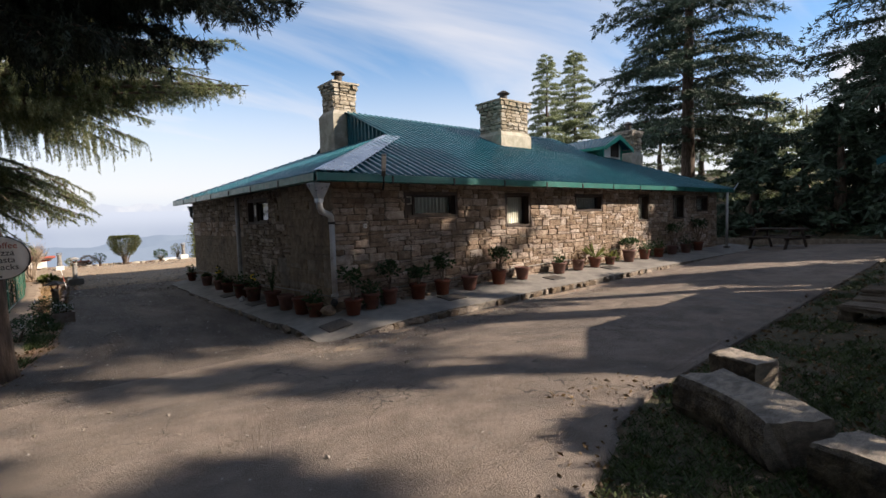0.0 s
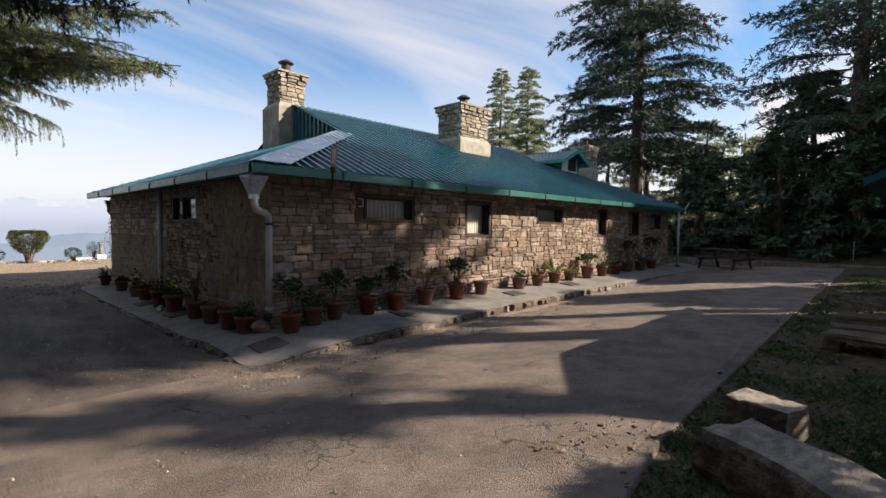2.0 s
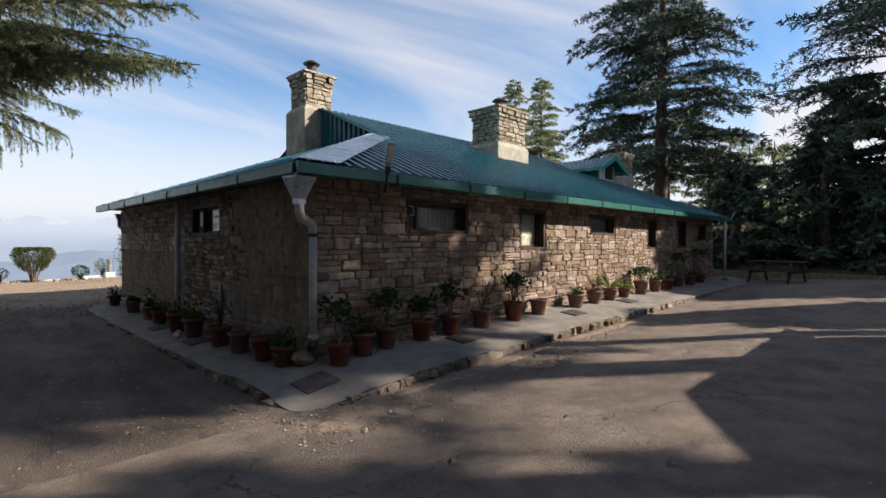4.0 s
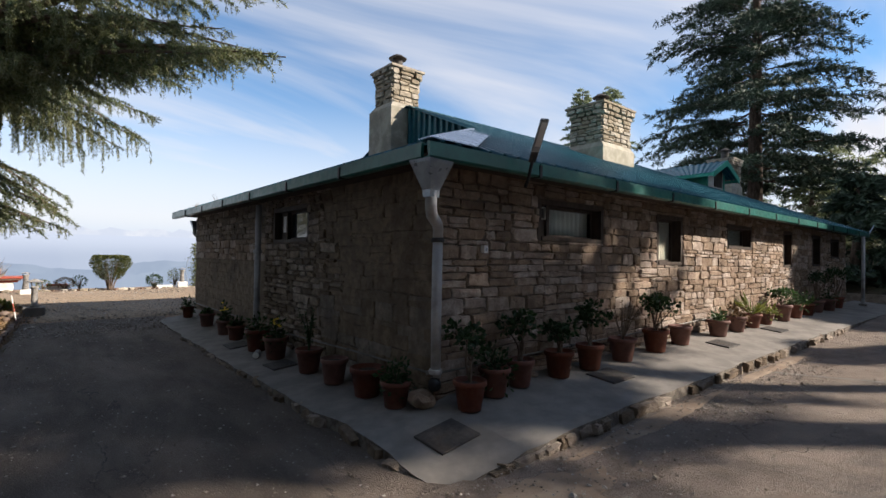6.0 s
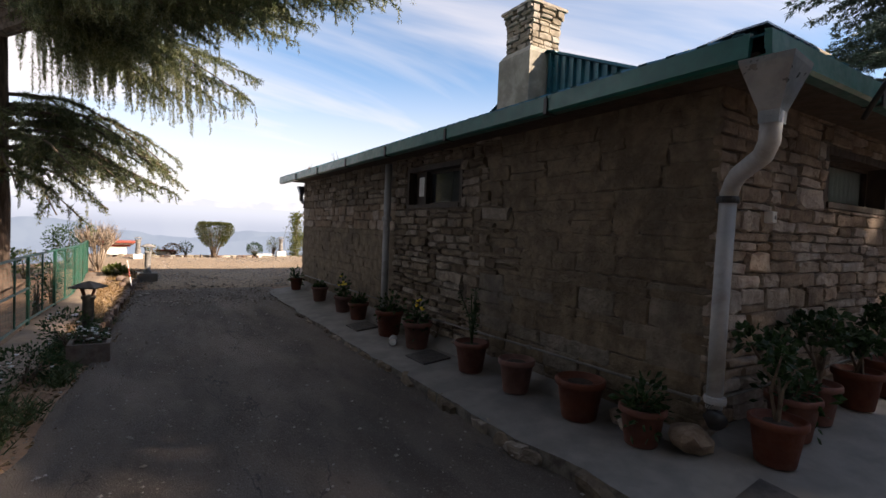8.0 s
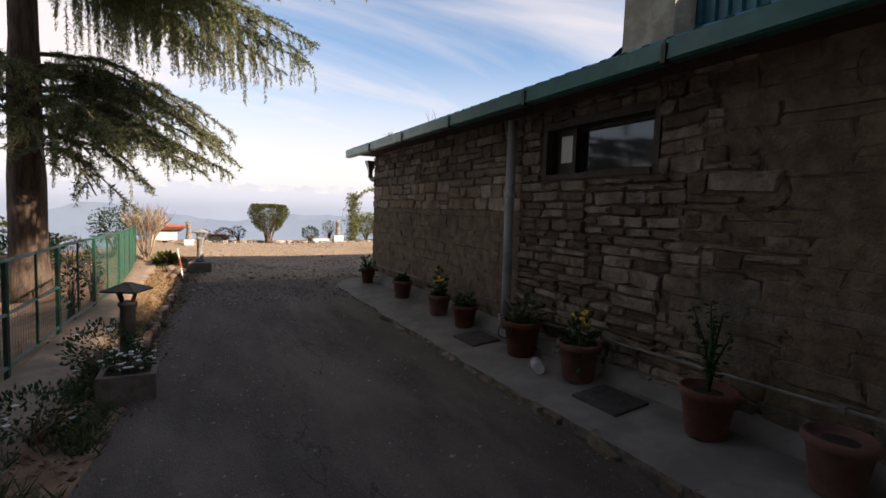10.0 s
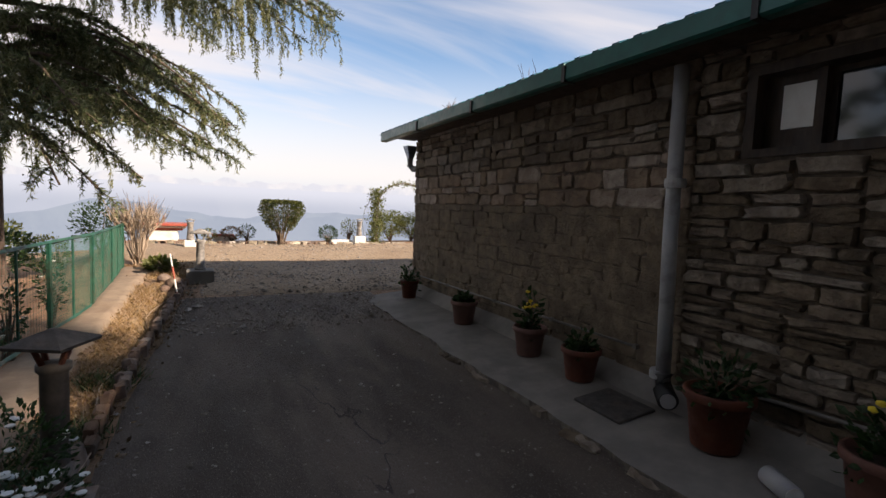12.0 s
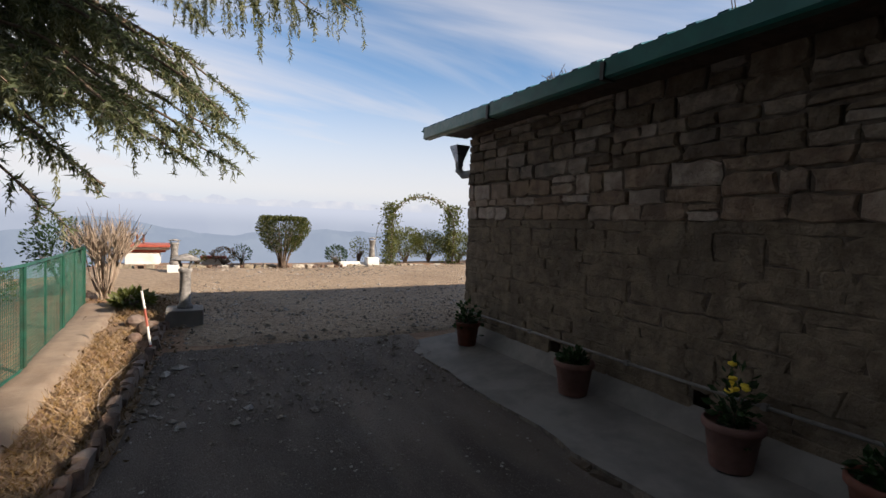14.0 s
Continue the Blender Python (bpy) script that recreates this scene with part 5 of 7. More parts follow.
for x, y, w, d, a in ((3.55, 6.98, 0.42, 0.36, 2), (6.05, 7.02, 0.46, 0.36, 1), (9.2, 7.0, 0.44, 0.34, 0), (11.6, 7.0, 0.44, 0.34, 0)):
    t = thing("drain_cover", on_apron(x, y, 0.008) @ Matrix.Rotation(radians(a), 4, "Z"), "flat dark square drain cover on the concrete apron", "drain cover", "drain covers on the apron")
    part("plate", soft_box(-w / 2, w / 2, -d / 2, d / 2, -0.01, 0.012, 0.004, 1), M_PLATE, t)
for y in (10.5, 12.45):
    t = thing("drain_cover", on_apron(3.5, y, 0.008), "flat dark square drain cover on the concrete apron", "drain cover", "drain covers on the apron")
    part("plate", soft_box(-0.17, 0.17, -0.22, 0.22, -0.01, 0.012, 0.004, 1), M_PLATE, t)


# ---- potted plants ----
def pot_parts(t, r, h):
    bm = bmesh.new()
    lathe(bm, [(r * 0.68, 0.0), (r * 0.7, 0.01), (r * 0.9, h * 0.82), (r * 0.98, h * 0.83), (r * 1.02, h * 0.86), (r * 1.02, h * 0.97), (r * 0.99, h), (r * 0.9, h), (r * 0.88, h * 0.9)], 28)
    part("pot", bm, M_TERRA, t, "", True)
    bm = bmesh.new()
    lathe(bm, [(r * 0.87, h * 0.86), (r * 0.5, h * 0.9), (0.01, h * 0.91)], 20)
    part("soil", bm, M_SOIL, t)


def leaf_cloud(points, normals, size, rng, aspect=0.5, cup=0.25):
    """Pointed leaves, four triangles each, at points facing along normals."""
    n = len(points)
    d = unit(normals + rng.normal(0, 0.35, (n, 3)))
    s = unit(np.cross(d, rng.normal(0, 1, (n, 3))))
    u = unit(np.cross(s, d))
    L = size * rng.uniform(0.65, 1.25, (n, 1))
    W = L * aspect
    a, tip = points, points + d * L
    mid = points + d * L * 0.55 + u * L * cup * 0.4
    l, r = mid + s * W * 0.5 - u * L * cup * 0.3, mid - s * W * 0.5 - u * L * cup * 0.3
    return np.concatenate([np.stack([a, l, mid], 1), np.stack([a, mid, r], 1), np.stack([l, tip, mid], 1), np.stack([mid, tip, r], 1)])


def interleaf(t):
    """Keep the four triangles of a leaf together."""
    n = len(t) // 4
    return t.reshape(4, n, 3, 3).transpose(1, 0, 2, 3).reshape(-1, 3, 3)


def potted(x, y, r, h, kind, label, seed, tall=0.5, wide=0.2, z=None):
    rng = np.random.default_rng(seed)
    t = thing("potted_plant", Matrix.Translation((x, y, (plinth_z(x, y) if z is None else z) + 0.004)) @ Matrix.Rotation(rng.uniform(0, 6), 4, "Z"), label, "potted plant", "terracotta pots along the house")
    pot_parts(t, r, h)
    z0 = h * 0.9
    if kind == "empty":
        return t
    if kind in ("rosette", "bushy"):
        heads = int(rng.integers(4, 7)) if kind == "rosette" else 9
        bm = bmesh.new()
        P, Nn = [], []
        for k in range(heads):
            a = 2 * math.pi * k / heads + rng.uniform(-0.4, 0.4)
            rr = wide * (0.25 + 0.75 * rng.random())
            top = np.array([rr * math.cos(a), rr * math.sin(a), z0 + tall * rng.uniform(0.62, 0.95)])
            f = rng.uniform(0.25, 0.45) if kind == "rosette" else 0.1
            fork = np.array([0.03 * rng.normal(), 0.03 * rng.normal(), z0 + tall * f])
            tube(bm, [(0.01 * k - 0.02, 0, z0 - 0.02), tuple(fork), tuple(top)], [0.013, 0.01, 0.006], 6)
            m = 46
            v = unit(rng.normal(0, 1, (m, 3)) + np.array([0, 0, 0.35]))
            P.append(top + v * rng.uniform(0.02, 0.3 * wide + 0.035, (m, 1)))
            Nn.append(v)
        part("stem", bm, M_TWIG, t)
        tri_mesh("leaves", interleaf(leaf_cloud(np.concatenate(P), np.concatenate(Nn), 0.062 if kind == "rosette" else 0.055, rng, 0.75)), M_LEAF, t)
    elif kind == "twigs":
        bm = bmesh.new()
        P, Nn = [], []
        for k in range(16):
            a = rng.uniform(0, 6.3)
            q = np.array([math.cos(a), math.sin(a), 0]) * wide
            pts = [np.array([0, 0, z0]), q * 0.45 + [0, 0, z0 + tall * 0.45], q * rng.uniform(0.6, 1.1) + [0, 0, z0 + tall * rng.uniform(0.7, 1.0)]]
            tube(bm, [tuple(p) for p in pts], [0.007, 0.005, 0.003], 5)
            for f in rng.uniform(0, 1, 9):
                P.append(pts[1] * (1 - f) + pts[2] * f)
                Nn.append(rng.normal(0, 1, 3))
        part("stem", bm, M_TWIG, t)
        tri_mesh("leaves", interleaf(leaf_cloud(np.array(P), unit(np.array(Nn)), 0.035, rng, 0.5)), M_DRY, t, "sparse dry leaves")
    elif kind == "agave":
        m = 26
        a = np.linspace(0, 17, m)
        v = unit(np.stack([np.cos(a), np.sin(a), rng.uniform(0.3, 1.6, m)], 1))
        tri_mesh("leaves", interleaf(leaf_cloud(np.repeat([[0, 0, z0]], m, 0) + v * 0.02, v, tall * 1.1, rng, 0.14, 0.12)), M_LEAF2, t, "stiff pale green sword leaves")
    elif kind == "spike":
        bm = bmesh.new()
        P, Nn = [], []
        for k in range(7):
            a = rng.uniform(0, 6.3)
            e = np.array([math.cos(a) * wide * rng.uniform(0.3, 1), math.sin(a) * wide * rng.uniform(0.3, 1), z0 + tall * rng.uniform(0.6, 1)])
            tube(bm, [(0, 0, z0), tuple(e * [0.5, 0.5, 1] * 0.5 + np.array([0, 0, z0 * 0.5])), tuple(e)], [0.01, 0.008, 0.004], 6)
            for f in np.linspace(0.25, 1, 22):
                P.append(np.array([0, 0, z0]) * (1 - f) + e * f)
                Nn.append(rng.normal(0, 1, 3) * [1, 1, 0.4])
        part("stem", bm, M_LEAF, t)
        tri_mesh("leaves", interleaf(leaf_cloud(np.array(P), unit(np.array(Nn)), 0.05, rng, 0.35)), M_LEAF, t)
    elif kind in ("low", "yellow", "dry", "marigold"):
        m = 190
        v = unit(rng.normal(0, 1, (m, 3)) * [1, 1, 0.7] + [0, 0, 0.45])
        P = np.array([0, 0, z0]) + v * rng.uniform(0.05, 1, (m, 1)) * [wide, wide, tall]
        mt = {"low": M_LEAF, "yellow": M_LEAF2, "dry": M_DRY, "marigold": M_LEAF}[kind]
        bm = bmesh.new()
        for k in range(10):
            tube(bm, [(0, 0, z0 - 0.01), tuple(P[k] * [0.6, 0.6, 1]), tuple(P[k])], [0.006, 0.004, 0.003], 5)
        part("stem", bm, M_TWIG, t)
        tri_mesh("leaves", interleaf(leaf_cloud(P, v, 0.07, rng, 0.55)), mt, t)
        if kind == "marigold":
            f = P[P[:, 2] > z0 + tall * 0.45][:7]
            for q in f:
                bm = bmesh.new()
                lathe(bm, [(0.006, -0.012), (0.024, 0.0), (0.022, 0.012), (0.004, 0.018)], 9, q[0], q[1], True, Matrix.Translation((0, 0, q[2] + 0.01)))
                part("flower", bm, M_FLOWER_Y, t, "yellow flower head")
    return t


POTS = [(4.0, 7.2, 0.155, 0.27, "rosette", 0.50, 0.17, "terracotta pot with a tall-stemmed glossy rosette plant at the corner"),
        (4.42, 7.3, 0.16, 0.28, "low", 0.3, 0.2, "terracotta pot with a floppy dark green plant"),
        (4.83, 7.33, 0.15, 0.28, "rosette", 0.52, 0.2, "terracotta pot with a tall round-leaved plant"),
        (5.45, 7.3, 0.165, 0.29, "rosette", 0.3, 0.17, "terracotta pot with a low round-leaved plant"),
        (6.05, 7.3, 0.165, 0.3, "rosette", 0.5, 0.18, "terracotta pot with a tall round-leaved plant"),
        (6.78, 7.3, 0.175, 0.29, "twigs", 0.52, 0.22, "terracotta pot with bare brown twigs"),
        (7.65, 7.3, 0.18, 0.31, "bushy", 0.46, 0.22, "terracotta pot with a full glossy green bush"),
        (8.45, 7.32, 0.17, 0.28, "empty", 0, 0, "bare terracotta pot with nothing growing"),
        (9.8, 7.3, 0.18, 0.27, "low", 0.22, 0.14, "terracotta pot with a small green sprig"),
        (10.6, 7.3, 0.17, 0.27, "dry", 0.26, 0.22, "terracotta pot with dry brownish succulents"),
        (11.35, 7.3, 0.17, 0.26, "agave", 0.4, 0.3, "terracotta pot with a pale spiky agave"),
        (12.1, 7.3, 0.15, 0.22, "yellow", 0.2, 0.26, "small terracotta pot with yellow-green leaves"),
        (13.1, 7.3, 0.19, 0.34, "bushy", 0.34, 0.22, "terracotta pot with a leafy green shrub"),
        (14.0, 7.3, 0.17, 0.3, "low", 0.3, 0.26, "shaded terracotta pot with dark leaves"),
        (14.9, 7.3, 0.17, 0.28, "low", 0.3, 0.2, "shaded terracotta pot with dark leaves"),
        (15.9, 7.35, 0.18, 0.3, "bushy", 0.75, 0.25, "terracotta pot with a tall dark shrub"),
        (16.8, 7.3, 0.18, 0.3, "low", 0.35, 0.25, "shaded terracotta pot with dark leaves"),
        (17.9, 7.35, 0.18, 0.3, "bushy", 0.85, 0.26, "terracotta pot with a tall dark shrub"),
        (3.6, 7.82, 0.15, 0.25, "low", 0.26, 0.17, "terracotta pot with a small bright green plant"),
        (3.62, 8.38, 0.185, 0.3, "empty", 0, 0, "wide bare terracotta pot in the shade"),
        (3.6, 9.1, 0.16, 0.29, "empty", 0, 0, "shaded terracotta pot with bare soil"),
        (3.6, 9.8, 0.17, 0.3, "spike", 0.55, 0.2, "shaded terracotta pot with a tall spiky succulent"),
        (3.6, 10.95, 0.18, 0.32, "marigold", 0.35, 0.18, "dark terracotta pot with yellow marigolds"),
        (3.6, 11.75, 0.19, 0.34, "low", 0.3, 0.2, "large shaded terracotta pot with leafy stems"),
        (3.63, 12.95, 0.16, 0.26, "low", 0.16, 0.12, "small shaded terracotta pot with a sparse plant"),
        (3.63, 13.65, 0.16, 0.27, "marigold", 0.42, 0.1, "shaded pot with a thin yellow-flowered stem"),
        (3.63, 14.95, 0.16, 0.27, "low", 0.12, 0.1, "shaded terracotta pot with small seedlings"),
        (3.62, 16.65, 0.14, 0.26, "low", 0.3, 0.14, "dark pot with a leafy plant at the apron's end")]
for k, (x, y, r, h, kind, tall, wide, label) in enumerate(POTS):
    potted(x, y, r, h, kind, label, 200 + k, tall, wide)

stub = thing("pipe_stub", Matrix.Translation((3.45, 11.3, plinth_z(3.45, 11.3) + 0.05)) @ Matrix.Rotation(radians(62), 4, "Z"), "short white plastic pipe stub lying on the apron", "pipe")
bm = bmesh.new()
lathe(bm, [(0.05, -0.1), (0.05, 0.1)], 18, m=Matrix.Rotation(radians(90), 4, "Y"))
part("tube", bm, M_PVC, stub, "", True)
bm = bmesh.new()
lathe(bm, [(0.043, -0.105), (0.043, -0.098)], 18, m=Matrix.Rotation(radians(90), 4, "Y"))
part("end_cap", bm, M_WHITE, stub)

# loose things at the wall's foot
for k, (x, y, s) in enumerate([(3.72, 7.55, 0.13), (3.72, 7.95, 0.11), (3.75, 8.1, 0.09), (5.75, 7.42, 0.06), (5.2, 7.45, 0.05)]):
    bm = bmesh.new()
    bmesh.ops.create_icosphere(bm, subdivisions=2, radius=s)
    for v in bm.verts:
        v.co *= 1 + 0.35 * noise.noise(v.co * 9 + Vector((k, 0, 0)))
        v.co.z *= 0.7
    ob = part("rock", bm, M_STONE, None)
    ob.matrix_world = Matrix.Translation((x, y, plinth_z(x, y) + s * 0.5))
    tagged(ob, "rough loose stone at the foot of the wall", "rock", "loose stones by the wall")


# ---- lane's left side: bed, path, fence ----
LOT = -0.33


def strip(name, xl, xr, y0, y1, lift, mat, label, cat):
    verts, faces = [], []
    n, c = int((y1 - y0) / 0.25), 6
    for j in range(n + 1):
        y = y0 + (y1 - y0) * j / n
        for i in range(c + 1):
            x = xl(y) + (xr(y) - xl(y)) * i / c
            verts.append((x, y, ground_z(x, y) + lift + 0.015 * noise.noise((x * 4, y * 4, 1)) - (0.06 if i in (0, c) or j in (0, n) else 0)))
    for j in range(n):
        for i in range(c):
            faces.append((j * (c + 1) + i, j * (c + 1) + i + 1, (j + 1) * (c + 1) + i + 1, (j + 1) * (c + 1) + i))
    return tagged(link_mesh(name, verts, faces, mat, smooth=True), label, cat, kind="structure")


def fence_x(y):
    return table_value([(9, -0.85), (14.45, -0.6), (15.9, -0.5), (17.2, -0.38), (18.5, -0.38), (20.0, -0.43)], y)


strip("path", lambda y: fence_x(y) - 0.05, lambda y: table_value([(9, -0.2), (15, -0.1), (18, 0.0), (19.5, 0.05)], y) + 0.05 * noise.noise((y * 2, 0, 0)), 9.5, 20.1, 0.05, M_DUSTY, "narrow dusty concrete path beside the fence", "path")


def build_fence():
    posts = [10.1, 11.55, 13.0, 14.45, 15.9, 17.2, 18.55, 20.0]
    t = thing("mesh_fence", Matrix.Translation((fence_x(14.3), 14.3, 0)), "green painted metal fence with wire mesh along the path", "fence")
    o = Vector((fence_x(14.3), 14.3, 0))
    top, low = 0.62, -0.26

    def P(y, z):
        return Vector((fence_x(y), y, z)) - o
    for y in posts:
        bm = bmesh.new()
        tube(bm, [P(y, low - 0.2), P(y, top)], 0.024, 4)
        part("post", bm, M_FENCE, t)
    for a, b in zip(posts, posts[1:]):
        for z in (top, low, (top + low) / 2) if b < 15 else (top, low):
            bm = bmesh.new()
            tube(bm, [P(a, z), P(b, z)], 0.02, 4)
            part("rail", bm, M_FENCE, t)
        bm = bmesh.new()
        tube(bm, [P((a + b) / 2, low), P((a + b) / 2, top)], 0.012, 4)
        part("stay", bm, M_FENCE, t)
        bm = bmesh.new()
        pitch = 0.06 if b < 16 else 0.03
        n = int((b - a) / pitch)
        for k in range(1, n):
            y = a + (b - a) * k / n
            tube(bm, [P(y, low), P(y, top)], 0.0014 if b < 16 else 0.0022, 3, cap=False)
        n = int((top - low) / pitch)
        for k in range(1, n):
            z = low + (top - low) * k / n
            tube(bm, [P(a, z), P(b, z)], 0.0014 if b < 16 else 0.0022, 3, cap=False)
        ob = part("wire_mesh", bm, M_FENCE, t, "fine green wire mesh panel")


build_fence()


def blades(name, count, area, height, mat, label, cat, seed, width=0.006, zf=ground_z, lift=0.0, clump=0.0):
    """Loose grass: bent two-triangle blades over an area function that says yes or no."""
    rng = np.random.default_rng(seed)
    x0, x1, y0, y1, ok = area
    pts = []
    while len(pts) < count:
        x, y = rng.uniform(x0, x1), rng.uniform(y0, y1)
        if ok(x, y) and noise.noise((x * 1.1, y * 1.1, seed)) > clump:
            for q in range(int(rng.integers(3, 9))):
                pts.append((x + rng.normal(0, 0.035), y + rng.normal(0, 0.035)))
    pts = np.array([(x, y, zf(x, y) + lift) for x, y in pts[:count]])
    n = len(pts)
    d = unit(rng.normal(0, 0.55, (n, 3)) * [1, 1, 0] + [0, 0, 1])
    s = unit(np.cross(d, rng.normal(0, 1, (n, 3))))
    L = height * rng.uniform(0.4, 1.3, (n, 1))
    tip = pts + d * L + unit(d * [1, 1, 0] + 1e-6) * L * 0.35
    ob = tri_mesh(name, np.stack([pts - s * width, pts + s * width, tip], 1), mat)
    return tagged(ob, label, cat, kind="stuff")


def litter(name, count, area, size, mat, label, cat, seed, zf=ground_z, lift=0.01):
    rng = np.random.default_rng(seed)
    x0, x1, y0, y1, ok = area
    pts = []
    while len(pts) < count:
        x, y = rng.uniform(x0, x1), rng.uniform(y0, y1)
        if ok(x, y):
            pts.append((x, y, zf(x, y) + lift))
    pts = np.array(pts)
    v = unit(rng.normal(0, 1, (count, 3)) * [1, 1, 0.25])
    return tagged(tri_mesh(name, interleaf(leaf_cloud(pts, v, size, rng, 0.55, 0.3)), mat), label, cat, kind="stuff")


def chips(name, count, area, size, mat, label, cat, seed, zf=ground_z, lift=0.03):
    """Scattered stone chips, eight faces each."""
    rng = np.random.default_rng(seed)
    x0, x1, y0, y1, ok = area
    pts = []
    while len(pts) < count:
        x, y = rng.uniform(x0, x1), rng.uniform(y0, y1)
        if ok(x, y):
            pts.append((x, y, zf(x, y) + lift))
    pts = np.array(pts)
    s = size * rng.lognormal(0, 0.45, (count, 1))
    a = rng.uniform(0, 6.3, count)
    u = np.stack([np.cos(a), np.sin(a), np.zeros(count)], 1)
    v = np.stack([-np.sin(a), np.cos(a), np.zeros(count)], 1)
    w = np.repeat([[0, 0, 1.0]], count, 0)
    k = rng.uniform(0.6, 1.3, (count, 3))
    c = [pts + u * s * k[:, :1], pts + v * s * k[:, 1:2] * 0.8, pts - u * s * k[:, 2:], pts - v * s * 0.8, pts + w * s * 0.55 + u * s * 0.2, pts - w * s * 0.4]
    f = [(0, 1, 4), (1, 2, 4), (2, 3, 4), (3, 0, 4), (1, 0, 5), (2, 1, 5), (3, 2, 5), (0, 3, 5)]
    t = np.stack([np.stack([c[i] for i in q], 1) for q in f], 1).reshape(-1, 3, 3)
    verts = np.stack(c, 1).reshape(-1, 3)
    me = bpy.data.meshes.new(name)
    me.from_pydata(verts.tolist(), [], [tuple(6 * i + j for j in q) for i in range(count) for q in f])
    me.materials.append(mat)
    return tagged(new(name, me), label, cat, kind="stuff")


def in_bed(x, y):
    return -0.05 < x < road_left(y) - 0.02


blades("dry_grass", 9000, (-0.1, 0.75, 13.2, 20.5, in_bed), 0.075, M_DRYGRASS, "short dry straw-coloured grass in the planting bed", "dry grass", 301, 0.004, clump=-0.2)
blades("weeds", 2600, (-1.3, 0.5, 7.0, 14.5, lambda x, y: fence_x(y) + 0.5 < x < road_left(y) - 0.0), 0.11, M_GRASS, "low green weeds along the lane's edge", "weeds", 302, 0.007, clump=0.0)
litter("fallen_leaves", 3800, (-1.0, 0.9, 7.0, 20.3, lambda x, y: fence_x(y) < x < road_left(y) + 0.15), 0.055, M_DRY, "dry fallen leaves in the planting bed", "fallen leaves", 303)
chips("gravel", 9000, (-0.2, 9, 15.5, 23.3, lambda x, y: x > road_left(y) and (x < 3.2 or y > 17.4)), 0.016, M_PEBBLE, "loose brown gravel over the yard", "gravel", 304)
chips("gravel", 3500, (-1.5, 16, 2.3, 6.3, lambda x, y: True), 0.008, M_PEBBLE, "fine loose grit on the drive", "gravel", 305)
chips("gravel", 2200, (-0.5, 3.0, 6.3, 16, lambda x, y: road_left(y) < x < 3.0), 0.009, M_PEBBLE, "fine loose grit on the lane", "gravel", 306)


def verge(x, y):
    return y < 2.05 and x > road_right(y) + 0.03


blades("grass", 42000, (1.6, 20, -2.0, 2.25, verge), 0.06, M_GRASS, "patchy short grass on the shaded verge", "grass", 310, 0.006, clump=0.05)
blades("grass", 24000, (1.5, 6.5, -1.6, 2.05, verge), 0.05, M_GRASS, "short tufty grass round the logs", "grass", 312, 0.005, clump=-0.12)
litter("fallen_leaves", 170, (1.2, 5.0, -0.6, 2.7, lambda x, y: road_right(min(y, 2.05)) - 0.9 < x < road_right(min(y, 2.05)) + 0.1), 0.05, M_DRY, "dry leaves blown onto the edge of the drive", "fallen leaves", 313, lift=0.045)
litter("fallen_leaves", 5200, (1.6, 18, -1.8, 2.3, lambda x, y: y < 2.3 and x > road_right(min(y, 2.05)) - 0.35), 0.07, M_DRY, "dry brown leaves lying on the verge", "fallen leaves", 311)

# bricks set on edge along the bed: pieces of the kerb
kerb = thing("brick_edging", Matrix.Translation((0.42, 15.5, LOT)), "row of weathered bricks and stones set on edge along the bed", "edging")
rnd = random.Random(9)
y, shared = 12.9, []
for k in range(5):
    bmk = soft_box(-0.035, 0.035, -0.06, 0.06, -0.09, 0.055, 0.012, 1)
    for v in bmk.verts:
        v.co += Vector((rnd.uniform(-.012, .012), rnd.uniform(-.012, .012), rnd.uniform(-.012, .012)))
    me = bpy.data.meshes.new("brick")
    bmk.to_mesh(me)
    bmk.free()
    me.materials.append(M_BRICK)
    shared.append(me)
while y < 18.4:
    ob = new("brick", shared[rnd.randrange(5)])
    ob.parent = kerb
    x = road_left(y) - 0.05 + rnd.uniform(-0.02, 0.02)
    ob.matrix_basis = Matrix.Translation(Vector((x, y, ground_z(x, y) + 0.05 + rnd.uniform(-0.02, 0.02))) - Vector((0.42, 15.5, LOT))) @ Euler((radians(rnd.uniform(-14, 14)), radians(rnd.uniform(-10, 10)), radians(rnd.uniform(-12, 12)))).to_matrix().to_4x4()
    y += rnd.uniform(0.11, 0.17)


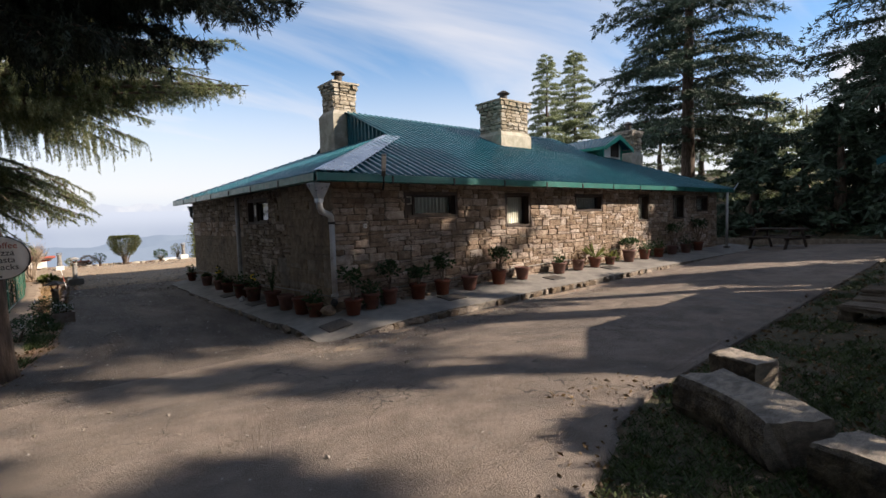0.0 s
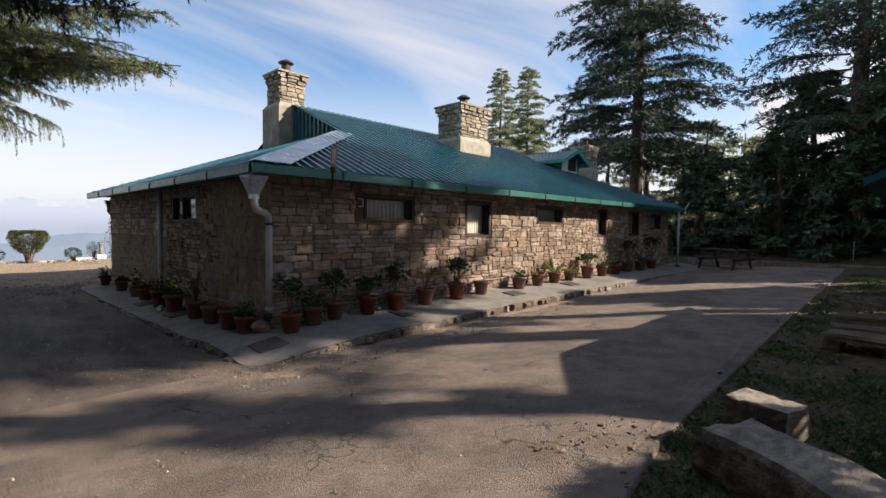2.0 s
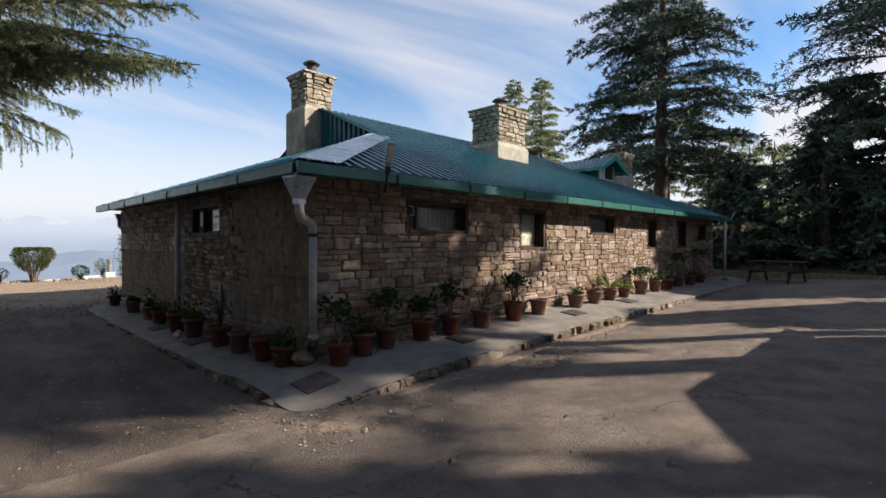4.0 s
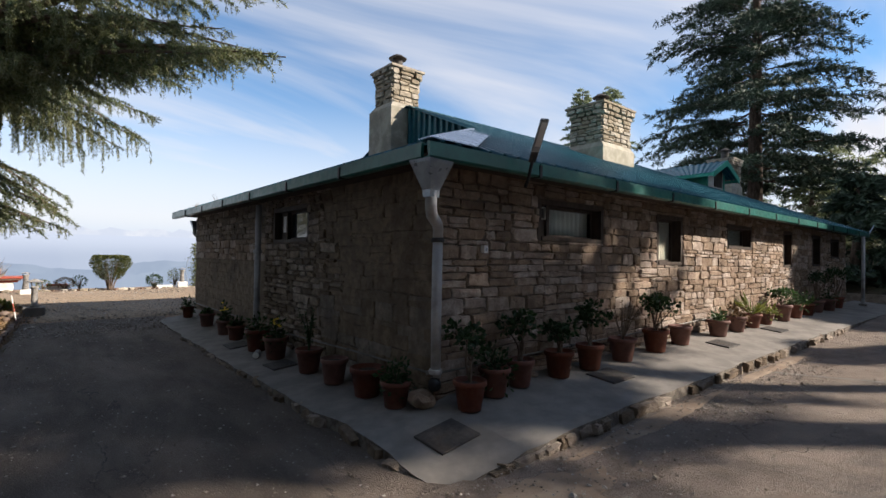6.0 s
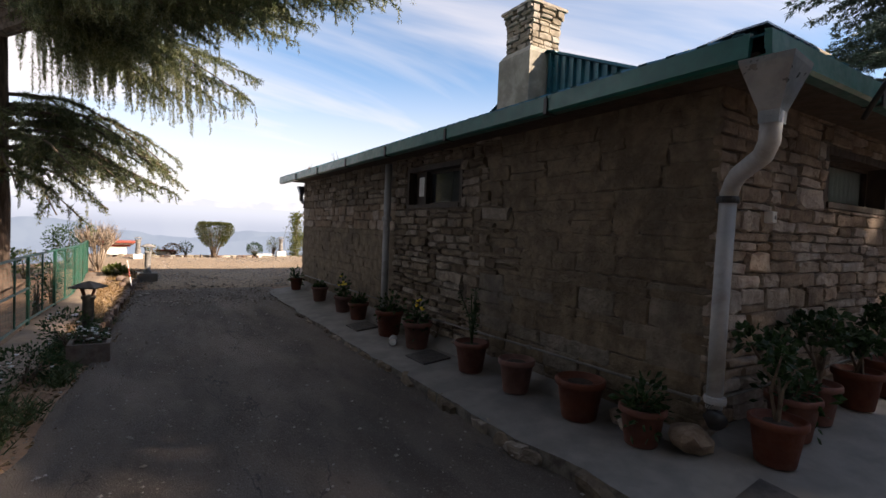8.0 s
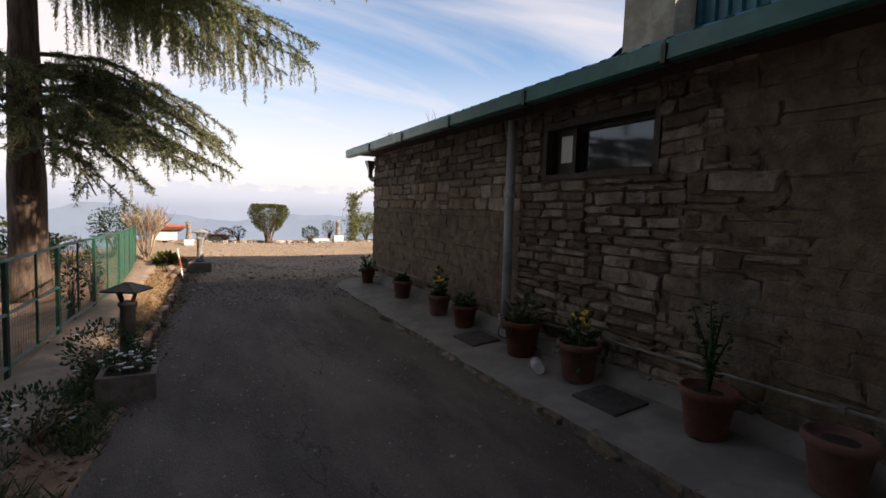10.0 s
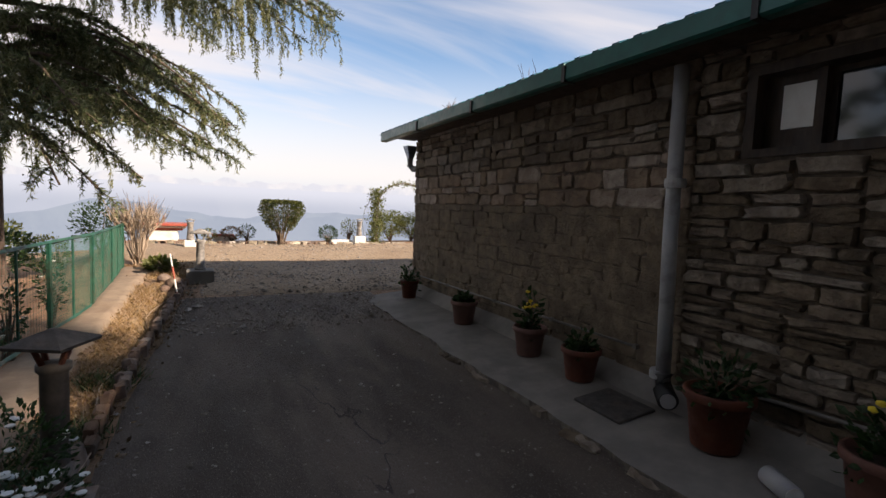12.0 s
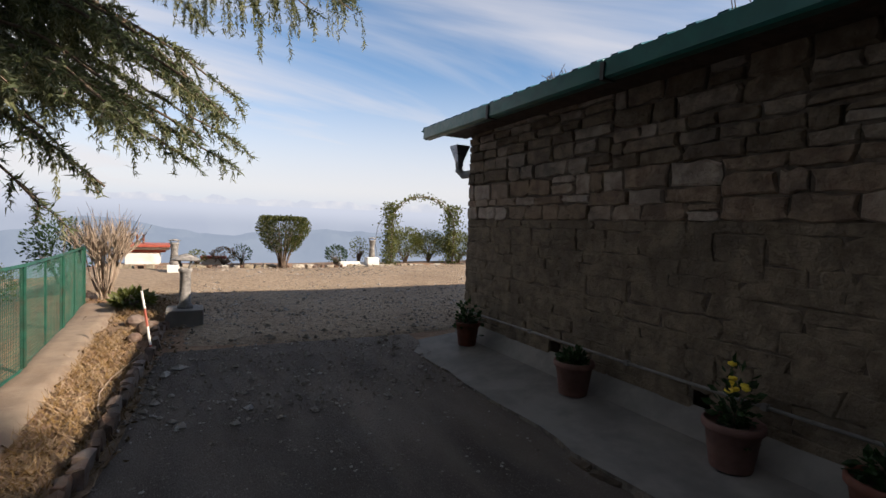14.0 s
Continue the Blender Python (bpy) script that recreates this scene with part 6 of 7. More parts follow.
def garden_lamp(x, y, h, label, roof="pyramid", base=True, dark=False):
    z = ground_z(x, y)
    mt = M_PLATE if dark else M_LAMP
    t = thing("garden_lamp", Matrix.Translation((x, y, z)), label, "garden lamp")
    if base:
        part("plinth", soft_box(-0.2, 0.2, -0.2, 0.2, -0.1, 0.2, 0.015), M_CONC, t, "square concrete plinth")
    z0 = 0.2 if base else 0.0
    bm = bmesh.new()
    lathe(bm, [(0.085, z0), (0.08, z0 + 0.04), (0.062, z0 + 0.06), (0.06, h * 0.72), (0.075, h * 0.74), (0.075, h * 0.78), (0.05, h * 0.79)], 18)
    part("column", bm, mt, t, "", True)
    for k in range(4):
        a = math.pi / 2 * k + math.pi / 4
        bm = bmesh.new()
        tube(bm, [(0.05 * math.cos(a), 0.05 * math.sin(a), h * 0.77), (0.1 * math.cos(a), 0.1 * math.sin(a), h * 0.92)], 0.014, 6)
        part("strut", bm, M_TERRA if dark else M_LAMP, t)
    bm = bmesh.new()
    if roof == "pyramid":
        lathe(bm, [(0.2, h * 0.9), (0.205, h * 0.92), (0.02, h * 1.0)], 4, m=Matrix.Rotation(radians(20), 4, "Z"))
    else:
        lathe(bm, [(0.155, h * 0.9), (0.16, h * 0.915), (0.06, h * 0.97), (0.01, h * 0.99)], 20)
    part("cap", bm, mt, t, "pyramid cap" if roof == "pyramid" else "shallow conical cap")
    return t


garden_lamp(0.2, 12.95, 0.8, "dark mushroom garden lamp with a pyramid cap in the bed", "pyramid", False, True)
garden_lamp(0.8, 18.55, 0.86, "mottled grey concrete garden lamp on a square plinth", "cone")

pole = thing("marker_pole", Matrix.Translation((0.54, 17.35, ground_z(0.54, 17.35))), "thin weathered red and white pole leaning in the bed", "pole")
for k in range(4):
    bm = bmesh.new()
    a, b2 = Vector((0.02, -0.05, -0.05)).lerp(Vector((-0.1, 0.18, 0.62)), k / 4), Vector((0.02, -0.05, -0.05)).lerp(Vector((-0.1, 0.18, 0.62)), (k + 1) / 4)
    tube(bm, [a, b2], 0.011, 7)
    part("band", bm, M_WHITE if k % 2 else M_RED, pole)
hose = thing("garden_hose", Matrix.Translation((0.2, 15.0, 0)), "thin pale hose trailing along the bed", "hose")
bm = bmesh.new()
tube(bm, [(0.1 + 0.09 * math.sin(k * 0.9) - 0.012 * (8 - k), -2.4 + k * 0.32, ground_z(0.2, 12.6 + k * 0.32) + 0.035) for k in range(16)], 0.005, 6)
part("tube", bm, M_TWIG_PALE, hose, "", True)
for k, (x, y, s) in enumerate([(0.45, 18.2, 0.12), (0.3, 18.6, 0.1), (0.35, 17.9, 0.07)]):
    bm = bmesh.new()
    bmesh.ops.create_icosphere(bm, subdivisions=2, radius=s)
    for v in bm.verts:
        v.co *= 1 + 0.4 * noise.noise(v.co * 8 + Vector((k, 3, 0)))
        v.co.z *= 0.75
    ob = part("clay_lump", bm, M_BRICK, None)
    ob.matrix_world = Matrix.Translation((x, y, ground_z(x, y) + s * 0.5))
    tagged(ob, "reddish lump of clay in the planting bed", "rock", "clay lumps in the bed")

# planter box with white flowers by the dark lamp
pl = thing("planter_box", Matrix.Translation((0.28, 12.25, ground_z(0.28, 12.25))), "weathered brick-red planter box with white flowers", "planter")
bm = bmesh.new()
for a, b, c, d in ((-0.19, 0.19, -0.17, -0.13), (-0.19, 0.19, 0.13, 0.17), (-0.19, -0.15, -0.13, 0.13), (0.15, 0.19, -0.13, 0.13)):
    box(bm, a, b, c, d, -0.05, 0.22)
part("box", bm, M_BRICK, pl)
bm = bmesh.new()
box(bm, -0.15, 0.15, -0.13, 0.13, 0.1, 0.19)
part("soil", bm, M_SOIL, pl)


def shrub(x, y, w, h, n, mat, label, seed, size=0.06, flowers=0, stems=14, z=None, woody=M_TWIG, cat="shrub", shell=0.35, lift=0.15, flat=False):
    """Bush: many stems from one foot, leaves on an uneven crown."""
    rng = np.random.default_rng(seed)
    t = thing("shrub", Matrix.Translation((x, y, ground_z(x, y) if z is None else z)), label, cat)
    bm = bmesh.new()
    for k in range(stems):
        v = unit(rng.normal(0, 1, 3) * [1, 1, 0.4] + [0, 0, 0.8])
        e = v * [w, w, h] * rng.uniform(0.7, 1.0)
        e[2] = max(e[2], h * 0.5)
        tube(bm, [(rng.normal(0, 0.02), rng.normal(0, 0.02), -0.03), tuple(e * [0.35, 0.35, 0.5]), tuple(e * [0.8, 0.8, 0.9])], [0.014, 0.01, 0.004], 5)
    part("wood", bm, woody, t)
    v = unit(rng.normal(0, 1, (n, 3)) * [1, 1, 0.9])
    r = rng.uniform(shell, 1.0, (n, 1)) ** 0.5
    lump = np.array([1 + 0.22 * noise.noise(tuple(q * 2.4 + seed)) for q in v])[:, None]
    P = v * r * lump * [w, w, h * (1 - lift) / 2]
    if flat:
        P[:, 2] = np.minimum(P[:, 2], h * (1 - lift) / 2 * 0.55)
    P[:, 2] += h * (1 + lift) / 2
    tri_mesh("foliage", interleaf(leaf_cloud(P, unit(v + [0, 0, 0.4]), size, rng, 0.5)), mat, t)
    for k in range(flowers):
        q = P[int(rng.integers(0, n))] * 1.06
        bm = bmesh.new()
        lathe(bm, [(0.004, -0.008), (0.018, 0.0), (0.02, 0.006), (0.004, 0.01)], 7, q[0], q[1], True, Matrix.Translation((0, 0, q[2])))
        part("flower", bm, M_FLOWER_W, t)
    return t


shrub(0.28, 12.25, 0.18, 0.2, 380, M_LEAF, "leafy plant with small white flowers in the planter", 401, 0.035, 34, z=ground_z(0.28, 12.25) + 0.18)
shrub(0.05, 12.7, 0.28, 0.5, 700, M_LEAF, "dark leafy shrub beside the garden lamp", 402, 0.04, 14)
shrub(-0.15, 11.6, 0.3, 0.35, 600, M_LEAF, "low dark shrub in the bed", 403, 0.04, 8)
shrub(-0.35, 10.4, 0.3, 0.4, 600, M_LEAF, "dark leafy shrub at the lane's edge", 404, 0.045, 4)
shrub(-0.7, 9.2, 0.35, 0.4, 600, M_LEAF, "dark leafy shrub at the lane's edge", 405, 0.045, 6)
shrub(-0.6, 16.4, 0.12, 0.8, 260, M_LEAF, "leafy climber on the fence", 406, 0.05, 5)
shrub(-0.62, 15.2, 0.12, 0.7, 220, M_LEAF, "leafy climber on the fence", 407, 0.05, 4)
# garden beyond the fence
for k, (x, y, w, h, m) in enumerate([(-2.6, 14.5, 0.9, 1.0, M_LEAF), (-3.6, 16.5, 1.0, 1.1, M_LEAF2), (-2.4, 20.5, 0.7, 0.9, M_LEAF), (-3.2, 22.5, 0.8, 1.0, M_LEAF2), (-2.9, 12.2, 0.9, 0.9, M_LEAF)]):
    shrub(x, y, w, h, 900, m, "loose garden shrub below the fence", 420 + k, 0.1)

# ---- terrace edge ----


def goblet_bush(x, y, w, h, label, seed):
    """Clipped bush: bare stems fanning from one foot into a dense flat-topped bowl of leaves."""
    rng = np.random.default_rng(seed)
    t = thing("goblet_bush", Matrix.Translation((x, y, ground_z(x, y))), label, "shrub")
    for k in range(26):
        a, r = rng.uniform(0, 6.3), w * rng.uniform(0.3, 0.95)
        bm = bmesh.new()
        c, q = math.cos(a), math.sin(a)
        tube(bm, [(0.05 * c, 0.05 * q, -0.04), (0.3 * r * c, 0.3 * r * q, h * 0.3), (0.7 * r * c, 0.7 * r * q, h * 0.6), (r * 0.9 * c, r * 0.9 * q, h * 0.82)], [0.016, 0.013, 0.009, 0.004], 5)
        part("stem", bm, M_TWIG, t)
    n = 9500
    f = rng.uniform(0, 1, n) ** 0.8
    rim = w * (0.2 + 0.8 * np.minimum(1, f / 0.7) ** 0.5) * np.where(f > 0.9, 1 - 1.6 * (f - 0.9), 1.0)
    a = rng.uniform(0, 2 * math.pi, n)
    top = rng.random(n) < 0.3
    f = np.where(top, 1 - 0.06 * rng.random(n), f)
    rr = np.where(top, 0.86 * w * np.sqrt(rng.random(n)), rim * rng.uniform(0.1, 1.06, n) ** 0.4)
    lump = np.array([1 + 0.12 * noise.noise((math.cos(v) * 2, math.sin(v) * 2, g * 4)) for v, g in zip(a, f)])
    P = np.stack([np.cos(a) * rr * lump, np.sin(a) * rr * lump, h * (0.3 + 0.7 * f) + rng.normal(0, 0.015, n)], 1)
    out = unit(np.stack([np.cos(a), np.sin(a), 0.5 + 1.5 * top], 1))
    thin = rng.random(n) < np.clip(0.3 + 2.2 * f, 0, 1)
    tri_mesh("foliage", interleaf(leaf_cloud(P[thin], out[thin], 0.05, rng, 0.5)), M_LEAF3, t)


goblet_bush(2.66, 23.3, 0.56, 1.14, "clipped goblet-shaped bush with bare stems at its foot", 430)
shrub(4.0, 23.8, 0.26, 0.52, 800, M_LEAF, "small dark clipped bush on the terrace edge", 431, 0.05)
shrub(1.5, 24.3, 0.3, 0.42, 500, M_DRY, "low reddish shrub on the terrace edge", 432, 0.05)
shrub(1.9, 24.3, 0.2, 0.5, 300, M_LEAF, "low leafy shrub on the terrace edge", 433, 0.05)
shrub(0.95, 24.2, 0.2, 0.35, 250, M_LEAF2, "low straggly shrub on the terrace edge", 434, 0.05)
shrub(6.0, 24.2, 0.5, 1.0, 2600, M_LEAF2, "yellowing leafy bush by the garden arch", 435, 0.06, shell=0.1)
shrub(6.75, 24.3, 0.5, 0.9, 2400, M_LEAF2, "yellowing leafy bush by the garden arch", 436, 0.06, shell=0.1)
shrub(7.6, 24.1, 0.6, 0.9, 2600, M_LEAF2, "yellowing leafy bush by the garden arch", 437, 0.06, shell=0.1)
shrub(4.75, 24.4, 0.25, 0.7, 400, M_LEAF2, "straggly yellowing bush behind the white pier", 438, 0.05, shell=0.1)


def twig_bush(x, y, w, h, label, seed):
    """Leafless bush: stems that fork twice, one part a stem."""
    rng = np.random.default_rng(seed)
    t = thing("dry_bush", Matrix.Translation((x, y, ground_z(x, y))), label, "shrub")
    for k in range(34):
        bm = bmesh.new()
        a = rng.uniform(0, 6.3)
        out = np.array([math.cos(a), math.sin(a), 0]) * w * rng.uniform(0.15, 0.8)
        mid = out * 0.55 + [0, 0, h * rng.uniform(0.35, 0.5)]
        tube(bm, [(rng.normal(0, 0.05), rng.normal(0, 0.05), -0.05), tuple(mid * [0.7, 0.7, 0.5]), tuple(mid)], [0.013, 0.011, 0.009], 5)
        for q in range(4):
            end = mid + np.array([out[0] * 0.5, out[1] * 0.5, 0]) + rng.normal(0, 0.13, 3) * [1, 1, 0.4] + [0, 0, h * rng.uniform(0.22, 0.42)]
            knee = (mid + end) / 2 + rng.normal(0, 0.03, 3)
            tube(bm, [tuple(mid), tuple(knee), tuple(end)], [0.008, 0.006, 0.003], 4)
            for r in range(3):
                tip = knee + (end - knee) * rng.uniform(0.1, 0.9) + rng.normal(0, 0.07, 3) + [0, 0, 0.14]
                tube(bm, [tuple(knee), tuple(tip)], [0.005, 0.002], 3)
        part("stem", bm, M_TWIG_PALE, t)


twig_bush(-0.25, 20.35, 0.62, 1.3, "leafless pale twiggy bush at the fence's end", 439)

# weeds rooted in the side gutter
for k, (y, n, tall) in enumerate([(15.1, 22, 0.1), (13.6, 5, 0.16)]):
    rng = np.random.default_rng(450 + k)
    t = thing("gutter_weed", Matrix.Translation((OX + 0.01, y, EAVE)), "thin wiry weed sprouting from the green gutter", "weed")
    bm = bmesh.new()
    for q in range(n):
        foot = np.array([0, rng.normal(0, 0.08), 0.0])
        tip = foot + [rng.normal(0, 0.04), rng.normal(0, 0.07), tall * rng.uniform(0.5, 1.2)]
        tube(bm, [tuple(foot), tuple((foot + tip) / 2 + rng.normal(0, 0.012, 3)), tuple(tip)], [0.003, 0.0025, 0.0015], 4)
    part("stem", bm, M_TWIG, t)
shrub(0.15, 19.7, 0.2, 0.2, 260, M_LEAF2, "tuft of strap leaves below the dry bush", 440, 0.12)
shrub(-1.0, 21.6, 0.5, 1.05, 1500, M_LEAF, "tall thin shrub beyond the fence", 441, 0.06, shell=0.1)
shrub(-1.7, 20.9, 0.4, 0.75, 900, M_LEAF2, "clipped yellow-green bush beyond the fence", 442, 0.05)


def pier(x, y, w, h, label, lamp_h):
    t = thing("garden_pier", Matrix.Translation((x, y, ground_z(x, y))), label, "pier")
    part("block", soft_box(-w / 2, w / 2, -w / 2, w / 2, -0.1, h, 0.01), M_WHITE, t)
    bm = bmesh.new()
    lathe(bm, [(0.07, h), (0.085, h + 0.03), (0.06, h + lamp_h * 0.5), (0.075, h + lamp_h * 0.8), (0.09, h + lamp_h * 0.84), (0.05, h + lamp_h * 0.86)], 14)
    part("lamp_column", bm, M_LAMP, t, "", True)
    bm = bmesh.new()
    lathe(bm, [(0.1, h + lamp_h * 0.93), (0.11, h + lamp_h * 0.95), (0.02, h + lamp_h)], 4)
    part("lamp_cap", bm, M_LAMP, t)
    for s in (-1, 1):
        bm = bmesh.new()
        tube(bm, [(s * 0.05, 0, h + lamp_h * 0.85), (s * 0.08, 0, h + lamp_h * 0.94)], 0.01, 5)
        part("strut", bm, M_LAMP, t)


pier(0.55, 22.7, 0.24, 0.17, "white block pier with a grey garden lamp on top", 0.5)
pier(4.85, 23.6, 0.3, 0.22, "white block pier with a grey garden lamp on top", 0.5)
wall_low = thing("low_wall", Matrix.Translation((4.4, 23.7, 0.0)), "short whitewashed kerb wall beside the pier", "low wall")
part("block", soft_box(-0.35, 0.25, -0.1, 0.1, -0.1, 0.13, 0.015), M_WHITE, wall_low)


def build_hut():
    t = thing("small_shrine", Matrix.Translation((-0.15, 24.8, -0.35)), "little white block structure with layered red and white coping", "small building")
    part("body", soft_box(-0.3, 0.35, -0.3, 0.3, 0.0, 0.62, 0.01), M_WHITE, t)
    for k, (w, z, m) in enumerate(((0.42, 0.62, M_RED), (0.5, 0.68, M_WHITE), (0.58, 0.74, M_RED))):
        part("coping", soft_box(-w + 0.05, w + 0.05, -w + 0.1, w - 0.1, z, z + 0.058, 0.01), m, t)
    for x in (-0.1, 0.02):
        bm = bmesh.new()
        tube(bm, [(x, 0, 0.8), (x, 0, 1.0)], 0.022, 8)
        part("finial", bm, M_TERRA, t)


build_hut()
red = thing("low_wall", Matrix.Translation((1.2, 24.6, -0.05)), "low white wall with a red coping on the terrace edge", "low wall")
part("block", soft_box(-0.15, 0.35, -0.1, 0.1, -0.1, 0.18, 0.01), M_WHITE, red)
part("coping", soft_box(-0.18, 0.38, -0.13, 0.13, 0.18, 0.24, 0.01), M_RED, red)

edge = thing("stone_edging", Matrix.Translation((3, 23.45, 0)), "broken line of pale rounded stones and bricks along the terrace edge", "edging")
rnd = random.Random(4)
for k in range(58):
    x = -0.4 + k * 0.16 + rnd.uniform(-0.04, 0.04)
    ob = new("stone", STONES_CHIM[rnd.randrange(24)] if rnd.random() < 0.6 else shared[rnd.randrange(5)])
    ob.parent = edge
    big = ob.data in shared
    ob.matrix_basis = Matrix.Translation((x - 3, rnd.uniform(-0.06, 0.06), 0.03)) @ Euler((rnd.uniform(-.2, .2), rnd.uniform(-.2, .2), rnd.uniform(-.5, .5))).to_matrix().to_4x4() @ Matrix.Diagonal(((1, 1, 0.7, 1) if big else (rnd.uniform(0.1, 0.2), 0.12, rnd.uniform(0.07, 0.13), 1)))


def build_arch():
    t = thing("garden_arch", Matrix.Translation((6.3, 23.8, -0.1)), "metal garden arch overgrown with a yellowing climber", "garden arch")
    rng = np.random.default_rng(77)
    for dy in (-0.12, 0.12):
        pts = [(-0.9, dy, 0)] + [(-0.9, dy, 1.2)] + [(-0.9 * math.cos(a), dy, 1.2 + 0.75 * math.sin(a)) for a in np.linspace(0.2, math.pi - 0.2, 12)] + [(0.9, dy, 1.2), (0.9, dy, 0)]
        bm = bmesh.new()
        tube(bm, pts, 0.012, 6)
        part("hoop", bm, M_TWIG, t)
    P = []
    for x, z0, z1, n, w in ((-0.9, 0.0, 1.75, 1900, 0.17), (0.9, 0.2, 1.75, 1900, 0.22)):
        z = rng.uniform(z0, z1, n)
        P.append(np.stack([x + rng.normal(0, w * 0.6, n), rng.normal(0, 0.14, n), z], 1))
    a = rng.uniform(0.3, math.pi - 0.2, 420)
    P.append(np.stack([-0.9 * np.cos(a), rng.normal(0, 0.1, 420), 1.2 + 0.75 * np.sin(a) + rng.normal(0, 0.05, 420)], 1))
    P = np.concatenate(P)
    tri_mesh("climber", interleaf(leaf_cloud(P, unit(rng.normal(0, 1, P.shape)), 0.07, rng, 0.6)), M_LEAF2, t, "yellowing climber leaves")
    bm = bmesh.new()
    tube(bm, [(-1.15, 0, 0.0), (-1.3, 0, 0.7), (-1.25, 0, 1.1), (-1.05, 0, 1.45)], 0.012, 5)
    part("bent_rod", bm, M_GALV, t)


build_arch()

# ---- verge on the right: logs, slabs, shed ----
def log_seat(x0, y0, x1, y1, z, r, label, seed, flat=True, bow=0.0, square=1.0):
    """Split log: rounded barky underside, pale hewn top."""
    a, b = Vector((x0, y0, 0)), Vector((x1, y1, 0))
    mid = (a + b) / 2
    g = ground_z(mid.x, mid.y)
    t = thing("log", Matrix.Translation((mid.x, mid.y, g)) @ Matrix.Rotation(math.atan2(y1 - y0, x1 - x0), 4, "Z"), label, "log", "split logs on the verge")
    L = (b - a).length
    nseg, nr = 26, 40
    verts, faces, mats = [], [], []
    for i in range(nseg + 1):
        f = i / nseg
        x = (f - 0.5) * L
        bend = bow * math.sin(math.pi * f)
        for k in range(nr):
            an = 2 * math.pi * k / nr
            c, s = math.cos(an), math.sin(an)
            c, s = math.copysign(abs(c) ** square, c), math.copysign(abs(s) ** square, s)
            plate = abs(noise.noise((c * 3.4 + seed, s * 3.4, x * 2.2)))          # bark plates with furrows
            rr = r * (0.93 + 0.10 * noise.noise((c * 1.3 + seed, s * 1.3, x * 1.6)) + 0.22 * min(plate, 0.3))
            yy, zz = rr * c, rr * s
            if flat:
                zz = min(zz, r * 0.58 + 0.03 * noise.noise((x * 3, yy * 5, seed)) + 0.012 * noise.noise((x * 14, yy * 14, seed)))
            verts.append((x + (0.035 * noise.noise((yy * 8, zz * 8, seed + i)) if i in (0, nseg) else 0), yy + bend, z + zz))
    for i in range(nseg):
        for k in range(nr):
            j = (k + 1) % nr
            faces.append((i * nr + k, (i + 1) * nr + k, (i + 1) * nr + j, i * nr + j))
            an = 360 * (k + 0.5) / nr
            mats.append(1 if flat and 32 < an < 148 else 0)
    faces += [tuple(range(nr)), tuple(nseg * nr + k for k in range(nr - 1, -1, -1))]
    mats += [1, 1]
    ob = link_mesh("timber", verts, faces, M_LOG, t)
    ob.data.materials.append(M_LOG_TOP)
    ob.data.polygons.foreach_set("material_index", mats)
    return t


log_seat(3.98, 1.6, 3.45, 0.82, 0.15, 0.27, "long weathered split log with a pale hewn top on the verge", 3, bow=0.07)
log_seat(3.5, 0.66, 3.22, -0.12, 0.12, 0.25, "weathered split log with cracked bark on the verge", 8, bow=0.05)
log_seat(4.62, 1.7, 4.5, 1.3, 0.24, 0.16, "short pale squared log block on the verge", 14, square=0.6)

slabs = thing("stone_slabs", Matrix.Translation((9.0, 1.15, ground_z(9, 1.15))), "stack of rough grey stone slabs on the shaded verge", "stone slabs")
rnd = random.Random(21)
for k, (x, y, z, lx, ly, lz) in enumerate([(-0.75, 0.0, 0.12, 0.5, 0.75, 0.09), (-0.75, -0.28, 0.0, 0.4, 0.2, 0.16), (-0.72, 0.3, 0.0, 0.35, 0.18, 0.16), (0.1, 0.0, 0.0, 0.5, 0.8, 0.1), (0.1, 0.02, 0.1, 0.45, 0.75, 0.08),
                                            (0.75, 0.05, 0.0, 0.5, 0.8, 0.1), (0.78, 0.02, 0.1, 0.5, 0.7, 0.08), (0.8, 0.05, 0.18, 0.45, 0.7, 0.07), (1.5, 0.05, 0.0, 0.5, 0.75, 0.1)]):
    bm = soft_box(-lx / 2, lx / 2, -ly / 2, ly / 2, 0, lz, 0.02, 1)
    for v in bm.verts:
        v.co += Vector((rnd.uniform(-.025, .025), rnd.uniform(-.025, .025), rnd.uniform(-.012, .012)))
    ob = part("slab", bm, M_STONE_WASH_SHADED, slabs)
    ob.matrix_basis = Matrix.Translation((x, y, z)) @ Matrix.Rotation(radians(rnd.uniform(-9, 9)), 4, "Z")


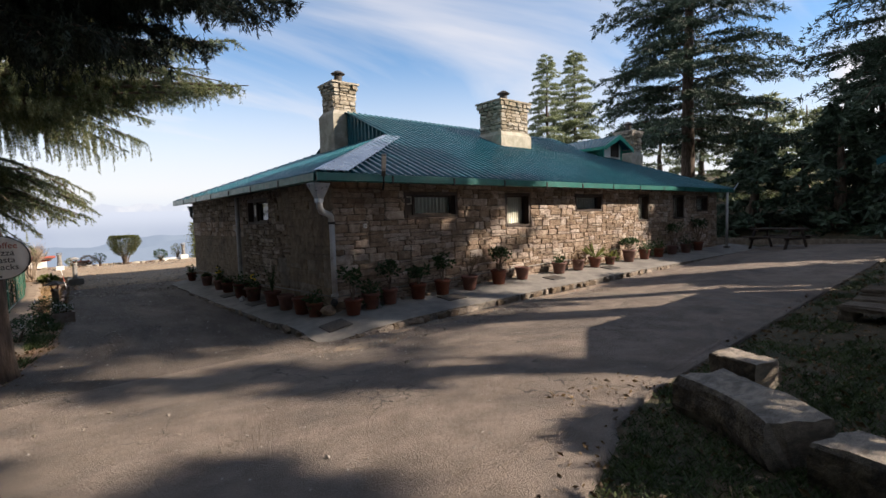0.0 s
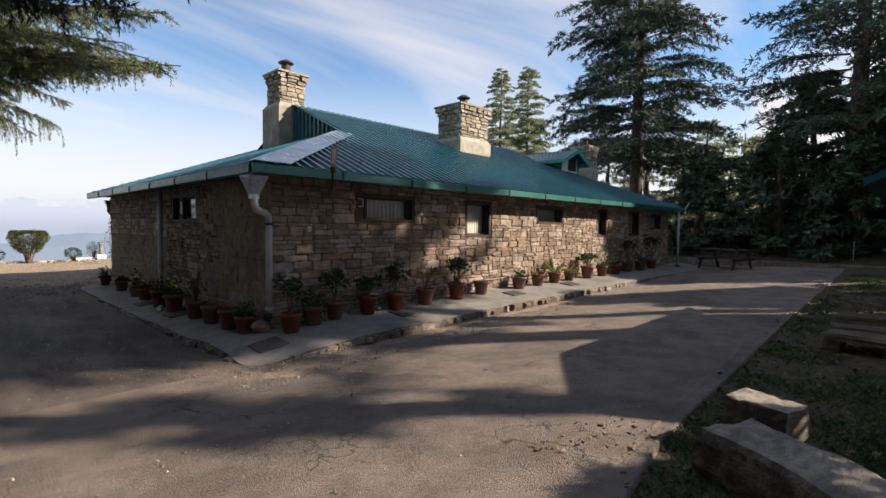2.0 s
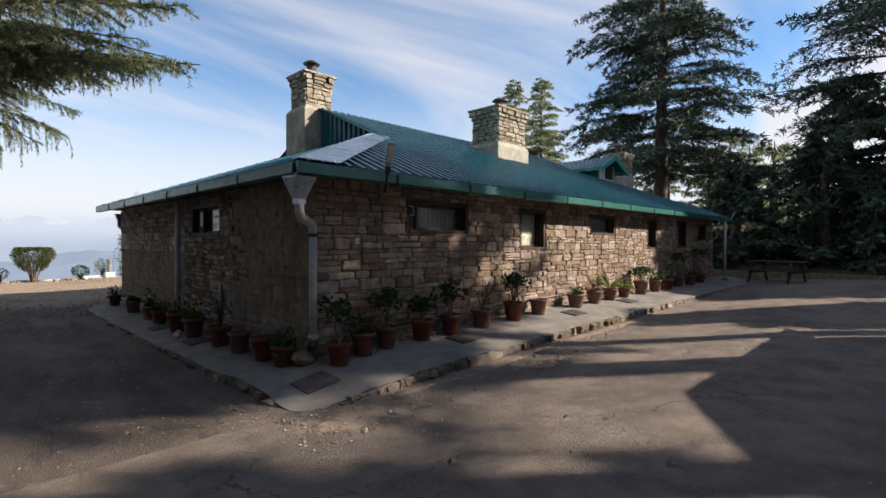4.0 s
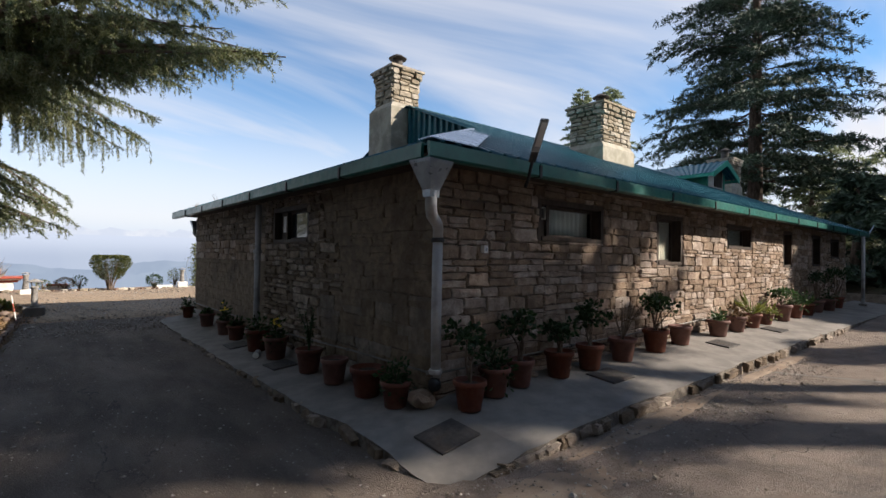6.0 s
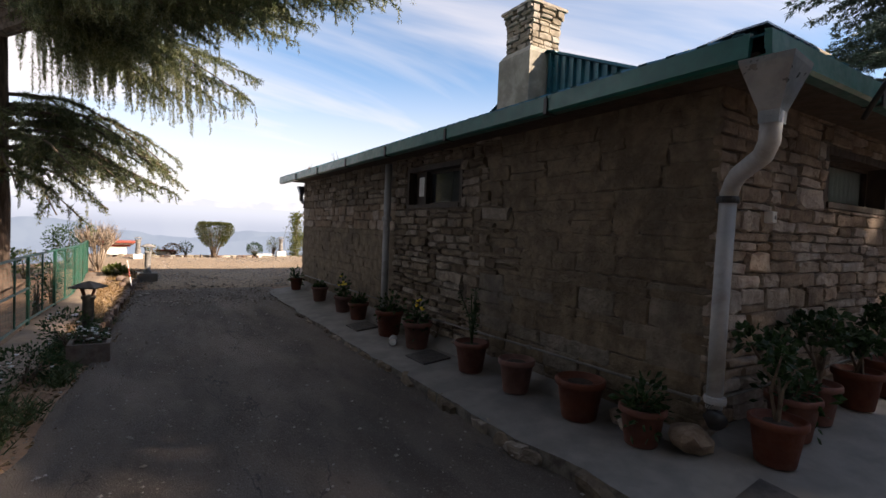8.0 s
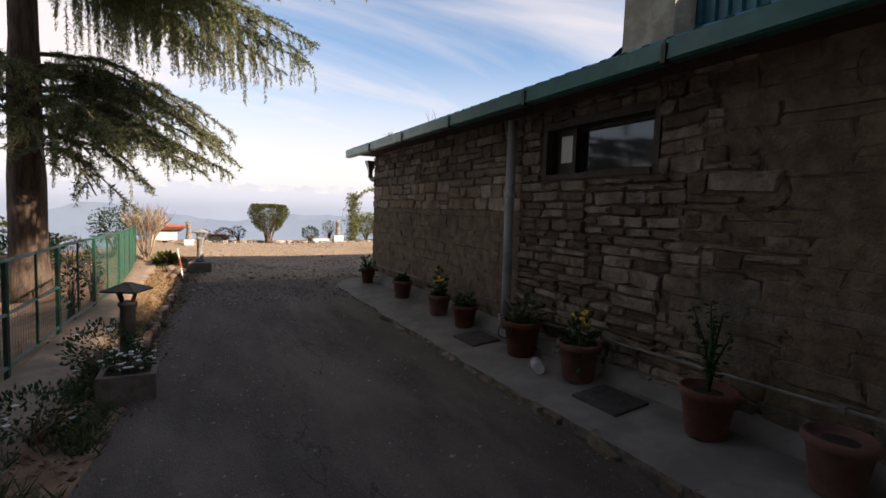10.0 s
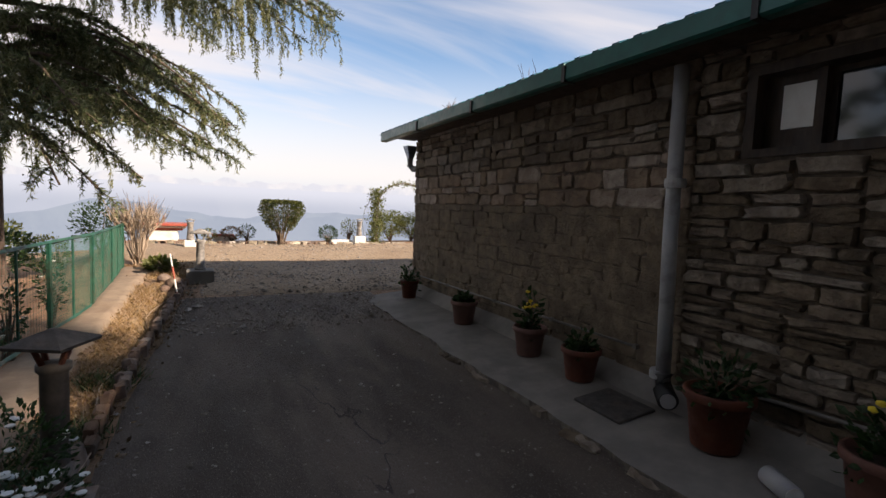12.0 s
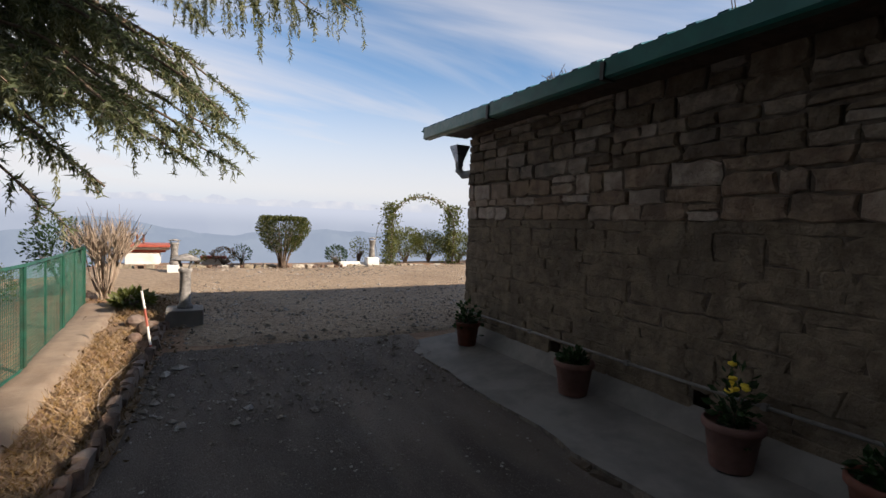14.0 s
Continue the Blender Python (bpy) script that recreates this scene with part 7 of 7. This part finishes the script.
def build_shed():
    """Outbuilding whose gabled green roof reaches towards the drive."""
    t = thing("shed", Matrix.Translation((8.5, 1.25, 0.0)), "small dark outbuilding with a green metal gabled roof", "shed")
    L, W, e, s = 4.4, 5.4, 2.08, 0.51
    for sg in (0, 1):
        verts, faces = [], []
        n = int(L / 0.12)
        for k in range(n * 2 + 1):
            x = L * k / (2 * n)
            h = 0.02 if k % 2 else 0.0
            y0, y1 = (0.0, -W / 2) if not sg else (-W, -W / 2)
            verts += [(x, y0, e + h), (x, y1, e + s * W / 2 + h)]
        for k in range(n * 2):
            faces.append((2 * k, 2 * k + 2, 2 * k + 3, 2 * k + 1))
        ob = link_mesh("roof", verts, faces, M_ROOF, t)
        sol = ob.modifiers.new("solid", "SOLIDIFY")
        sol.thickness = 0.015
        bm = bmesh.new()
        y0, y1 = (0.0, -W / 2) if not sg else (-W, -W / 2)
        prism(bm, [(-0.03, y0, e + 0.03), (-0.03, y1, e + s * W / 2 + 0.03), (-0.03, y1, e + s * W / 2 - 0.06), (-0.03, y0, e - 0.06)], (0.03, 0, 0))
        part("bargeboard", bm, M_ROOF, t, "green bargeboard")
    bm = bmesh.new()
    prism(bm, [(0.5, -0.7, -0.6), (0.5, -W + 0.7, -0.6), (0.5, -W + 0.7, e + 0.2), (0.5, -W / 2, e + s * W / 2 - 0.1), (0.5, -0.7, e + 0.2)], (L - 0.9, 0, 0))
    part("wall", bm, M_SOFFIT, t, "dark boarded walls")


build_shed()


def build_picnic():
    x, y = 20.9, 5.75
    t = thing("picnic_table", Matrix.Translation((x, y, ground_z(x, y) + 0.03)) @ Matrix.Rotation(radians(-12), 4, "Z"), "dark wooden picnic table with joined benches on the drive", "picnic table")
    for k in range(5):
        part("tabletop_board", soft_box(-0.36 + 0.145 * k, -0.225 + 0.145 * k, -0.85, 0.85, 0.7, 0.74, 0.006, 1), M_WOOD, t)
    for s in (-1, 1):
        for k in (0, 1):
            part("bench_board", soft_box(s * 0.7 - 0.14 + 0.145 * k, s * 0.7 - 0.005 + 0.145 * k, -0.85, 0.85, 0.41, 0.45, 0.006, 1), M_WOOD, t)
        for yy in (-0.6, 0.6):
            bm = bmesh.new()
            prism(bm, [(s * 0.3, yy, 0.7), (s * 0.4, yy, 0.7), (s * 0.78, yy, 0.0), (s * 0.66, yy, 0.0)], (0, 0.045, 0))
            part("leg", bm, M_WOOD, t)
    for yy in (-0.6, 0.6):
        bm = bmesh.new()
        box(bm, -0.82, 0.82, yy - 0.045, yy, 0.33, 0.41)
        part("bench_bearer", bm, M_WOOD, t)
        bm = bmesh.new()
        box(bm, -0.36, 0.36, yy - 0.045, yy, 0.62, 0.7)
        part("table_bearer", bm, M_WOOD, t)


build_picnic()

# low kerb wall at the end of the drive, below the cedars, shade put into its colour
bm = bmesh.new()
box(bm, 23.6, 23.85, -3.0, 9.0, -0.2, 0.24)
tagged(part("kerb", bm, M_STONE_WASH_SHADED), "low kerb at the end of the drive, colour darkened for shade", "kerb", kind="structure")
sp = thing("stake", Matrix.Translation((25.5, 2.4, ground_z(25.5, 2.4))), "short pale stake on the verge", "stake")
bm = bmesh.new()
tube(bm, [(0, 0, -0.1), (0.02, 0, 0.75)], 0.025, 6)
part("rod", bm, M_PVC, sp)

# expansion joint and repair strips in the drive
for x0, y0, x1, y1, w in ((8.52, 6.36, 8.6, 2.3, 0.045), (8.75, 5.2, 9.3, 2.4, 0.02)):
    verts, faces = [], []
    n = 40
    for k in range(n + 1):
        f = k / n
        x, y = x0 + (x1 - x0) * f + 0.38 * math.sin(math.pi * f) + 0.04 * noise.noise((f * 8, 1, 2)), y0 + (y1 - y0) * f
        hw = w * (0.6 + 0.7 * abs(noise.noise((f * 20, 3, 1))))
        z = ground_z(x, y) + 0.03 + 0.008 * noise.noise((x * 1.3, y * 1.3, 5.0)) + 0.02 * noise.noise((x * 0.4, y * 0.4, 9.0)) + 0.006
        verts += [(x - hw, y, z), (x + hw, y, z)]
    for k in range(n):
        faces.append((2 * k, 2 * k + 2, 2 * k + 3, 2 * k + 1))
    tagged(link_mesh("trim", verts, faces, M_CONC), "pale concrete strip across the drive", "joint", kind="structure")


# bare earth showing where the drive has broken away beside the apron
def earth_patch(cx, cy, rx, ry, seed, label):
    verts, faces = [(cx, cy, ground_z(cx, cy) + 0.048)], []
    n = 48
    for ring in (0.55, 1.0):
        for k in range(n):
            a = 2 * math.pi * k / n
            r = ring * (1 + 0.4 * noise.noise((math.cos(a) * 1.7 + seed, math.sin(a) * 1.7, seed)) + 0.12 * noise.noise((math.cos(a) * 6, math.sin(a) * 6, seed)))
            x, y = cx + rx * r * math.cos(a), cy + ry * r * math.sin(a)
            lift = 0.03 + 0.008 * noise.noise((x * 1.3, y * 1.3, 5.0)) + 0.02 * noise.noise((x * 0.4, y * 0.4, 9.0))
            verts.append((x, y, ground_z(x, y) + lift + (0.012 if ring < 1 else 0.001)))
    for k in range(n):
        j = (k + 1) % n
        faces += [(0, 1 + k, 1 + j), (1 + k, 1 + n + k, 1 + n + j, 1 + j)]
    tagged(link_mesh("ground", verts, faces, M_DUSTY, smooth=True), label, "earth", kind="structure")


earth_patch(3.55, 5.95, 0.62, 0.26, 2.0, "pale bare earth in a broken edge of the drive")
earth_patch(5.6, 6.2, 1.5, 0.1, 5.0, "strip of dusty earth along the apron's foot")
earth_patch(9.0, 6.22, 1.6, 0.09, 8.0, "strip of dusty earth along the apron's foot")
chips("gravel", 1500, (2.6, 9.5, 5.5, 6.38, lambda x, y: True), 0.011, M_PEBBLE, "crumbled grit along the apron's broken edge", "gravel", 307, lift=0.045)


# ---- far distance ----
def ridge_line(name, dist, span, base, amp, freq, seed, mat, label, floor, az=20):
    """A chain of hills standing across the valley; one chain serves as painted haze."""
    verts, faces = [], []
    n = 260
    for k in range(n + 1):
        a = radians(90 - az) + radians(span) * (k / n - 0.5)
        h = base + amp * (noise.fractal((k * freq, seed, 0.5), 0.9, 2.1, 6))
        d = dist * (1 + 0.05 * noise.noise((k * 0.05, seed, 2)))
        c, s = math.cos(a), math.sin(a)
        verts += [(d * c, d * s, floor), (d * c, d * s, h), (d * 1.12 * c, d * 1.12 * s, h - abs(amp) * 0.6 - 2)]
    for k in range(n):
        for q in (0, 1):
            faces.append((3 * k + q, 3 * k + 3 + q, 3 * k + 4 + q, 3 * k + 1 + q))
    tagged(link_mesh(name, verts, faces, mat, smooth=True), label, "mountains", kind="structure")


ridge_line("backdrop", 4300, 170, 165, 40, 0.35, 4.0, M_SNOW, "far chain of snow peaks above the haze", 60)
ridge_line("backdrop", 4100, 175, 112, 2, 0.02, 6.0, M_HAZE_TOP, "glowing shell painted as pale blue haze over the plain", -500)
ridge_line("backdrop", 1500, 170, -34, 34, 0.05, 9.0, M_HAZE_NEAR, "faint hills across the valley with blue haze painted in", -420, az=45)
ridge_line("backdrop", 700, 120, -18, 20, 0.06, 2.0, M_HAZE_NEAR, "wooded hill shoulder with blue haze painted in", -300, az=52)


# broken stones under the apron's edge
edge_row = thing("rubble_edge", Matrix.Translation((3.05, 6.4, -0.2)), "crumbled stones and mortar along the apron's broken edge", "edging")
rnd = random.Random(77)
spots = [(3.055, 6.4 + 0.1 * k) for k in range(80)] + [(3.1 + 0.12 * k, 6.405) for k in range(90)]
for x, y in spots:
    if rnd.random() < (0.7 if x < 3.08 else 0.45):
        continue
    ob = new("stone", STONES_SHADED[rnd.randrange(24)])
    ob.parent = edge_row
    s = rnd.uniform(0.06, 0.14)
    side = x < 3.08
    ob.matrix_basis = Matrix.Translation(Vector((x + rnd.uniform(-.03, .015), y + rnd.uniform(-.03, .015), plinth_z(3.08, max(6.42, y)) - 0.075 if side else plinth_z(x, 6.42) - 0.075)) - Vector((3.05, 6.4, -0.2))) @ Euler((rnd.uniform(-.25, .25), rnd.uniform(-.25, .25), (-1.57 if side else 0) + rnd.uniform(-.3, .3))).to_matrix().to_4x4() @ Matrix.Diagonal((s * 2.0, 0.08, rnd.uniform(0.09, 0.13), 1))


# ---- wall stones, last ----
bpy.context.view_layer.update()


def front_m(u, z):
    return Matrix.Translation((u, FY + 0.015, z))


def side_m(u, z):
    return Matrix.Translation((FX + 0.015, u, z)) @ Matrix.Rotation(radians(-90), 4, "Z")


front_open = [(a - 0.005, b + 0.005, c - 0.005, d + 0.005) for a, b, c, d in FRONT_OPEN]
cells = course_layout(FX, EX, -0.25, 2.24, 0.055, 0.17, 0.16, 0.46, 101, front_open, 1.1)
near = sorted(cells, key=lambda c: c[0])
lay_stones(near, front_m, front_wall, STONES, 0.022, 0.009, 102, 300, M_STONE_REST)

# side wall: rough courses round the window, broad washed blocks elsewhere, both coloured for shade
so = [(a - 0.005, b + 0.005, c - 0.005, d + 0.005) for a, b, c, d in SIDE_OPEN]
rough = course_layout(9.0, 12.25, -0.4, 2.24, 0.05, 0.14, 0.15, 0.44, 111, so, 1.2)
rough = [c for c in rough if c[0] - c[2] / 2 > 9.62 + 0.75 * noise.noise((0.5, c[1] * 2.1, 4.0)) - 0.25 * (c[1] - 1.0)]
upper = course_layout(12.25, EY, 1.18, 2.24, 0.08, 0.16, 0.2, 0.44, 112, (), 1.4)
wash = course_layout(FY, 10.35, -0.4, 2.24, 0.1, 0.2, 0.24, 0.62, 113) + course_layout(12.25, EY, -0.4, 1.18, 0.1, 0.2, 0.24, 0.55, 114, so)
lay_stones(rough, side_m, side_wall, STONES_SHADED, 0.032, 0.016, 115, 150, M_STONE_SHADED_REST)
band = [c for c in upper if c[1] < 1.62]
lay_stones(band, side_m, side_wall, STONES, 0.02, 0.01, 116, 40, M_STONE_REST)
lay_stones([c for c in upper if c[1] >= 1.62], side_m, side_wall, STONES_SHADED, 0.024, 0.012, 118, 40, M_STONE_SHADED_REST)
lay_stones(wash, side_m, side_wall, STONES_WASH_SHADED, 0.011, -0.004, 117, 70, M_STONE_WASH_SHADED, tilt=0.5)
